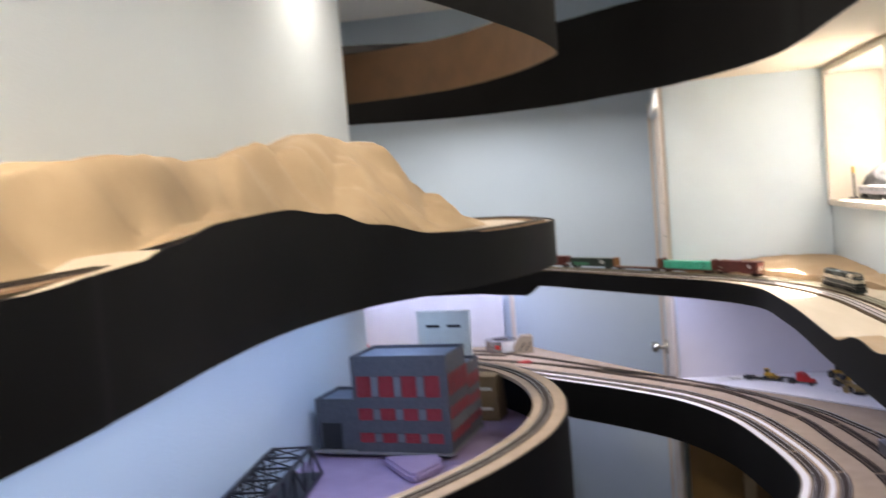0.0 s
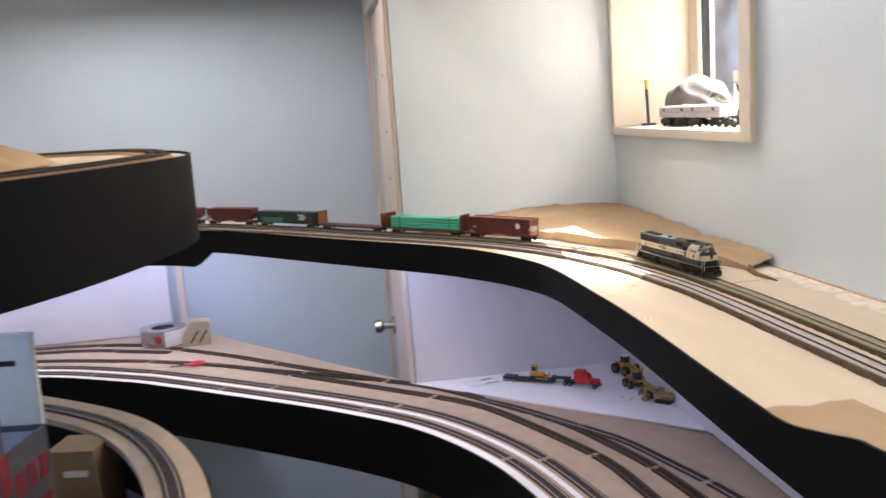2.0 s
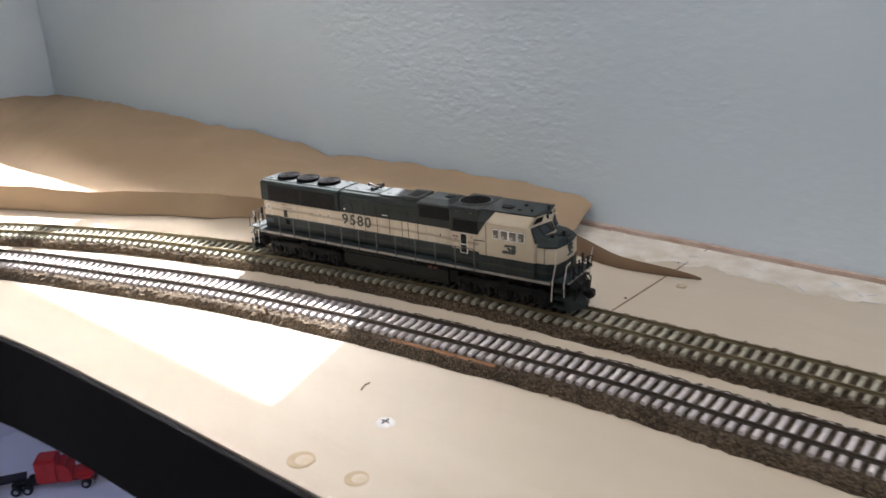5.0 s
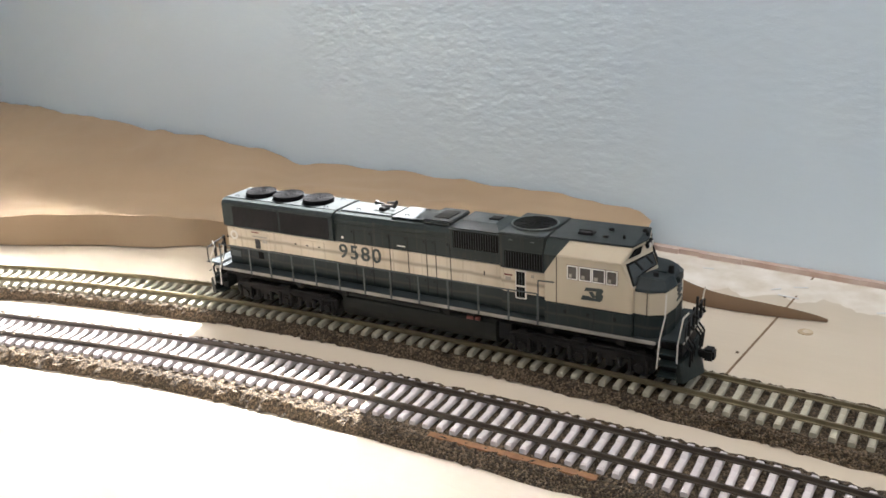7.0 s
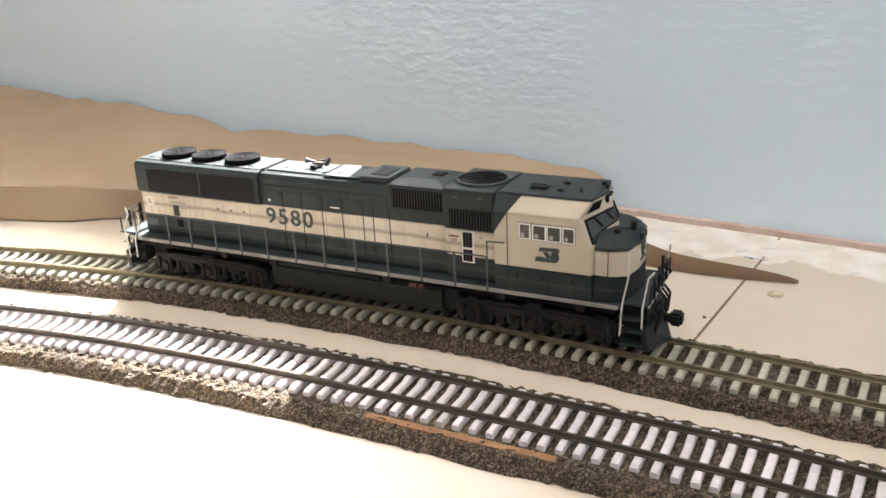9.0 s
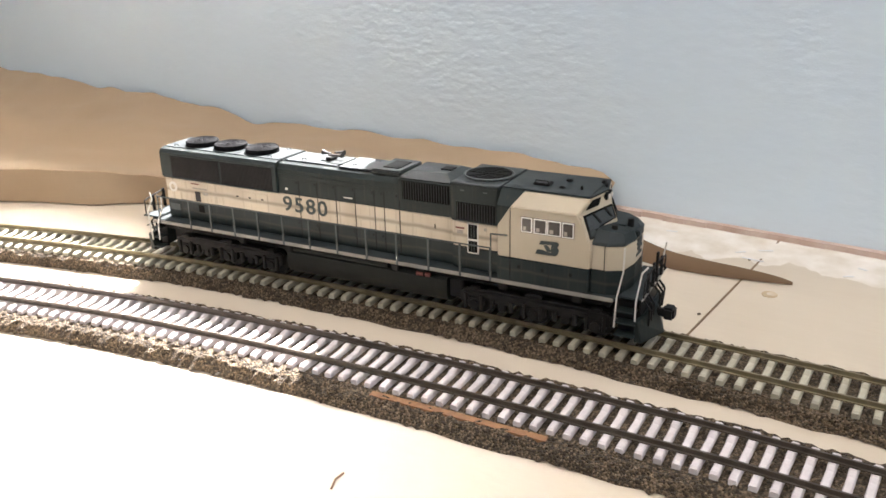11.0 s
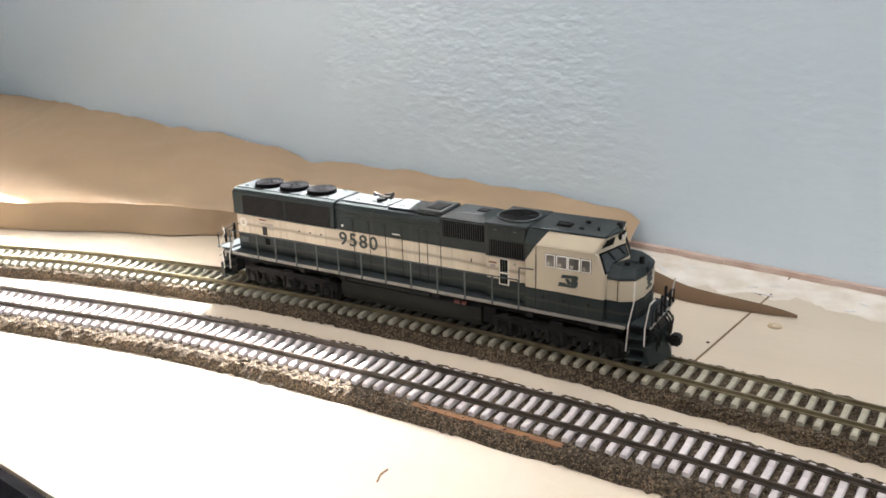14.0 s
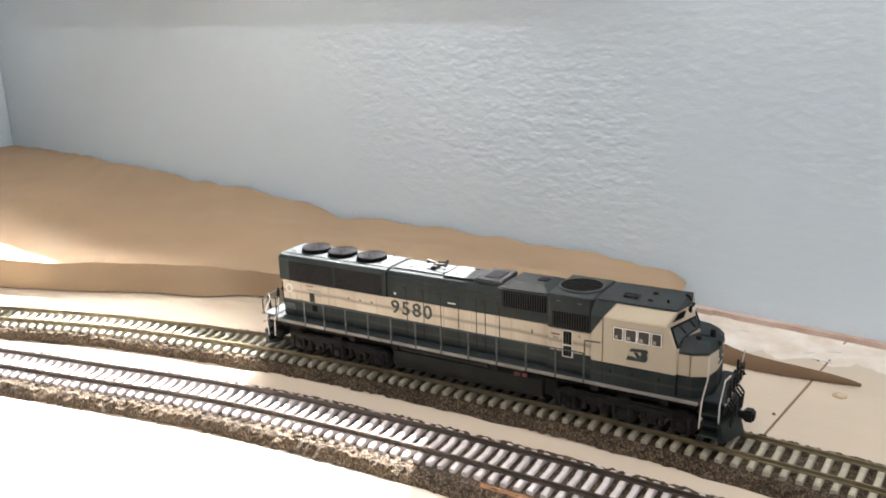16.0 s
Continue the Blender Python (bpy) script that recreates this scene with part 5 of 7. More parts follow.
for _side in (-1, 1):
    fl = (lambda p: p) if _side < 0 else mirror
    sl = [fl(p) for p in (A_, N_, M_, B_)]
    ws = part("windscreen_frame", slab_on(sl, [(0.06, 0.10), (0.20, 0.06), (0.42, 0.30), (0.97, 0.27), (0.97, 0.93), (0.12, 0.93)], -0.2, 0.30), M_GRILL, cab, "black windscreen gasket")
    part("pane", slab_on(sl, [(0.11, 0.17), (0.20, 0.13), (0.44, 0.36), (0.93, 0.33), (0.93, 0.86), (0.16, 0.86)], 0.2, 0.42), M_CABG, ws, "dark slanted windscreen")
    up = [fl(p) for p in (B_, M_, T_, C_)]
    part("number_board", slab_on(up, [(0.18, 0.2), (0.55, 0.2), (0.55, 0.8), (0.22, 0.8)], -0.1, 0.5), M_GRILL, cab, "dark blank board")
    _b = bmesh.new()
    for u in (0.35, 0.7):
        a, b = between(*sl, u, 0.95, 0.7), between(*sl, u + 0.14, 0.45, 0.7)
        cyl(_b, [v * mm for v in a], [v * mm for v in b], 0.28 * mm, n=6)
    part("wiper", _b, M_UND, cab)
    # mirror and small fittings at the cab corner
    _b = bmesh.new()
    tube(_b, [(98 * mm, 17 * _side * mm, 50.6 * mm), (99.5 * mm, 18.4 * _side * mm, 50.2 * mm)], 0.25 * mm, 5)
    part("corner_bracket", _b, M_CRC, cab)
    # green rear edge of the cab, cut off on the slant
    _b = bmesh.new()
    pl = [(66.1, 17.1 * _side, 43.0), (66.1, 17.1 * _side, 51.05), (71.4, 17.1 * _side, 51.05)]
    pk = [(66.1, 16.9 * _side, 43.0), (66.1, 16.9 * _side, 51.05), (71.4, 16.9 * _side, 51.05)]
    sp = [(66.1, 17.1 * _side, 51.05), (71.4, 17.1 * _side, 51.05), (75.6, 13.05 * _side, 56.7), (66.1, 13.05 * _side, 56.7)]
    sk = [(66.1, 16.8 * _side, 51.05), (71.4, 16.8 * _side, 51.05), (75.6, 12.8 * _side, 56.6), (66.1, 12.8 * _side, 56.6)]
    solid(_b, [pl, pk[::-1]] + [[pl[k], pl[(k + 1) % 3], pk[(k + 1) % 3], pk[k]] for k in range(3)])
    solid(_b, [sp, sk[::-1]] + [[sp[k], sp[(k + 1) % 4], sk[(k + 1) % 4], sk[k]] for k in range(4)])
    part("green_wedge", _b, M_GRN, cab, "dark green slanted rear edge")
    lbox("cab_seam", 71.3, 71.55, 17.05 * _side - 0.12, 17.05 * _side + 0.12, 22.0, 50.8, M_LOUV, cab, 0)
    for s_ in (74.5, 84, 95):
        lbox("step_bolt", s_, s_ + 1.2, 17.15 * _side - 0.15, 17.15 * _side + 0.15, 27.2, 28.6, M_UND, cab, 0.0001)
    lbox("cab_seam", 87.0, 87.2, 17.1 * _side - 0.1, 17.1 * _side + 0.1, 22.0, 31.0, M_LOUV, cab, 0)
    # side windows
    for s0, s1 in ((75.9, 80.3), (80.9, 86.0), (86.2, 91.5), (91.9, 96.4)):
        lbox("gasket", s0 - 0.15, s1 + 0.15, 17.05 * _side - 0.1, 17.05 * _side + 0.1, 41.95, 48.05, M_LOUV, cab, 0)
        w_ = lbox("side_window", s0, s1, 17.1 * _side - 0.25, 17.1 * _side + 0.25, 42.1, 47.9, M_WTRIM, cab, 0.0001, "silver framed cab window")
        lbox("pane", s0 + 0.45, s1 - 0.45, 17.27 * _side - 0.12, 17.27 * _side + 0.12, 42.55, 47.45, M_CABS, w_, 0)
        lbox("seat_back", s0 + 0.9, (s0 + s1) / 2 - 0.2, 17.36 * _side - 0.06, 17.36 * _side + 0.06, 42.9, 44.4, M_PRN, w_, 0)
    lbox("eave", 72.5, 97.5, 17.1 * _side - 0.35, 17.1 * _side + 0.35, 50.7, 51.1, M_CRC, cab, 0.0001)
    # emblem: a plain slanted double-bar shape
    _b = bmesh.new()
    for pts in (((83.7, 39.6), (90.1, 39.9), (90.9, 39.3), (90.8, 38.7), (87.6, 38.5), (83.1, 38.1)), ((88.1, 38.5), (90.8, 38.7), (90.2, 37.7), (87.8, 37.5)),
                ((87.8, 37.4), (90.3, 37.7), (90.9, 36.9), (90.4, 35.1), (89.3, 34.3), (87.7, 35.8)), ((82.4, 36.1), (84.9, 36.1), (86.0, 35.6), (89.3, 35.5), (89.5, 34.4), (81.7, 34.3)),
                ((84.9, 38.0), (86.3, 38.2), (88.2, 35.9), (86.3, 35.6))):
        q0 = [(s, 17.08 * _side, h) for s, h in pts]
        q1 = [(s, 17.22 * _side, h) for s, h in pts]
        n = len(pts)
        solid(_b, [q0[::-1], q1] + [[q0[k], q0[(k + 1) % n], q1[(k + 1) % n], q1[k]] for k in range(n)])
    part("emblem", _b, M_LET, cab, "plain dark green emblem shape")
_b = bmesh.new()
for s0, s1, h0, h1 in ((-3.4, 3.2, 38.0, 39.0), (-2.4, 3.8, 36.0, 37.0), (-3.4, 3.4, 33.6, 34.6), (-0.8, 1.0, 34.6, 38.0)):
    box(_b, 115.4 * mm, 116.05 * mm, s0 * mm, s1 * mm, h0 * mm, h1 * mm)
part("emblem", _b, M_LET, nose, "plain dark green emblem shape")
_b = boxes((101.8 * mm, 104.0 * mm, -3.2 * mm, 3.2 * mm, 53.6 * mm, 56.2 * mm))
hl = part("headlight_box", _b, M_GRILL, cab, bevel=0.0003)
_b = bmesh.new()
for _y in (-1.6, 1.6):
    cyl(_b, (104.0 * mm, _y * mm, 54.8 * mm), (104.4 * mm, _y * mm, 54.8 * mm), 1.0 * mm, n=12)
part("lens", _b, M_CABW, hl)
for _s, _y, _w, _d, _h in ((76, -4, 6.5, 4.5, 1.0), (86.5, -6, 2.2, 1.6, 0.9), (86, 3, 2.2, 1.4, 1.2), (94.5, -5.5, 0.9, 1.2, 1.8), (99, 6, 1.8, 1.8, 1.4), (101.4, 2, 1.2, 1.2, 1.8)):
    lbox("roof_fitting", _s, _s + _w, _y - _d / 2, _y + _d / 2, 57.1, 57.1 + _h, M_UND, cab, 0.0003)
_b = bmesh.new()
tube(_b, [(76.8 * mm, -5.5 * mm, 58.0 * mm), (76.8 * mm, -5.5 * mm, 59.0 * mm), (81.8 * mm, -5.5 * mm, 59.0 * mm), (81.8 * mm, -5.5 * mm, 58.0 * mm)], 0.18 * mm, 5)
part("antenna_guard", _b, M_UND, cab)
for _s, _y, _h in ((108.6, -8.0, 46.4), (112.6, -1.0, 47.3)):
    _b = bmesh.new()
    cyl(_b, (_s * mm, _y * mm, 43.6 * mm), (_s * mm, _y * mm, _h * mm), 1.25 * mm, 1.1 * mm, n=12)
    part("nose_lamp", _b, M_UND, nose)
# handrails: stanchions and rails along both walkways
for _side in (-1, 1):
    y = 17.6 * _side
    rail = bmesh.new()
    pts = [(-107, 33.4), (-60, 33.5), (0, 33.6), (64, 33.8)]
    tube(rail, [(s * mm, y * mm, h * mm) for s, h in pts], 0.28 * mm, 6)
    hr = part("handrail", rail, M_STAN, loco)
    for s in (-107, -88, -75.5, -62, -48.5, -35, -21, -7, 7.5, 22, 36.5, 50.5, 63.5):
        lbox("stanchion", s - 0.42, s + 0.42, y - 0.25, y + 0.25, 20.2, 33.8, M_STAN, hr, 0.0001)
    _b = bmesh.new()
    tube(_b, [(63.7 * mm, y * mm, 34.4 * mm), (63.7 * mm, y * mm, 39.6 * mm), (70.5 * mm, y * mm, 39.9 * mm)], 0.3 * mm, 6)
    part("cab_handrail", _b, M_STAN, hr)
    # grab irons at the corner steps
    _b = bmesh.new()
    tube(_b, [(112.8 * mm, y * mm, 10.6 * mm), (113.4 * mm, y * mm, 22.4 * mm), (115.2 * mm, y * mm * 0.98, 32.4 * mm), (115.2 * mm, y * mm * 0.95, 41.4 * mm)][:4 if _side < 0 else 2], 0.32 * mm, 6)
    part("grab_iron", _b, M_HAND, loco, "pale grey grab iron", smooth=True)
    _b = bmesh.new()
    tube(_b, [(120.4 * mm, y * mm, 14.4 * mm), (120.4 * mm, y * mm, 22.0 * mm), (122.0 * mm, y * mm * 0.99, 33.2 * mm), (123.8 * mm, y * mm * 0.93, 35.4 * mm)][:4 if _side < 0 else 3], 0.32 * mm, 6)
    part("grab_iron", _b, M_HAND, loco, "pale grey grab iron", smooth=True)
    for pts in (((-113.4, 10.9), (-114.4, 25.0), (-110.6, 31.7), (-111.6, 34.7)), ((-109.1, 11.4), (-108.7, 20.2), (-105.0, 27.3), (-104.6, 33.4))):
        _b = bmesh.new()
        tube(_b, [(s_ * mm, y * mm, h_ * mm) for s_, h_ in pts], 0.34 * mm, 6)
        part("grab_iron", _b, M_HAND, loco, "pale grey grab iron", smooth=True)
    # steps
    for s0, s1 in ((112.8, 120.2), (-113.4, -108.8)):
        st = lbox("step_well", s0, s1, 12.2 * _side - 0.4, 12.2 * _side + 0.4, 6.6, 20, M_UND)
        for h in (7.2, 12.0, 16.6):
            lbox("step", s0, s1, min(12.6 * _side, 17.6 * _side), max(12.6 * _side, 17.6 * _side), h, h + 0.6, M_GRN, st, 0.0001)
# pilots, plows, couplers
for _d, _e in ((1, 0.0), (-1, 4.0)):
    _b = bmesh.new()
    vs = [_b.verts.new((_d * (s - _e) * mm, y * mm, h * mm)) for s, y, h in
          ((121.2, -16.6, 13.4), (121.2, 16.6, 13.4), (122.6, -15.0, 4.6), (122.6, 15.0, 4.6), (124.4, 0, 13.4), (127.4, 0, 3.6), (119.8, -16.6, 13.4), (119.8, 16.6, 13.4), (119.8, -15.0, 4.6), (119.8, 15.0, 4.6))]
    for f in ((0, 4, 5, 2), (4, 1, 3, 5), (6, 8, 9, 7), (0, 6, 7, 1, 4), (2, 5, 3, 9, 8), (0, 2, 8, 6), (1, 7, 9, 3)):
        _b.faces.new([vs[i] for i in f])
    part("snow_plow", _b, M_GRN, loco, "dark green snow plow", bevel=0.0002)
    lbox("pilot", *sorted((_d * (119.2 - _e), _d * (120.8 - _e))), -12.0, 12.0, 13.5, 21.2, M_UND)
    lbox("platform", *sorted((_d * (113.6 - _e), _d * (122.0 - _e))), -16.8, 16.8, 21.9, 22.7, M_WALK)
    lbox("platform_edge", *sorted((_d * (122.05 - _e), _d * (122.5 - _e))), -16.8, 16.8, 21.7, 22.7, M_EDGE)
    cp = lbox("coupler", *sorted((_d * (119 - _e), _d * (127 - _e))), -1.3, 1.3, 10.6, 13.4, M_UND)
    lbox("knuckle", *sorted((_d * (126.5 - _e), _d * (131 - _e))), -3.0, 2.4, 10.0, 14.8, M_UND, cp, 0.0008)
    lbox("lift_lever", *sorted((_d * (122.6 - _e), _d * (123.1 - _e))), -15.5, 15.5, 16.4, 16.9, M_STAN)
    for y in (-11, -7.5, -4.5, 4.5, 7.5, 11):
        _b = bmesh.new()
        tube(_b, [(_d * (121.6 - _e) * mm, y * mm, 20 * mm), (_d * (124.0 - _e) * mm, y * mm, 17 * mm), (_d * (123.6 - _e) * mm, y * mm * 0.9, 10 * mm)], 0.42 * mm, 6)
        part("air_hose", _b, M_UND, loco, "hanging black air hose")
    for y, top in ((-9.5, 30.5), (-2.4, 32.0), (2.4, 34.5), (9.5, 30.5)):
        post = lbox("end_post", *sorted((_d * (122.0 - _e), _d * (123.0 - _e))), y - 0.7, y + 0.7, 22.7, top, M_UND, None, 0.0002)
        _b = bmesh.new()
        cyl(_b, (_d * (123.0 - _e) * mm, y * mm, (top - 3.5) * mm), (_d * (124.2 - _e) * mm, y * mm, (top - 5.0) * mm), 0.55 * mm, n=8)
        part("hose_bracket", _b, M_UND, post)
    _b = bmesh.new()
    for sg in (-1, 1):
        tube(_b, [(_d * (122.5 - _e) * mm, 15.0 * sg * mm, 22.7 * mm), (_d * (122.6 - _e) * mm, 14.8 * sg * mm, 29 * mm), (_d * (122.8 - _e) * mm, 9.5 * sg * mm, 30.2 * mm), (_d * (122.8 - _e) * mm, 2.4 * sg * mm, 31 * mm)], 0.3 * mm, 6)
    part("end_rail", _b, M_UND, loco)
lbox("inner_frame", -108, 108, -8.5, 8.5, 9.5, 16.4, M_UND)
# fuel tank with rounded lower edges
def tank_body():
    prof = [(-13.2, 17.0), (-14.6, 15.6), (-14.8, 11.5), (-14.2, 8.2), (-12.4, 6.2), (-9.5, 5.2), (9.5, 5.2), (12.4, 6.2), (14.2, 8.2), (14.8, 11.5), (14.6, 15.6), (13.2, 17.0)]
    bm = bmesh.new()
    r = [[bm.verts.new((s * mm, y * mm, h * mm)) for y, h in prof] for s in (-36.2, 43.0)]
    n = len(prof)
    for k in range(n):
        bm.faces.new((r[0][k], r[0][(k + 1) % n], r[1][(k + 1) % n], r[1][k]))
    bm.faces.new(r[0][::-1]), bm.faces.new(r[1])
    return bm


for _side in (-1, 1):
    lbox("battery_box", 44, 50, 11.5 * _side - 2.5, 11.5 * _side + 2.5, 9, 17, M_UND)
    lbox("pipe_run", -112, 108, 14.6 * _side - 0.4, 14.6 * _side + 0.4, 17.6, 18.4, M_UND)
    for s_ in (-62, -36, 18, 30, 66, 96):
        lbox("pipe_bracket", s_, s_ + 3.5, 15.2 * _side - 0.7, 15.2 * _side + 0.7, 16.4, 19.9, M_TRK)

for _side in (-1, 1):
    _b = bmesh.new()
    cyl(_b, (-32 * mm, 14.2 * _side * mm, 17.9 * mm), (16 * mm, 14.2 * _side * mm, 17.9 * mm), 1.35 * mm, n=14)
    part("air_reservoir", _b, M_TANK, loco, "long dark green air reservoir", smooth=True)
tank = part("fuel_tank", tank_body(), M_TANK, loco, "sooty dark green fuel tank", smooth=True)
for _side in (-1, 1):
    _b = bmesh.new()
    cyl(_b, (30 * mm, 15.6 * _side * mm, 17.2 * mm), (33 * mm, 15.6 * _side * mm, 17.2 * mm), 0.9 * mm, n=10)
    cyl(_b, (34 * mm, 15.6 * _side * mm, 17.2 * mm), (36 * mm, 15.6 * _side * mm, 17.2 * mm), 0.9 * mm, n=10)
    part("valve_cap_pair", _b, M_WRED_, tank, "small red valve caps")
# trucks with side frames, wheels, springs
for c in (-70.5, 80.0):
    tr = lbox("truck", c - 29, c + 29, -9.5, 9.5, 7.8, 13.1, M_UND)
    for _side in (-1, 1):
        yy = 13.4 * _side
        _b = bmesh.new()
        for s0, s1, h0, h1 in ((-30, 30, 9.2, 12.2), (-29, -21, 5.2, 9.4), (-5, 5, 5.2, 9.4), (21, 29, 5.2, 9.4), (-18, -8, 7.6, 10), (8, 18, 7.6, 10), (-14.5, -11.5, 4.6, 9), (11.5, 14.5, 4.6, 9), (-3, 3, 11.5, 14.6), (-27, -23, 11.8, 13.6), (23, 27, 11.8, 13.6), (-20, -6, 12.0, 13.0), (6, 20, 12.0, 13.0), (-31, -29, 6.5, 11.5), (29, 31, 6.5, 11.5)):
            box(_b, (c + s0) * mm, (c + s1) * mm, (yy - 1.3) * mm, (yy + 1.3) * mm, (h0 + 1.6) * mm, (h1 + 1.6) * mm)
        part("side_frame", _b, M_TRK, tr, bevel=0.0004)
        _b = bmesh.new()
        for s in (-25, 0, 25):
            cyl(_b, ((c + s) * mm, (yy + 1.2 * _side) * mm, 8.0 * mm), ((c + s) * mm, (yy + 2.3 * _side) * mm, 8.0 * mm), 1.9 * mm, n=14)
        for s in (-17, -9, 9, 17):
            cyl(_b, ((c + s) * mm, (yy + 1.4 * _side) * mm, 7.2 * mm), ((c + s) * mm, (yy + 1.4 * _side) * mm, 11.4 * mm), 1.0 * mm, n=8)
        for s in (-25, 0, 25):
            cyl(_b, ((c + s - 3.4) * mm, (yy + 1.6 * _side) * mm, 6.0 * mm), ((c + s - 3.4) * mm, (yy + 1.6 * _side) * mm, 12.2 * mm), 0.8 * mm, n=8)
            cyl(_b, ((c + s + 3.4) * mm, (yy + 1.6 * _side) * mm, 6.0 * mm), ((c + s + 3.4) * mm, (yy + 1.6 * _side) * mm, 12.2 * mm), 0.8 * mm, n=8)
        tube(_b, [((c - 28) * mm, (yy + 2 * _side) * mm, 14.2 * mm), ((c - 12) * mm, (yy + 2 * _side) * mm, 14.8 * mm), ((c + 12) * mm, (yy + 2 * _side) * mm, 14.8 * mm), ((c + 28) * mm, (yy + 2 * _side) * mm, 14.2 * mm)], 0.3 * mm, 5)
        part("brake_rigging", _b, M_TRK, tr, smooth=True)
        for s in (-25, 0, 25):
            _b = bmesh.new()
            cyl(_b, ((c + s) * mm, 7.2 * _side * mm, 8.2 * mm), ((c + s) * mm, 9.6 * _side * mm, 8.2 * mm), 6.0 * mm, n=28)
            part("wheel", _b, M_UND, tr, smooth=True)

# ---------------- freight cars ----------------
M_OXR = mat("oxide_red_car_paint", (0.115, 0.022, 0.016), (0.085, 0.016, 0.012), 0.5, scale=60)
M_BRN = mat("brown_car_paint", (0.10, 0.045, 0.028), (0.07, 0.03, 0.02), 0.55, scale=60)
M_CGR = mat("dark_green_car_paint", (0.018, 0.035, 0.024), (0.012, 0.024, 0.017), 0.5, scale=60)
M_BGR = mat("bright_green_panel", (0.05, 0.20, 0.11), (0.04, 0.16, 0.09), 0.5, scale=60)
M_PIPE = mat("turquoise_green_pipe", (0.045, 0.50, 0.34), (0.035, 0.42, 0.28), 0.28, scale=40)
M_WOODB = mat("ochre_wood_bulkhead", (0.30, 0.15, 0.055), (0.24, 0.11, 0.04), 0.7, scale=50, stretch=(1, 1, 6))
M_WHITE = mat("white_paint", (0.78, 0.78, 0.76), None, 0.5, scale=60)
M_GREY = mat("grey_car_paint", (0.22, 0.23, 0.26), (0.17, 0.18, 0.21), 0.5, scale=60)
M_YEL = mat("yellow_machine_paint", (0.62, 0.36, 0.03), (0.52, 0.29, 0.02), 0.45, scale=80)
M_RUB = mat("black_rubber", (0.015, 0.015, 0.016), None, 0.8, scale=100)


def trucks(car, length, inset=0.028):
    for c in (-length / 2 + inset, length / 2 - inset):
        tk = part("truck", boxes((c - 0.004, c + 0.004, -0.0102, 0.0102, 0.0065, 0.0105)), M_UND, car, bevel=0.0003)
        for sd in (-1, 1):
            bm = bmesh.new()
            extrude_xz(bm, [(c - 0.015, 0.0042), (c - 0.0075, 0.0042), (c - 0.004, 0.003), (c + 0.004, 0.003), (c + 0.0075, 0.0042), (c + 0.015, 0.0042), (c + 0.015, 0.0072), (c + 0.0045, 0.0096), (c - 0.0045, 0.0096), (c - 0.015, 0.0072)], sd * 0.0115 - 0.0012, sd * 0.0115 + 0.0012)
            part("side_frame", bm, M_UND, tk)
        for x in (-0.0105, 0.0105):
            for sd in (-1, 1):
                bm = bmesh.new()
                cyl(bm, (c + x, sd * 0.0075, 0.0052), (c + x, sd * 0.0098, 0.0052), 0.0052, n=18)
                part("wheel", bm, M_RAILB, tk, smooth=True)
    for d in (-1, 1):
        part("coupler", boxes((min(d * length / 2, d * (length / 2 + 0.006)), max(d * length / 2, d * (length / 2 + 0.006)), -0.0015, 0.0015, 0.008, 0.0115)), M_UND, car)


def hopper(label, m, material, mark=True):
    L = 0.204
    car = thing("hopper_car", label, "model freight car", m, "freight cars behind the locomotive")
    bm = bmesh.new()
    extrude_xz(bm, [(-L / 2, 0.0515), (L / 2, 0.0515), (L / 2, 0.036), (0.088, 0.0205), (0.058, 0.0105), (0.030, 0.0105), (0.022, 0.0145), (-0.022, 0.0145), (-0.030, 0.0105), (-0.058, 0.0105), (-0.088, 0.0205), (-L / 2, 0.036)], -0.0165, 0.0165)
    body = part("body", bm, material, car, bevel=0.0004)
    part("rim", boxes((-L / 2 - 0.001, L / 2 + 0.001, -0.0178, -0.0158, 0.0505, 0.053), (-L / 2 - 0.001, L / 2 + 0.001, 0.0158, 0.0178, 0.0505, 0.053)), material, body)
    for k in range(11):
        x = -L / 2 + 0.006 + k * (L - 0.012) / 10
        for sd in (-1, 1):
            part("rib", boxes((x - 0.0006, x + 0.0006, sd * 0.0169 - 0.0006, sd * 0.0169 + 0.0006, 0.036 if abs(x) > 0.086 else 0.022, 0.0505)), material, body)
    for d in (-1, 1):
        e = part("end_sill", boxes((min(d * 0.070, d * L / 2), max(d * 0.070, d * L / 2), -0.015, 0.015, 0.0105, 0.0135)), material, car)
        for sd in (-1, 1):
            part("end_post", boxes((d * (L / 2 - 0.002) - 0.001, d * (L / 2 - 0.002) + 0.001, sd * 0.0145 - 0.001, sd * 0.0145 + 0.001, 0.0135, 0.037)), material, e)
    if mark:
        for sd in (-1, 1):
            bm = bmesh.new()
            cyl(bm, (0.066, sd * 0.0176, 0.036), (0.066, sd * 0.0180, 0.036), 0.0068, n=20)
            part("herald", bm, M_WHITE, car, "round white herald")
            part("marking", boxes((-0.082, -0.069, sd * 0.0178 - 0.0002, sd * 0.0178 + 0.0002, 0.0265, 0.031)), M_PRN, car, "plain pale bar")
    trucks(car, L, 0.0185)
    return car


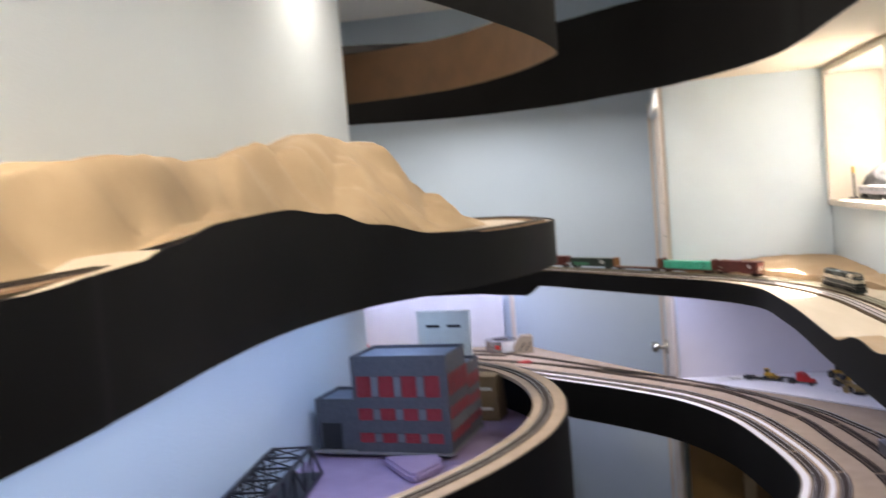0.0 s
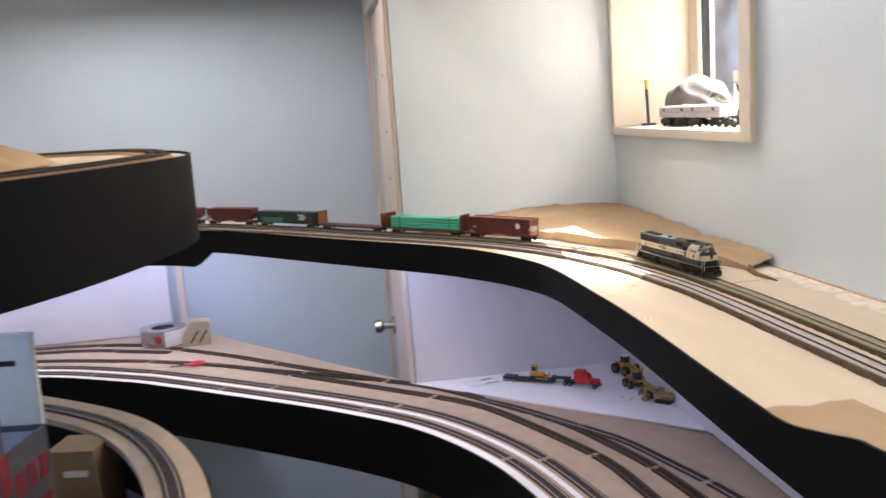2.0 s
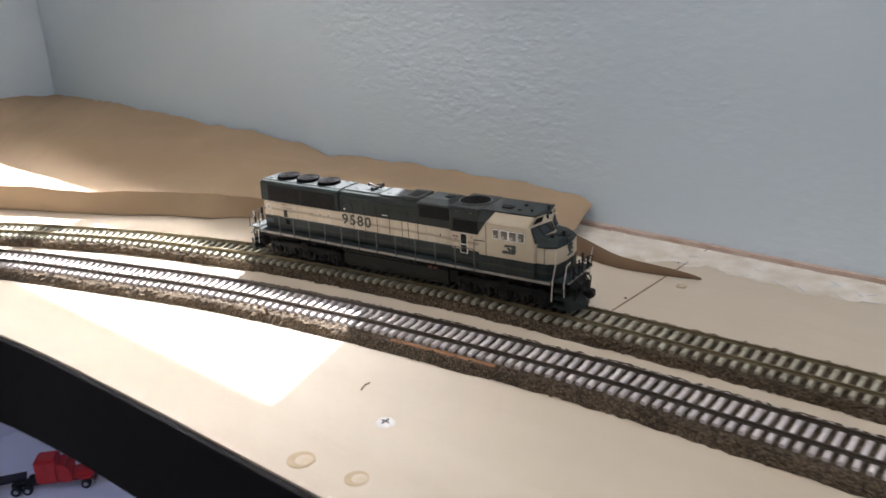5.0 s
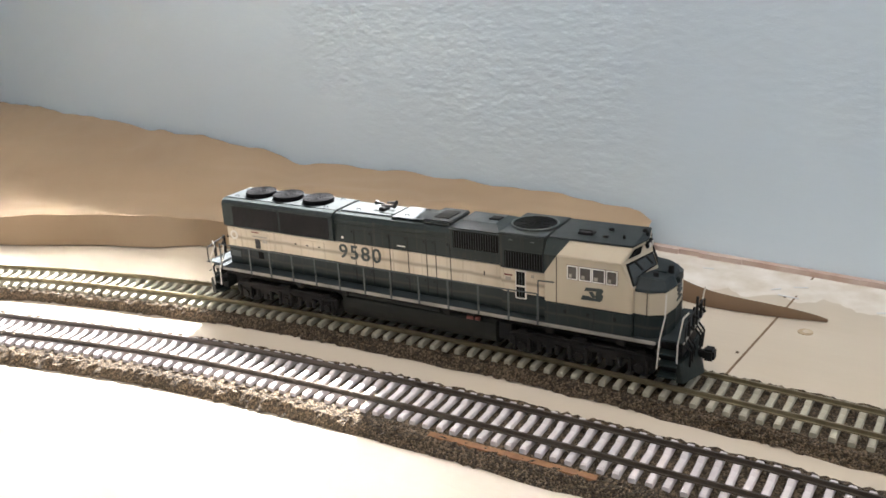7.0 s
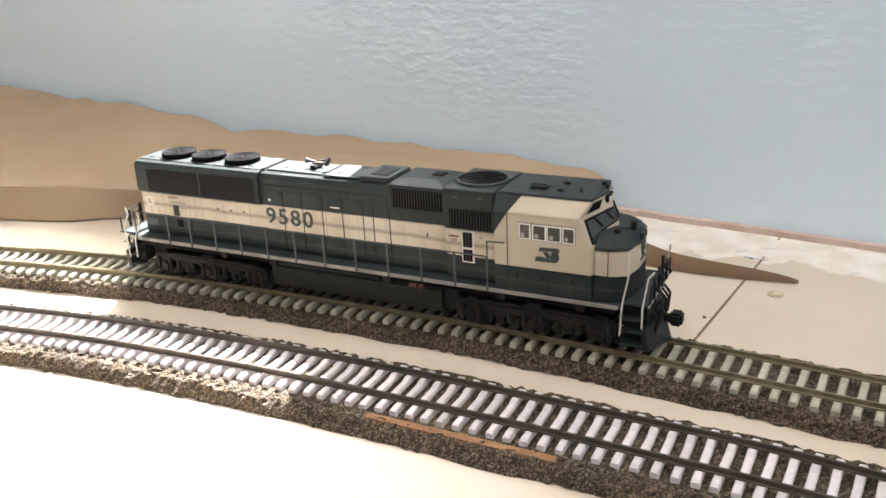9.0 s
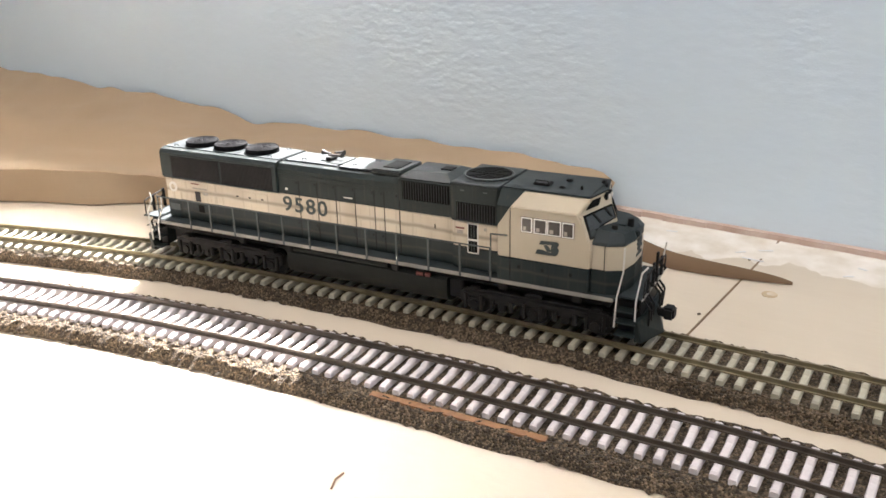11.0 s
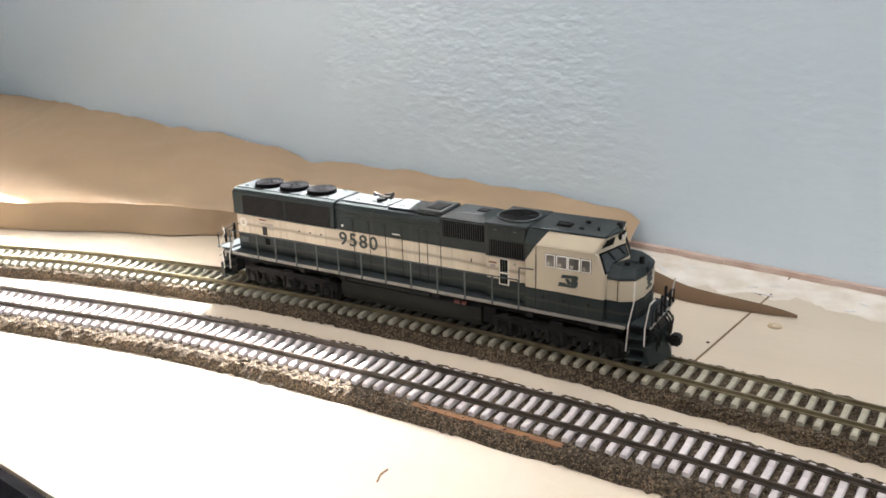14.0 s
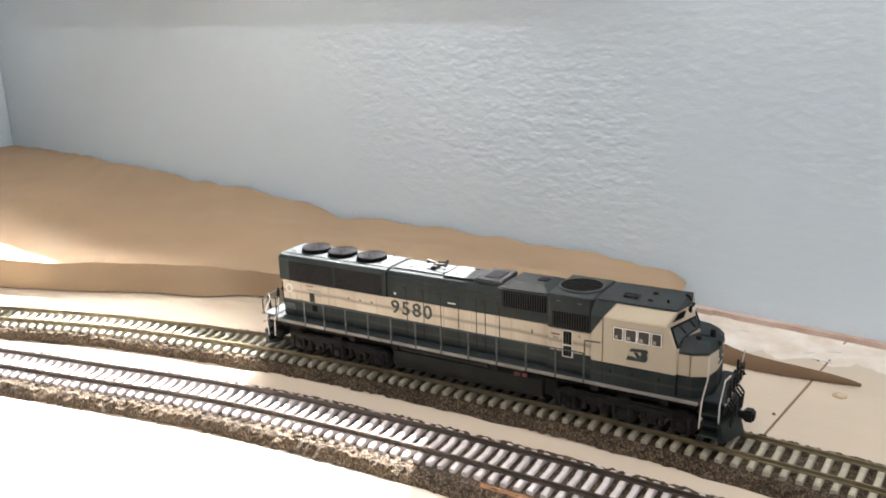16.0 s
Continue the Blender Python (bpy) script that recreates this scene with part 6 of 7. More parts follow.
def bulkhead_flat(label, m, load):
    L = 0.262
    car = thing("bulkhead_flat_car", label, "model freight car", m, "freight cars behind the locomotive")
    part("deck", boxes((-L / 2, L / 2, -0.0165, 0.0165, 0.0125, 0.0150)), M_BRN, car, bevel=0.0003)
    part("side_sill", boxes((-L / 2 + 0.02, L / 2 - 0.02, -0.0160, -0.0135, 0.0085, 0.0124), (-L / 2 + 0.02, L / 2 - 0.02, 0.0135, 0.0160, 0.0085, 0.0124)), M_BRN, car)
    for d in (-1, 1):
        x = d * (L / 2 - 0.004)
        b_ = part("bulkhead", boxes((x - 0.0012, x + 0.0012, -0.0165, 0.0165, 0.0151, 0.0545 if load else 0.0515)), M_OXR if load else M_WOODB, car, "dark red steel bulkhead" if load else "ochre timber bulkhead")
        for y in (-0.015, -0.005, 0.005, 0.015):
            part("post", boxes((x + d * 0.0026 - 0.0014, x + d * 0.0026 + 0.0014, y - 0.001, y + 0.001, 0.0151, 0.0555 if load else 0.052)), M_OXR, b_)
    if load:
        for row, z in enumerate((0.0192, 0.0270, 0.0348, 0.0426)):
            for k in range(4):
                y = -0.0117 + k * 0.0078
                bm = bmesh.new()
                cyl(bm, (-0.116, y, z), (0.116, y, z), 0.0039, n=14)
                cyl(bm, (-0.1162, y, z), (0.1162, y, z), 0.0030, n=14)
                part("pipe", bm, M_PIPE, car, smooth=True)
        for x in (-0.083, 0.088):
            part("strap", boxes((x - 0.0009, x + 0.0009, -0.0165, -0.0157, 0.015, 0.0472), (x - 0.0009, x + 0.0009, 0.0157, 0.0165, 0.015, 0.0472), (x - 0.0009, x + 0.0009, -0.0156, 0.0156, 0.0466, 0.0472)), M_CGR, car, "dark green strap")
    trucks(car, L)
    return car


def green_car(label, m):
    L = 0.262
    car = thing("box_car", label, "model freight car", m, "freight cars behind the locomotive")
    body = part("body", boxes((-L / 2, L / 2, -0.0165, 0.0165, 0.0115, 0.0465)), M_CGR, car, bevel=0.0008)
    for sd in (-1, 1):
        part("door", boxes((-0.105, -0.010, sd * 0.0168 - 0.0004, sd * 0.0168 + 0.0004, 0.014, 0.029)), M_BGR, body, "bright green side panel")
        part("emblem", boxes((0.058, 0.086, sd * 0.0168 - 0.0003, sd * 0.0168 + 0.0003, 0.036, 0.040), (0.064, 0.092, sd * 0.0168 - 0.0003, sd * 0.0168 + 0.0003, 0.030, 0.034), (0.058, 0.086, sd * 0.0168 - 0.0003, sd * 0.0168 + 0.0003, 0.024, 0.028)), M_WHITE, body, "plain white bars")
        for k in range(9):
            x = -L / 2 + 0.004 + k * (L - 0.008) / 8
            part("rib", boxes((x - 0.0008, x + 0.0008, sd * 0.0169 - 0.0007, sd * 0.0169 + 0.0007, 0.013, 0.045)), M_CGR, body)
    trucks(car, L)
    return car


def on_track(line, a, z, gauge_len=0.13):
    """The pose of a car whose middle lies at the distance a along the line."""
    pts = along(line, 0.002)
    def at(d):
        return pts[max(0, min(len(pts) - 1, int(d / 0.002)))][0]
    p, q = at(a - gauge_len / 2), at(a + gauge_len / 2)
    c = (p + q) / 2
    return Matrix.Translation((c.x, c.y, z)) @ Matrix.Rotation(math.atan2(p.y - q.y, p.x - q.x), 4, "Z")


_pts = along(TRACK_B, 0.002)
_a0 = 0.002 * min(range(len(_pts)), key=lambda k: abs(_pts[k][0].y - 0.560)) + 0.115
hopper("oxide red ribbed model hopper car with a round white herald", on_track(TRACK_B, _a0, RAILTOP), M_OXR)
bulkhead_flat("brown model bulkhead flat car loaded with turquoise pipes", on_track(TRACK_B, _a0 + 0.252, RAILTOP), True)
bulkhead_flat("empty brown model bulkhead flat car with ochre ends", on_track(TRACK_B, _a0 + 0.528, RAILTOP), False)
green_car("dark green model box car with bright green panel", on_track(TRACK_B, _a0 + 0.806, RAILTOP))
hopper("dark oxide red model hopper car in the row", on_track(TRACK_B, _a0 + 1.066, RAILTOP), M_OXR, False)
hopper("dark oxide red model hopper car in the row", on_track(TRACK_B, _a0 + 1.304, RAILTOP), M_OXR, True)


M_SLATE = mat("dark_slate_car_paint", (0.055, 0.060, 0.080), (0.04, 0.044, 0.06), 0.4, scale=60)
M_FOIL = mat("crumpled_silver_cover", (0.50, 0.53, 0.60), (0.30, 0.33, 0.40), 0.28, 0.85, scale=45, bump=0.3, bscale=120)


def gondola(m):
    L = 0.166
    car = thing("gondola_car", "dark slate model gondola car with a crumpled silver cover", "model freight car", m, "slate gondola cars")
    for sd in (-1, 1):
        part("side", boxes((-L / 2, L / 2, sd * 0.0172 - 0.0008, sd * 0.0172 + 0.0008, 0.011, 0.040)), M_SLATE, car, bevel=0.0003)
        part("end", boxes((sd * L / 2 - 0.0008, sd * L / 2 + 0.0008, -0.0163, 0.0163, 0.011, 0.040)), M_SLATE, car, bevel=0.0003)
        part("sill_rail", boxes((-L / 2, L / 2, sd * 0.0183 - 0.0004, sd * 0.0183 + 0.0004, 0.0105, 0.0125)), M_SLATE, car)
    bm = bmesh.new()
    rows = []
    for i in range(29):
        x = (i / 28 - 0.5) * (L + 0.001)
        row = []
        for j in range(11):
            v = j / 10 * 2 - 1
            up = 0.0405 + 0.0042 * (1 - abs(v) ** 2.5) * min(1, (1 - abs(i / 14 - 1)) * 6) + 0.0016 * noise.noise((x * 40, v * 2.2, m.translation.y * 50)) * (1 - v * v)
            row.append(bm.verts.new((x, v * 0.0181, up)))
        rows.append(row)
    for r0, r1 in zip(rows[:-1], rows[1:]):
        for k in range(10):
            bm.faces.new((r0[k], r1[k], r1[k + 1], r0[k + 1]))
    bmesh.ops.solidify(bm, geom=bm.faces[:], thickness=0.0005)
    part("cover", bm, M_FOIL, car, "crumpled silver cover", smooth=True)
    trucks(car, L)
    return car


_g = spline(LOW4, 0.03)
_gp = along(_g, 0.002)
for _k in range(4):
    _ga = 0.002 * min(range(len(_gp)), key=lambda k: abs(_gp[k][0].y + 0.153 + 0.202 * _k))
    gondola(on_track(_g, _ga, ZL + 0.0053))

# ---------------- brick-works building and its neighbours on the loop ----------------
M_BRK = mat("slate_grey_plastic_brick", (0.085, 0.090, 0.105), (0.065, 0.070, 0.082), 0.6, scale=80, bump=0.2, bscale=300)
M_ROOF = mat("blue_grey_roof", (0.15, 0.18, 0.23), (0.12, 0.145, 0.19), 0.55, scale=30)
M_WRED = mat("red_window_frames", (0.30, 0.025, 0.035), (0.24, 0.02, 0.028), 0.5, scale=80)
M_PALE = mat("pale_grey_green_plastic", (0.64, 0.67, 0.62), (0.59, 0.62, 0.575), 0.55, scale=30)
M_CARD = mat("tan_card", (0.27, 0.20, 0.115), (0.22, 0.16, 0.09), 0.75, scale=30, bump=0.1)
M_PIER = mat("mid_grey_pier", (0.16, 0.17, 0.19), None, 0.6)
bld = thing("factory_building", "slate grey model factory with red windows and a flat blue-grey roof", "model building", pose(-1.637, -0.275, FZ + 0.022, 0, 0, -8.5))
BW, BD, BH = 0.288, 0.172, 0.274
part("base_plate", boxes((-0.134, BW + 0.004, -0.006, BD + 0.125, -0.006, -0.0003)), mat("pale_base_plate", (0.26, 0.25, 0.25), None, 0.6), bld, "pale grey base plate")
part("plinth", boxes((-0.09, BW - 0.02, 0.03, BD + 0.11, -0.022, -0.0063)), M_BRK, bld)


def block(name, x0, x1, y0, y1, h, parent=bld):
    w = part(name, boxes((x0, x1, y0, y1, 0, h - 0.012)), M_BRK, parent, bevel=0.0008)
    part("parapet", boxes((x0, x1, y0, y0 + 0.004, h - 0.0119, h), (x0, x1, y1 - 0.004, y1, h - 0.0119, h), (x0, x0 + 0.004, y0 + 0.0041, y1 - 0.0041, h - 0.0119, h), (x1 - 0.004, x1, y0 + 0.0041, y1 - 0.0041, h - 0.0119, h)), M_BRK, w, bevel=0.0005)
    part("flat_roof", boxes((x0 + 0.0045, x1 - 0.0045, y0 + 0.0045, y1 - 0.0045, h - 0.0118, h - 0.009)), M_ROOF, w, "blue-grey flat roof")
    return w


def red_window(parent, x0, x1, z0, z1, face, y):
    """A window on a front (face 'f', at y) or on the right side (face 's', at x = y)."""
    bm = bmesh.new()
    n = max(3, int((z1 - z0) / 0.007))
    xs, zs = [], []
    for k in range(3):
        c = x0 + (x1 - x0) * k / 2
        xs += [c - 0.001, c + 0.001]
    for k in range(n + 1):
        c = z0 + (z1 - z0) * k / n
        zs += [c - 0.0007, c + 0.0007]
    seen = {}

    def corner(i_, k_, out):
        if (i_, k_, out) not in seen:
            a, dep = xs[i_], (0.0015 if out else -0.0005)
            seen[i_, k_, out] = bm.verts.new((a, y - dep, zs[k_]) if face == "f" else (y + dep, a, zs[k_]))
        return seen[i_, k_, out]

    def bar(i_, k_):
        return 0 <= i_ < len(xs) - 1 and 0 <= k_ < len(zs) - 1 and (i_ % 2 == 0 or k_ % 2 == 0)
    for i_ in range(len(xs) - 1):
        for k_ in range(len(zs) - 1):
            if not bar(i_, k_):
                continue
            q = [(i_, k_), (i_ + 1, k_), (i_ + 1, k_ + 1), (i_, k_ + 1)]
            bm.faces.new([corner(*p, True) for p in q])
            for (a, b), (di, dk) in zip(zip(q, q[1:] + q[:1]), ((0, -1), (1, 0), (0, 1), (-1, 0))):
                if not bar(i_ + di, k_ + dk):
                    bm.faces.new((corner(*a, True), corner(*b, True), corner(*b, False), corner(*a, False)))
    w = part("window", bm, M_WRED, parent, "red framed window")
    part("pane", boxes((x0, x1, y - 0.0004, y + 0.0006, z0, z1) if face == "f" else (y - 0.0006, y + 0.0004, x0, x1, z0, z1)), M_WRED, w)


main_b = block("main_block", 0, BW, 0, BD, BH)
for z0, z1 in ((0.158, 0.216), (0.092, 0.124), (0.028, 0.054)):
    for k in range(4):
        x0 = 0.016 + k * 0.069
        red_window(main_b, x0, x0 + 0.042, z0, z1, "f", 0.0)
    for k in range(5):
        red_window(main_b, 0.016 + k * 0.034, 0.036 + k * 0.034, z0, z1, "s", BW)
    for k in range(3):
        part("pier", boxes((0.062 + k * 0.069, 0.081 + k * 0.069, -0.0012, 0.0004, z0 + 0.002, z1 - 0.002)), M_PIER, main_b, "mid grey pier")
wing = block("low_wing", -0.130, -0.001, 0.015, BD, 0.148)
part("doorway", boxes((-0.112, -0.050, 0.012, 0.0152, 0.004, 0.078)), M_BLACK, wing, "dark open doorway")
wing2 = block("rear_wing", 0.12, BW, BD + 0.001, BD + 0.125, 0.214)
for z0, z1 in ((0.140, 0.176), (0.088, 0.114), (0.034, 0.056)):
    for k in range(3):
        red_window(wing2, BD + 0.018 + k * 0.036, BD + 0.038 + k * 0.036, z0, z1, "s", BW)
slab = thing("concrete_tower", "pale grey-green model tower wall with two slots behind the factory", "model building", pose(-1.515, 0.085, FZ, 0, 0, -12))
part("wall", boxes((0, 0.18, 0, 0.012, 0, 0.360)), M_PALE, slab, bevel=0.001)
part("coping", boxes((-0.002, 0.182, -0.002, 0.014, 0.3602, 0.365)), M_PALE, slab, bevel=0.001)
for _x in (0.032, 0.105):
    part("slot", boxes((_x, _x + 0.045, -0.001, 0.001, 0.312, 0.321)), M_BLACK, slab, "narrow slot window")
card = thing("card_building", "small tan card building shell with white slots", "model building", pose(-1.366, 0.102, FZ, 0, 0, -11))
_b = bmesh.new()
vs = [_b.verts.new(v) for v in ((0, 0, 0), (0.098, 0, 0), (0.098, 0.09, 0), (0, 0.09, 0), (0.004, 0.004, 0.142), (0.088, 0.004, 0.142), (0.088, 0.086, 0.142), (0.004, 0.086, 0.142))]
for f in ((0, 1, 5, 4), (1, 2, 6, 5), (2, 3, 7, 6), (3, 0, 4, 7), (4, 5, 6, 7), (3, 2, 1, 0)):
    _b.faces.new([vs[i] for i in f])
part("shell", _b, M_CARD, card, bevel=0.001)
for _z in (0.034, 0.098):
    part("slot", boxes((0.034, 0.076, -0.001, 0.006, _z, _z + 0.010)), M_WHITE, card, "white paper slot")
# truss bridge lying beside the factory
M_BRG = mat("black_bridge_plastic", (0.010, 0.010, 0.012), None, 0.45, scale=80)
bridge = thing("truss_bridge", "black plastic model truss bridge standing on the foam", "model bridge", pose(-1.712, -0.84, FZ, 0, 0, 95) @ Matrix.Diagonal((1.4, 1.4, 1.4, 1)))
for sd in (-1, 1):
    y = sd * 0.036
    t_ = part("chord", boxes((-0.30, 0.30, y - 0.003, y + 0.003, 0.004, 0.011), (-0.24, 0.24, y - 0.003, y + 0.003, 0.072, 0.078)), M_BRG, bridge)
    members = [((-0.24, 0.074), (-0.30, 0.008), 0.0028), ((0.24, 0.074), (0.30, 0.008), 0.0028)]
    for k in range(9):
        x = -0.24 + k * 0.06
        members.append(((x, 0.010), (x, 0.074), 0.0022))
        if k < 8:
            members.append(((x, 0.010 if k % 2 else 0.074), (x + 0.06, 0.074 if k % 2 else 0.010), 0.0020))
    for (xa, za), (xb, zb), r in members:
        _b = bmesh.new()
        cyl(_b, (xa, y, za), (xb, y, zb), r, n=6)
        part("strut", _b, M_BRG, t_)
for k in range(9):
    x = -0.24 + k * 0.06
    for (xa, ya), (xb, yb), r in (((x, -0.036), (x, 0.036), 0.002), ((x, -0.036), (x + 0.06, 0.036), 0.0015), ((x, 0.036), (x + 0.06, -0.036), 0.0015))[:3 if k < 8 else 1]:
        _b = bmesh.new()
        cyl(_b, (xa, ya, 0.075), (xb, yb, 0.075), r, n=6)
        part("brace", _b, M_BRG, bridge)
part("floor", boxes((-0.30, 0.30, -0.030, 0.030, 0.004, 0.008)), M_BRG, bridge)
_b = bmesh.new()
prism(_b, [(-1.55, -0.335), (-1.44, -0.490), (-1.415, -0.497), (-1.365, -0.405), (-1.385, -0.325)], 0.0, 0.026)
thing("foam_offcut", "rounded lilac foam offcut lying before the factory", "foam", pose(0, 0, FZ), bm=_b, material=M_FOAM, bevel=0.008)

# ---------------- lower level: post, tape, clamp and vehicles ----------------
thing("support_post", "pale primed pine post between the lower and the main level", "post", bm=boxes((-1.412, -1.390, 1.80, 1.822, ZL, -0.020)), material=M_JAMB, bevel=0.001)
M_TAPE = mat("shiny_silver_tape", (0.50, 0.49, 0.52), (0.42, 0.41, 0.44), 0.22, 0.9, scale=40)
tape = thing("tape_roll", "silver tape roll with a white label, lying flat", "tape roll", pose(-1.468, 1.745, ZL))
_b = bmesh.new()
for r0_, r1_ in ((0.080, 0.080), (0.040, 0.040)):
    cyl(_b, (0, 0, 0.001), (0, 0, 0.060), r0_, r1_, n=48, caps=False)
_top = [[_b.verts.new((r * math.cos(2 * math.pi * k / 48), r * math.sin(2 * math.pi * k / 48), z)) for r, z in ((0.080, 0.060), (0.078, 0.0612), (0.042, 0.0612), (0.040, 0.060))] for k in range(48)]
for k in range(48):
    for j in range(3):
        _b.faces.new((_top[k][j], _top[(k + 1) % 48][j], _top[(k + 1) % 48][j + 1], _top[k][j + 1]))
bmesh.ops.remove_doubles(_b, verts=_b.verts[:], dist=0.0001)
part("roll", _b, M_TAPE, tape, smooth=True)
_b = bmesh.new()
_ring = [[_b.verts.new((r * math.cos(a), r * math.sin(a), z)) for r, z in ((0.0802, 0.004), (0.0808, 0.004), (0.0808, 0.058), (0.0802, 0.058))] for a in [-1.35 + 0.1 * k for k in range(18)]]
for r0, r1 in zip(_ring[:-1], _ring[1:]):
    for k in range(4):
        _b.faces.new((r0[k], r0[(k + 1) % 4], r1[(k + 1) % 4], r1[k]))
part("label", _b, M_WHITE, tape, "white paper label")
part("print", boxes((-0.016, 0.006, -0.0814, -0.0800, 0.022, 0.042)), M_RED, tape, "plain red bar")
ramp = thing("ramp_block", "small tan wooden ramp block with dark grooves", "block", pose(-1.335, 1.70, ZL, 0, 0, 8))
_b = bmesh.new()
extrude_xz(_b, [(-0.062, 0), (0.032, 0), (0.036, 0.082), (-0.026, 0.086), (-0.062, 0.03)], -0.035, 0.035)
part("body", _b, mat("weathered_tan_timber", (0.42, 0.35, 0.25), (0.35, 0.29, 0.205), 0.7, scale=25, stretch=(1, 1, 4)), ramp, bevel=0.002)
for _x in (-0.034, -0.004):
    _b = bmesh.new()
    box(_b, -0.003, 0.003, -0.0352, -0.020, 0.0, 0.05, Matrix.Translation((_x, -0.0005, 0.012)) @ Matrix.Rotation(0.6, 4, "Y"))
    part("groove", _b, M_BLACK, ramp, "dark slanted groove")
scissors = thing("scissors", "small scissors with red loops and dark blades, lying across the tracks", "scissors", pose(-1.337, 1.39, ZL + 0.0062, 0, 0, 6))
for _sg in (-1, 1):
    _b = bmesh.new()
    _ring = [(0.030 + 0.020 * math.cos(2 * math.pi * k / 20), _sg * 0.011 + 0.009 * math.sin(2 * math.pi * k / 20), 0.004) for k in range(21)]
    tube(_b, _ring, 0.0036, 8)
    box(_b, -0.010, 0.014, _sg * 0.004 - 0.004, _sg * 0.004 + 0.004, 0.0015, 0.0065)
    part("handle", _b, M_RED, scissors, "red plastic loop", smooth=True)
    _b = bmesh.new()
    prism(_b, [(-0.010, _sg * 0.001), (-0.010, _sg * 0.007), (-0.052, _sg * 0.0012), (-0.052, 0.0)], 0.0020 + 0.0008 * _sg, 0.0034 + 0.0008 * _sg)
    part("blade", _b, M_BLACK, scissors, "dark pointed blade")
clamp = thing("spring_clamp", "spring clamp with one red and one black handle", "clamp", pose(-2.24, 1.80, ZL, 0, 0, 20))
_b = bmesh.new()
tube(_b, [(-0.02, 0, 0.0), (-0.035, 0, 0.05), (-0.03, 0, 0.09), (0.0, 0, 0.105)], 0.013, 10)
part("handle", _b, M_BLACK, clamp, "black handle", smooth=True)
_b = bmesh.new()
tube(_b, [(0.0, 0, 0.105), (0.03, 0, 0.085), (0.045, 0, 0.04), (0.06, 0, 0.0)], 0.013, 10)
part("handle", _b, M_RED, clamp, "red handle", smooth=True)
structure("stud", boxes((-0.42, -0.38, YB - 0.04, YB - 0.002, FLOOR, ZL - 0.02)), M_PINE, "pine stud under the lower level", "stud")


M_YELT = mat("faded_tan_yellow_paint", (0.37, 0.26, 0.085), (0.27, 0.19, 0.065), 0.55, scale=90)
M_HUB = mat("dull_tan_hub", (0.16, 0.13, 0.075), None, 0.6, scale=90)


def wheels(parent, xs, ys, r, w=0.006, material=M_RUB, hub=None):
    for x in xs:
        for y in ys:
            bm = bmesh.new()
            cyl(bm, (x, y - w / 2, r), (x, y + w / 2, r), r, n=16)
            wh = part("wheel", bm, material, parent, smooth=True)
            bm = bmesh.new()
            cyl(bm, (x, y - w / 2 - 0.0006, r), (x, y + w / 2 + 0.0006, r), r * 0.5, n=12)
            part("rim", bm, hub or M_STEEL, wh, smooth=True)


ZV = ZL + 0.0052
tractor = thing("semi_tractor", "red model semi tractor with a tall sleeper cab", "model truck", pose(-0.212, 0.778, ZV, 0, 0, -40))
part("frame", boxes((-0.055, 0.045, -0.006, 0.006, 0.008, 0.012)), M_BLACK, tractor)
part("sleeper", boxes((-0.022, 0.006, -0.014, 0.014, 0.011, 0.045)), M_RED, tractor, bevel=0.003)
_b = bmesh.new()
extrude_xz(_b, [(0.0062, 0.011), (0.0062, 0.038), (0.014, 0.036), (0.021, 0.026), (0.022, 0.011)], -0.0135, 0.0135)
part("cab", _b, M_RED, tractor, bevel=0.001)
part("windscreen", boxes((0.0150, 0.0165, -0.011, 0.011, 0.027, 0.034)), M_CABG, tractor)
part("hood", boxes((0.0222, 0.046, -0.0085, 0.0085, 0.010, 0.024)), M_RED, tractor, bevel=0.002)
part("fender", boxes((0.030, 0.044, -0.0135, -0.0087, 0.012, 0.016), (0.030, 0.044, 0.0087, 0.0135, 0.012, 0.016)), M_RED, tractor, bevel=0.001)
part("bumper", boxes((0.0462, 0.049, -0.0135, 0.0135, 0.005, 0.010)), M_STEEL, tractor)
wheels(tractor, (0.037,), (-0.012, 0.012), 0.0062)
wheels(tractor, (-0.034, -0.048), (-0.0115, 0.0115), 0.0062, 0.007)
trailer = thing("lowboy_trailer", "black model lowboy trailer carrying a yellow bulldozer", "model trailer", pose(-0.328, 0.862, ZV, 0, 0, -31))
part("gooseneck", boxes((0.062, 0.105, -0.008, 0.008, 0.014, 0.018), (0.052, 0.062, -0.013, 0.013, 0.005, 0.018)), M_BLACK, trailer)
part("bed", boxes((-0.048, 0.0518, -0.0145, 0.0145, 0.005, 0.0085)), M_BLACK, trailer)
part("tail", boxes((-0.085, -0.0482, -0.0145, 0.0145, 0.010, 0.0135)), M_BLACK, trailer)
wheels(trailer, (-0.056, -0.068, -0.080), (-0.0115, 0.0115), 0.0055, 0.006)


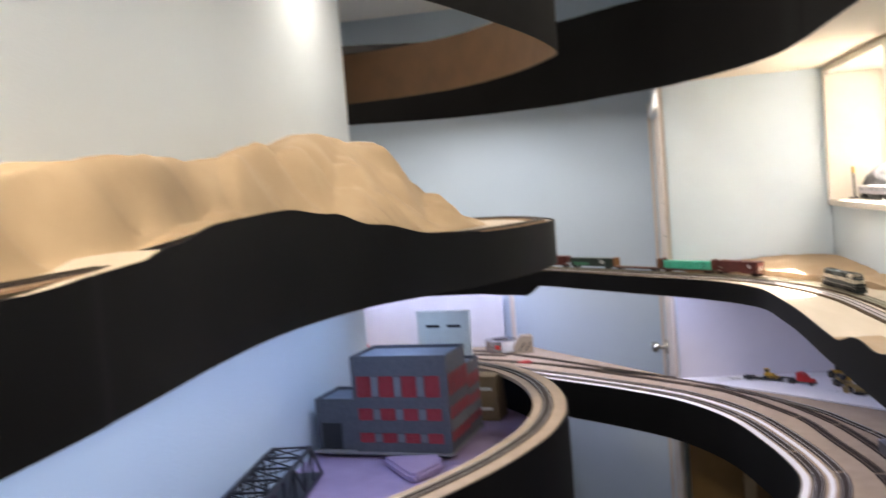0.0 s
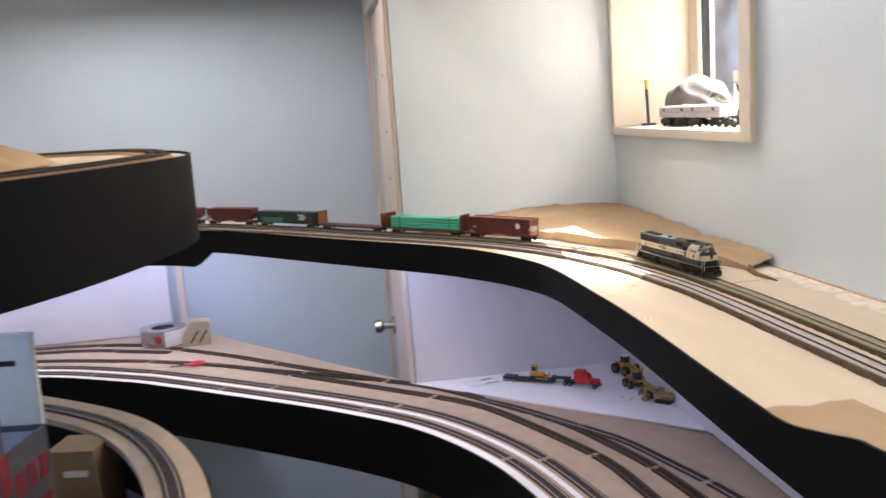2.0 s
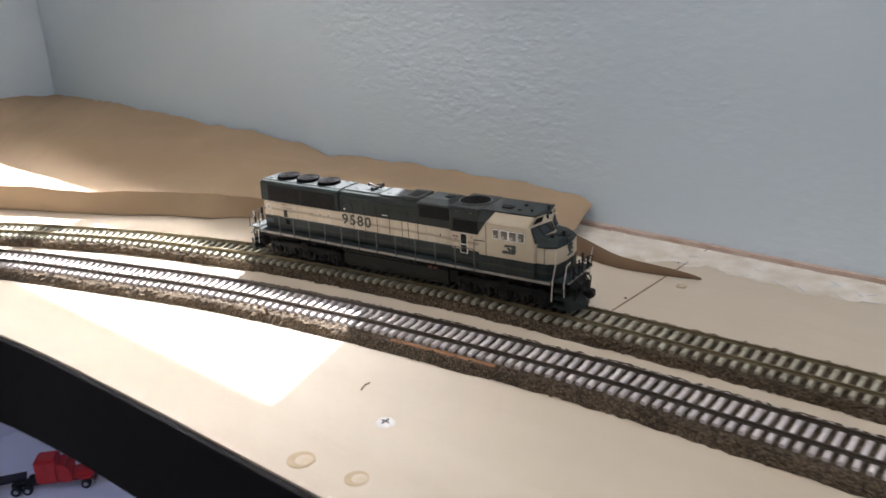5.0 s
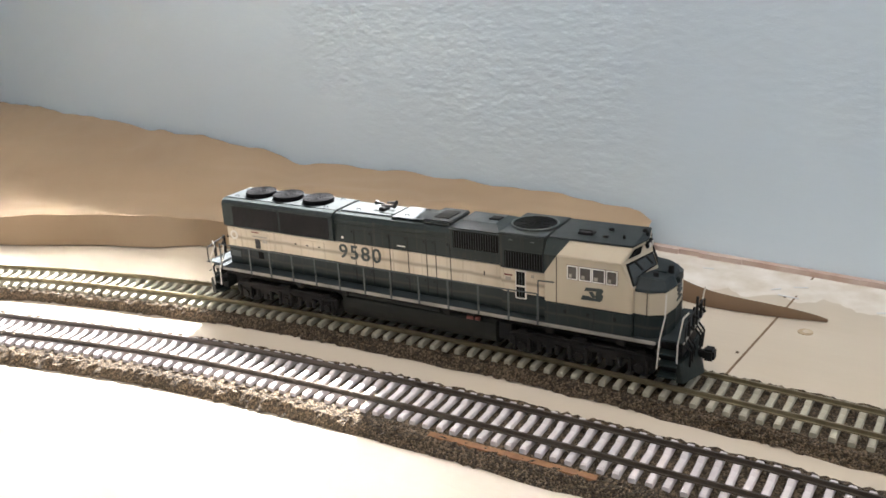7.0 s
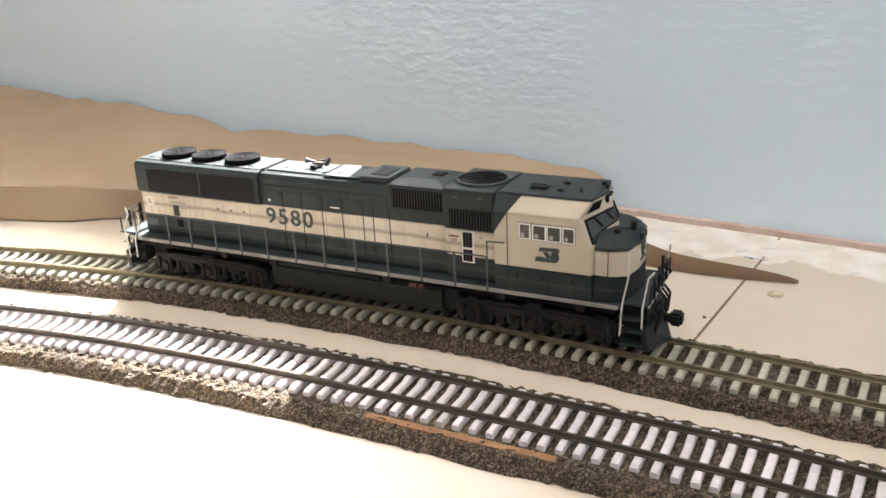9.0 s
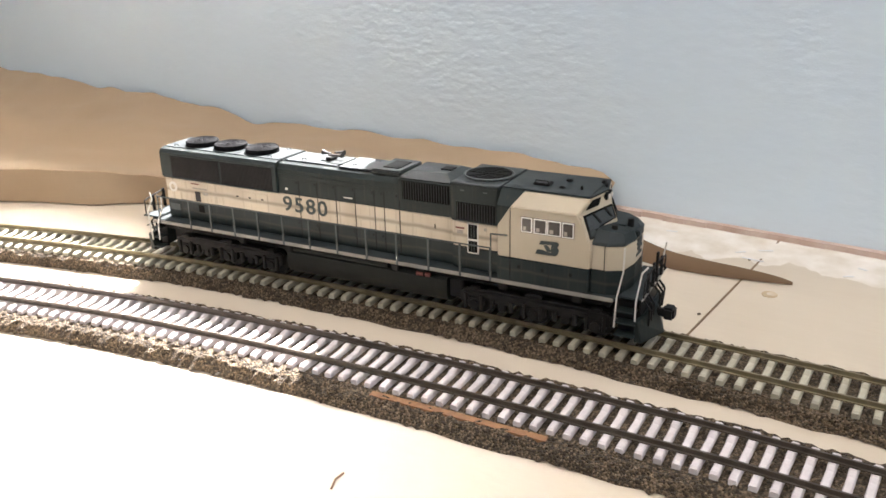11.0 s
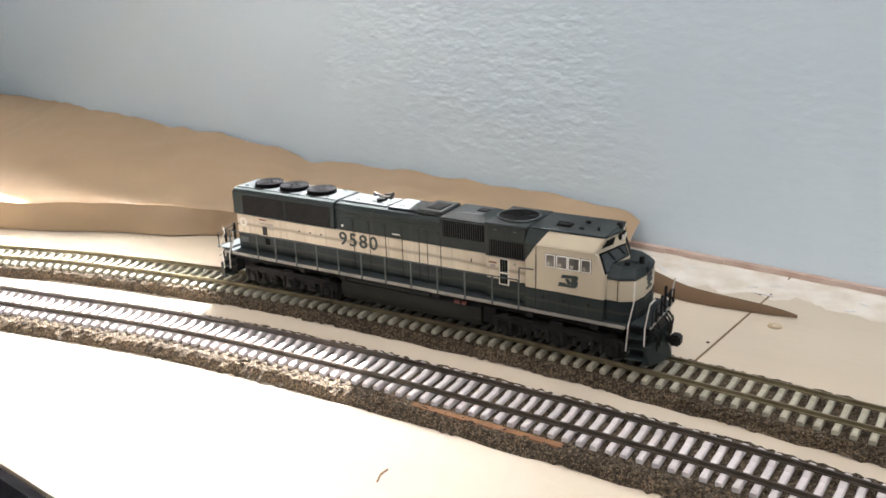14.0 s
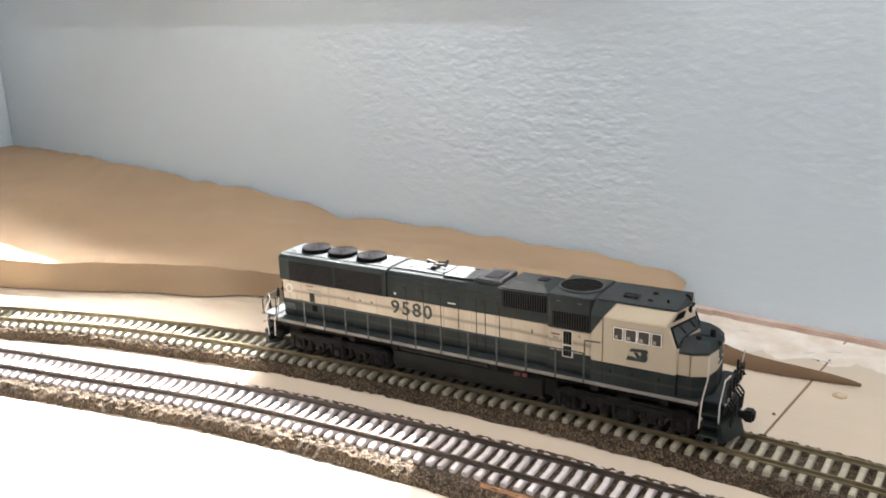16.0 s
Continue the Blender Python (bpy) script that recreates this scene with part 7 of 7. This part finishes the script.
def dozer(name, label, m):
    d = thing(name, label, "model machine", m)
    for sd in (-1, 1):
        bm = bmesh.new()
        y0, y1 = sorted((sd * 0.008, sd * 0.0135))
        extrude_xz(bm, [(-0.022, 0.003), (-0.018, 0.0), (0.018, 0.0), (0.022, 0.003), (0.022, 0.007), (0.018, 0.0105), (-0.018, 0.0105), (-0.022, 0.007)], y0, y1)
        part("track", bm, M_RUB, d)
    part("body", boxes((-0.019, 0.019, -0.0078, 0.0078, 0.004, 0.020)), M_YEL, d, bevel=0.001)
    c = part("cab", boxes((-0.016, 0.0, -0.0075, 0.0075, 0.0202, 0.024), (-0.016, 0.0, -0.0085, 0.0085, 0.036, 0.0385)), M_YEL, d)
    for x in (-0.015, -0.001):
        for y in (-0.0065, 0.0065):
            part("post", boxes((x - 0.0008, x + 0.0008, y - 0.0008, y + 0.0008, 0.0241, 0.0359)), M_YEL, c)
    part("glass", boxes((-0.0135, -0.0025, -0.006, 0.006, 0.0241, 0.0359)), M_CABG, c)
    part("blade", boxes((0.028, 0.0305, -0.017, 0.017, 0.002, 0.014)), M_YEL, d, bevel=0.0005)
    for sd in (-1, 1):
        part("push_arm", boxes((0.0, 0.028, sd * 0.01465 - 0.00085, sd * 0.01465 + 0.00085, 0.004, 0.007)), M_YEL, d)
    return d


dozer("bulldozer", "yellow model bulldozer on the lowboy trailer", pose(-0.318, 0.856, ZV + 0.0086, 0, 0, -31))
def scaled(x, y, turn, k):
    return pose(x, y, ZV, 0, 0, turn) @ Matrix.Diagonal((k, k, k, 1))


# tracked machine with a rounded body and a folded boom
exc = thing("excavator", "tan model excavator on black tracks beside the wall", "model machine", scaled(-0.062, 0.590, -40, 0.95))
for sd in (-1, 1):
    bm = bmesh.new()
    y0, y1 = sorted((sd * 0.007, sd * 0.0135))
    extrude_xz(bm, [(-0.023, 0.003), (-0.019, 0.0), (0.019, 0.0), (0.023, 0.003), (0.023, 0.007), (0.019, 0.0105), (-0.019, 0.0105), (-0.023, 0.007)], y0, y1)
    part("track", bm, M_RUB, exc, "black rubber track", bevel=0.0006)
part("turntable", boxes((-0.009, 0.009, -0.006, 0.006, 0.006, 0.0125)), M_BLACK, exc)
_b = bmesh.new()
extrude_xz(_b, [(-0.018, 0.0127), (0.027, 0.0127), (0.028, 0.020), (0.024, 0.026), (0.004, 0.0265), (-0.018, 0.0265)], -0.0135, 0.0135)
part("body", _b, M_YELT, exc, bevel=0.0015)
ec = part("cab", boxes((-0.018, -0.002, 0.002, 0.0134, 0.0267, 0.038)), M_YELT, exc, bevel=0.001)
part("pane", boxes((-0.0184, -0.0178, 0.0035, 0.012, 0.029, 0.0365)), M_CABG, ec)
part("pane", boxes((-0.015, -0.005, 0.0132, 0.0138, 0.029, 0.0365)), M_CABG, ec)
_b = bmesh.new()
extrude_xz(_b, [(-0.012, 0.022), (-0.040, 0.040), (-0.047, 0.040), (-0.050, 0.034), (-0.041, 0.034), (-0.014, 0.017)], -0.010, -0.004)
boom = part("boom", _b, M_YELT, exc, bevel=0.0008)
_b = bmesh.new()
extrude_xz(_b, [(-0.044, 0.040), (-0.050, 0.038), (-0.054, 0.012), (-0.048, 0.012)], -0.009, -0.005)
part("stick", _b, M_YELT, boom, bevel=0.0005)
_b = bmesh.new()
extrude_xz(_b, [(-0.056, 0.013), (-0.042, 0.014), (-0.040, 0.004), (-0.050, 0.001), (-0.058, 0.006)], -0.014, 0.0)
part("bucket", _b, M_YELT, boom, bevel=0.0008)
part("stripe", boxes((-0.004, 0.022, -0.0139, -0.0134, 0.016, 0.0185)), M_BLACK, exc, "plain dark bar")
loader = thing("wheel_loader", "yellow model wheel loader with big black tyres in the corner", "model machine", scaled(-0.068, 0.838, -72, 1.25))
_b = bmesh.new()
extrude_xz(_b, [(-0.034, 0.010), (-0.004, 0.010), (-0.002, 0.026), (-0.030, 0.024), (-0.035, 0.018)], -0.010, 0.010)
part("rear_body", _b, M_YEL, loader, bevel=0.0012)
part("front_frame", boxes((-0.0018, 0.022, -0.007, 0.007, 0.010, 0.019)), M_YEL, loader, bevel=0.0012)
lc = part("cab", boxes((-0.014, 0.0, -0.0075, 0.0075, 0.0262, 0.040)), M_CABG, loader, "dark glazed cab", bevel=0.0006)
part("roof", boxes((-0.0155, 0.0015, -0.009, 0.009, 0.0402, 0.0425)), M_WHITE, lc, "white cab roof", bevel=0.0006)
_b = bmesh.new()
extrude_xz(_b, [(0.036, 0.003), (0.056, 0.001), (0.057, 0.003), (0.042, 0.006), (0.041, 0.015), (0.047, 0.021), (0.044, 0.022), (0.036, 0.016)], -0.019, 0.019)
part("bucket", _b, M_YEL, loader, bevel=0.0004)
for sd in (-1, 1):
    _b = bmesh.new()
    extrude_xz(_b, [(0.006, 0.020), (0.018, 0.022), (0.037, 0.012), (0.036, 0.008), (0.018, 0.017), (0.006, 0.016)], *sorted((sd * 0.0075, sd * 0.0098)))
    part("arm", _b, M_YEL, loader)
cyl_b = bmesh.new()
cyl(cyl_b, (-0.026, 0.004, 0.024), (-0.026, 0.004, 0.033), 0.0012, n=8)
part("exhaust", cyl_b, M_BLACK, loader)
wheels(loader, (-0.022, 0.014), (-0.0145, 0.0145), 0.0115, 0.009, hub=M_HUB)
grader = thing("motor_grader", "faded tan model motor grader beside the wall", "model machine", scaled(-0.084, 0.690, -78, 1.2))
_b = bmesh.new()
extrude_xz(_b, [(-0.022, 0.020), (0.012, 0.028), (0.052, 0.022), (0.056, 0.014), (0.050, 0.013), (0.046, 0.018), (0.012, 0.023), (-0.022, 0.015)], -0.003, 0.003)
part("frame", _b, M_YELT, grader, bevel=0.0006)
_b = bmesh.new()
extrude_xz(_b, [(-0.050, 0.010), (-0.0225, 0.010), (-0.0225, 0.027), (-0.046, 0.025), (-0.050, 0.020)], -0.008, 0.008)
part("engine", _b, M_YELT, grader, bevel=0.0012)
gc = part("cab", boxes((-0.022, -0.007, -0.0078, 0.0078, 0.0242, 0.040)), M_CABG, grader, "dark glazed cab", bevel=0.0006)
part("roof", boxes((-0.0235, -0.0055, -0.009, 0.009, 0.0402, 0.042)), M_YELT, gc, bevel=0.0006)
_b = bmesh.new()
box(_b, -0.0012, 0.0012, -0.026, 0.026, 0.002, 0.013, Matrix.Translation((0.014, 0, 0)) @ Matrix.Rotation(0.5, 4, "Z"))
part("blade", _b, M_YELT, grader)
_b = bmesh.new()
tube(_b, [(0.012 + 0.010 * math.cos(2 * math.pi * k / 20), 0.010 * math.sin(2 * math.pi * k / 20), 0.0135) for k in range(21)], 0.0011, 6)
part("blade_circle", _b, M_YELT, grader)
wheels(grader, (-0.043, -0.024), (-0.012, 0.012), 0.0095, 0.007, hub=M_HUB)
wheels(grader, (0.052,), (-0.012, 0.012), 0.0095, 0.006, hub=M_HUB)
sheet_ob = thing("paper_label", "white printed paper label lying on the board", "label", pose(-0.462, 0.905, ZV + 0.0003, 0, 0, 12))
part("sheet", boxes((-0.05, 0.05, -0.028, 0.028, 0.0, 0.0006)), M_WHITE, sheet_ob)
part("print", boxes((0.0, 0.032, 0.012, 0.019, 0.0006, 0.0009), (0.0, 0.040, -0.022, -0.017, 0.0006, 0.0009)), M_BLACK, sheet_ob, "plain dark bars")
for _x, _y in ((-0.145, 0.664), (-0.132, 0.636), (-0.121, 0.652)):
    thing("pencil_mark", "short dark mark on the white board", "mark", pose(_x, _y, ZV, 0, 0, -12), bm=boxes((-0.007, 0.007, -0.0012, 0.0012, 0.0, 0.0004)), material=M_GREY)

# ---------------- things on the window sill ----------------
pen = thing("pencil", "black and yellow pencil leaning in a small dark base", "pencil", pose(0.024, 0.862, WZ0))
_b = bmesh.new()
cyl(_b, (0, 0, 0.0), (0, 0, 0.006), 0.022, 0.018, n=16)
part("base", _b, M_BLACK, pen, smooth=True)
_b = bmesh.new()
cyl(_b, (0, 0, 0.004), (0.004, 0.022, 0.118), 0.004, n=6)
part("shaft", _b, M_BLACK, pen)
_b = bmesh.new()
cyl(_b, (0.0036, 0.0175, 0.095), (0.0042, 0.0222, 0.120), 0.0046, n=6)
part("tip", _b, M_YEL, pen, "yellow end")


def stripes(name, c1, c2, scale):
    m = mat(name, c1, c1, 0.85)
    nt = m.node_tree
    tc, wv, rp = nt.nodes.new("ShaderNodeTexCoord"), nt.nodes.new("ShaderNodeTexWave"), nt.nodes.new("ShaderNodeValToRGB")
    wv.inputs["Scale"].default_value = scale
    wv.inputs["Distortion"].default_value = 1.5
    wv.bands_direction = "Y"
    rp.color_ramp.interpolation = "CONSTANT"
    rp.color_ramp.elements[0].color, rp.color_ramp.elements[1].color = (*c1, 1), (*c2, 1)
    rp.color_ramp.elements[1].position = 0.5
    nt.links.new(tc.outputs["Object"], wv.inputs["Vector"])
    nt.links.new(wv.outputs["Fac"], rp.inputs["Fac"])
    nt.links.new(rp.outputs["Color"], nt.nodes["Principled BSDF"].inputs["Base Color"])
    return m


cap = thing("striped_cap", "crumpled grey and white striped railway cap on the sill", "cap", pose(0.098, 0.715, WZ0))
_b = bmesh.new()
bmesh.ops.create_uvsphere(_b, u_segments=40, v_segments=24, radius=1.0)
for v in list(_b.verts):
    p = v.co.copy()
    k = 1.03 + 0.10 * noise.noise(p * 2.2) - 0.16 * max(0.0, 0.22 - abs(noise.noise(p * 1.7 + Vector((3, 1, 0))))) - 0.10 * max(0.0, 0.2 - abs(noise.noise(p * 3.1)))
    v.co = Vector((p.x * 0.080 * k, p.y * 0.097 * k, max(0.0, 0.038 + p.z * 0.079 * k)))
bmesh.ops.remove_doubles(_b, verts=_b.verts[:], dist=0.0004)
part("crown", _b, stripes("striped_cotton", (0.14, 0.137, 0.135), (0.030, 0.031, 0.036), 95), cap, smooth=True)


def tall_truck(parent, c):
    tk = part("truck", boxes((c - 0.006, c + 0.006, -0.0092, 0.0092, 0.014, 0.0245)), M_UND, parent, bevel=0.0006)
    for sd in (-1, 1):
        bm = bmesh.new()
        extrude_xz(bm, [(c + x, z) for x, z in ((-0.027, 0.011), (-0.024, 0.006), (-0.012, 0.006), (-0.010, 0.011), (-0.005, 0.004), (0.005, 0.004), (0.010, 0.011), (0.012, 0.006), (0.024, 0.006), (0.027, 0.011),
                                                (0.027, 0.0155), (0.024, 0.018), (0.012, 0.018), (0.005, 0.021), (-0.005, 0.021), (-0.012, 0.018), (-0.024, 0.018), (-0.027, 0.0155))], sd * 0.0115 - 0.0022, sd * 0.0115 + 0.0022)
        part("side_frame", bm, M_UND, tk)
    for x in (-0.018, 0.018):
        for sd in (-1, 1):
            bm = bmesh.new()
            cyl(bm, (c + x, sd * 0.0065, 0.009), (c + x, sd * 0.0092, 0.009), 0.009, n=18)
            part("wheel", bm, M_UND, tk, smooth=True)
    return tk


def sill_car(y, ln, m_):
    car = thing("passenger_car", "silver and lilac model passenger car on the sill", "model railcar", pose(0.022, y, WZ0 + 0.0004, 0, 0, 92), "cars on the sill")
    body = part("body", boxes((-ln / 2, ln / 2, -0.015, 0.015, 0.0215, 0.0455)), m_, car, bevel=0.002)
    # white roof colour stands in for sunlight on the car's top
    part("roof", boxes((-ln / 2 + 0.001, ln / 2 - 0.001, -0.0145, 0.0145, 0.0457, 0.0495)), M_WHITE, car, "rounded roof, painted white for its sunlit top", bevel=0.0016)
    part("stripe", boxes((-ln / 2 + 0.003, ln / 2 - 0.003, -0.0153, 0.0153, 0.033, 0.036)), M_GREY, body, "dark stripe")
    for x in (-ln / 3.2, ln / 3.2):
        part("door", boxes((x - 0.006, x + 0.006, 0.0150, 0.0156, 0.037, 0.043)), M_BLACK, body)
    for x in (-ln / 2 + 0.034, ln / 2 - 0.034):
        tall_truck(car, x)


M_PAS = mat("lilac_silver_paint", (0.33, 0.30, 0.33), (0.26, 0.235, 0.265), 0.4, 0.2, scale=60)
sill_car(0.660, 0.161, M_PAS)
sill_car(0.491, 0.161, M_PAS)
tall_truck(thing("loose_truck", "loose black model railcar truck on the sill", "model part", pose(0.022, 0.371, WZ0 + 0.0004, 0, 0, 92)), 0.0)
M_SGN = mat("cream_sign_board", (0.72, 0.68, 0.58), (0.66, 0.62, 0.52), 0.6, scale=40)
sign = thing("road_sign_stack", "stacked white barricade signs with black diagonal stripes", "sign", pose(0.130, 0.492, WZ0, 0, 0, -90))
for z, txt in ((0.099, "ROAD CLOSED"), (0.071, ""), (0.041, "DETOUR"), (0.012, "")):
    b_ = part("board", boxes((-0.09, 0.09, -0.003, 0.003, z, z + 0.024)), M_SGN, sign, bevel=0.0006)
    if txt:
        lettering(txt, 0.0165, M_BLACK, b_, Matrix.Translation((0, -0.0034, z + 0.012)) @ pose(0, 0, 0, 90, 0, 0))
    else:
        bm = bmesh.new()
        for k in range(8):
            x, lean = -0.078 + k * 0.021 + (0.012 if z > 0.05 else 0.0), (-0.012 if z > 0.05 else 0.012)
            q = [bm.verts.new((x + a, -0.0034, z + h)) for a, h in ((0, 0.002), (0.010, 0.002), (0.010 + lean, 0.022), (lean, 0.022))]
            bm.faces.new(q)
        part("stripe_panel", bm, M_BLACK, b_, "black diagonal stripes")
for x in (-0.06, 0.0, 0.06):
    part("post", boxes((x - 0.004, x + 0.004, 0.0032, 0.009, 0.0, 0.134)), M_SGN, sign)

# ---------------- ceiling lamps and small marks on the deck ----------------
M_LAMP = bpy.data.materials.new("lit_lamp_lens")
M_LAMP.use_nodes = True
M_LAMP.node_tree.nodes["Principled BSDF"].inputs["Emission Color"].default_value = (1, 0.93, 0.82, 1)
M_LAMP.node_tree.nodes["Principled BSDF"].inputs["Emission Strength"].default_value = 6.0
for _x, _y, _e in CEILING_LAMPS:
    c = thing("ceiling_light", "round white recessed ceiling light, lit", "ceiling light", pose(_x, _y, CEIL), "recessed ceiling lights")
    _b = bmesh.new()
    cyl(_b, (0, 0, -0.006), (0, 0, 0.0), 0.062, n=28)
    part("trim_ring", _b, M_TRIM, c, smooth=True)
    _b = bmesh.new()
    cyl(_b, (0, 0, -0.008), (0, 0, -0.0061), 0.045, n=28)
    part("lens", _b, M_LAMP, c, "glowing lens")

M_SEAM = mat("brown_seam", (0.21, 0.14, 0.08), (0.13, 0.085, 0.05), 0.8, scale=80)
M_HOLE = mat("dark_brown_hole", (0.06, 0.04, 0.025), None, 0.9)
M_SINK = mat("tan_countersink_shade", (0.45, 0.35, 0.22), (0.37, 0.28, 0.165), 0.6, scale=120)
M_SINKC = mat("pale_countersink_core", (0.46, 0.37, 0.25), (0.52, 0.45, 0.345), 0.6, scale=150)
M_CHALK = mat("white_filler", (0.70, 0.665, 0.605), (0.535, 0.475, 0.385), 0.7, scale=60)
M_PENC = mat("blue_pencil", (0.55, 0.585, 0.63), (0.62, 0.61, 0.58), 0.8, scale=200)
thing("plywood_seam", "thin dark seam between two plywood sheets", "seam", pose(0, 0, 0, 0, 0, 0), kind="structure", bm=boxes((-0.178, XW - 0.004, 0.0028, 0.0038, 0.0001, 0.0003)), material=M_SEAM)
screw = thing("screw", "silver cross-head screw in the deck", "screw", pose(-0.344, 0.023, 0.0), "deck screws")
_b = bmesh.new()
cyl(_b, (0, 0, 0.0), (0, 0, 0.0008), 0.0048, 0.0038, n=20)
part("head", _b, M_ZINC, screw, smooth=True)
part("slot", boxes((-0.0024, 0.0024, -0.0004, 0.0004, 0.0008, 0.0011), (-0.0004, 0.0004, -0.0024, 0.0024, 0.0008, 0.0010)), M_BLACK, screw)
copy_thing(screw, pose(-0.390, -0.18, 0.0, 0, 0, 30))
# countersunk holes drawn flat: the off-centre pale core leaves a tan crescent as shade
for _x, _y, _r in ((-0.389, 0.031, 0.0065), (-0.384, 0.001, 0.0055), (-0.1108, -0.0126, 0.0035)):
    k = thing("filled_hole", "round countersunk hole in the plywood, drawn flat with a tan crescent of shade", "hole", pose(_x, _y, 0), "filled holes")
    _b = bmesh.new()
    cyl(_b, (0, 0, 0), (0, 0, 0.0003), _r, n=18)
    part("shade_disc", _b, M_SINK, k)
    _b = bmesh.new()
    cyl(_b, (0.0004, -_r * 0.22, 0.0003), (0.0004, -_r * 0.22, 0.0005), _r * 0.62, n=16)
    part("core", _b, M_SINKC, k)
for _x, _y in ((-0.073, 0.008), (-0.148, 0.0065)):
    _b = bmesh.new()
    cyl(_b, (0, 0, 0), (0, 0, 0.0004), 0.0008, n=8)
    thing("nail_hole", "small dark nail hole in the deck", "hole", pose(_x, _y, 0), "nail holes", bm=_b, material=M_HOLE)
_b = bmesh.new()
tube(_b, [(-0.0042, 0, 0.0005), (0.0, 0.0006, 0.0008), (0.0042, -0.0004, 0.0005)], 0.00035, 6)
thing("twig", "tiny brown wood splinter on the deck", "splinter", pose(-0.325, 0.056, 0, 0, 0, 18), bm=_b, material=M_HARD)
# strip of bare cork along the near track
_seg = [p for p in offset(TRACK_A, 0.0175) if 0.008 < p.y < 0.085]
_b = bmesh.new()
sweep(_b, _seg, [(-0.0012, -0.001), (-0.0012, 0.0016), (0.0014, 0.0013), (0.0018, -0.001)], 0.0042)
thing("cork_strip", "narrow strip of bare orange cork beside the rail", "cork", bm=_b, material=mat("orange_cork", (0.24, 0.12, 0.05), (0.17, 0.085, 0.04), 0.85, scale=300, bump=0.4, bscale=500))
# whitish filler smeared along the wall foot, with blue pencil strokes
def smear(x0, x1, y0, y1, seed):
    bm = bmesh.new()
    n, m_ = 40, 8
    V = []
    for i in range(n + 1):
        u = i / n
        y = y0 + (y1 - y0) * u
        e = math.sin(u * math.pi) ** 0.35
        xa = x0 + (x1 - x0) * (0.45 * (1 - e) + 0.35 * abs(noise.noise((y * 40, seed, 0))) + 0.15 * abs(noise.noise((y * 150, seed, 5))))
        V.append([bm.verts.new((xa + (x1 - xa) * j / m_, y, 0.00015 + 0.0004 * math.sin(math.pi * j / m_) * e)) for j in range(m_ + 1)])
    for r0, r1 in zip(V[:-1], V[1:]):
        for j in range(m_):
            bm.faces.new((r0[j], r0[j + 1], r1[j + 1], r1[j]))
    bm.normal_update()
    me = bpy.data.meshes.new("filler_smear")
    bm.to_mesh(me)
    bm.free()
    me.materials.append(M_CHALK)
    tagged(new("filler_smear", me), "whitish smear of filler on the deck by the wall", "smear", "filler smears")


smear(-0.088, XW - 0.001, 0.115, -0.01, 1)
smear(-0.080, XW - 0.001, -0.005, -0.13, 2)
smear(-0.084, XW - 0.001, -0.14, -0.30, 3)
_rng = random.Random(9)
for _k in range(26):
    _x, _y, _l = _rng.uniform(-0.074, -0.046), _rng.uniform(-0.22, 0.07), _rng.uniform(0.002, 0.006)
    thing("pencil_stroke", "pale blue pencil stroke on the deck by the wall", "mark", pose(_x, _y, 0.0006, 0, 0, _rng.uniform(30, 150)), "blue pencil strokes", bm=boxes((-_l, _l, -0.0006, 0.0006, 0, 0.0002)), material=M_PENC)
_b = bmesh.new()
for _y in range(60):
    y0 = -0.62 + _y * 0.0125
    w = 0.004 + 0.004 * abs(noise.noise((y0 * 30, 2, 0)))
    box(_b, XW - w, XW - 0.0003, y0, y0 + 0.0125, 0.0002, 0.0032)
thing("caulk_bead", "reddish brown stained caulk bead at the wall foot", "caulk", kind="structure", bm=_b, material=mat("stained_caulk", (0.42, 0.30, 0.24), (0.56, 0.46, 0.40), 0.7, scale=60))
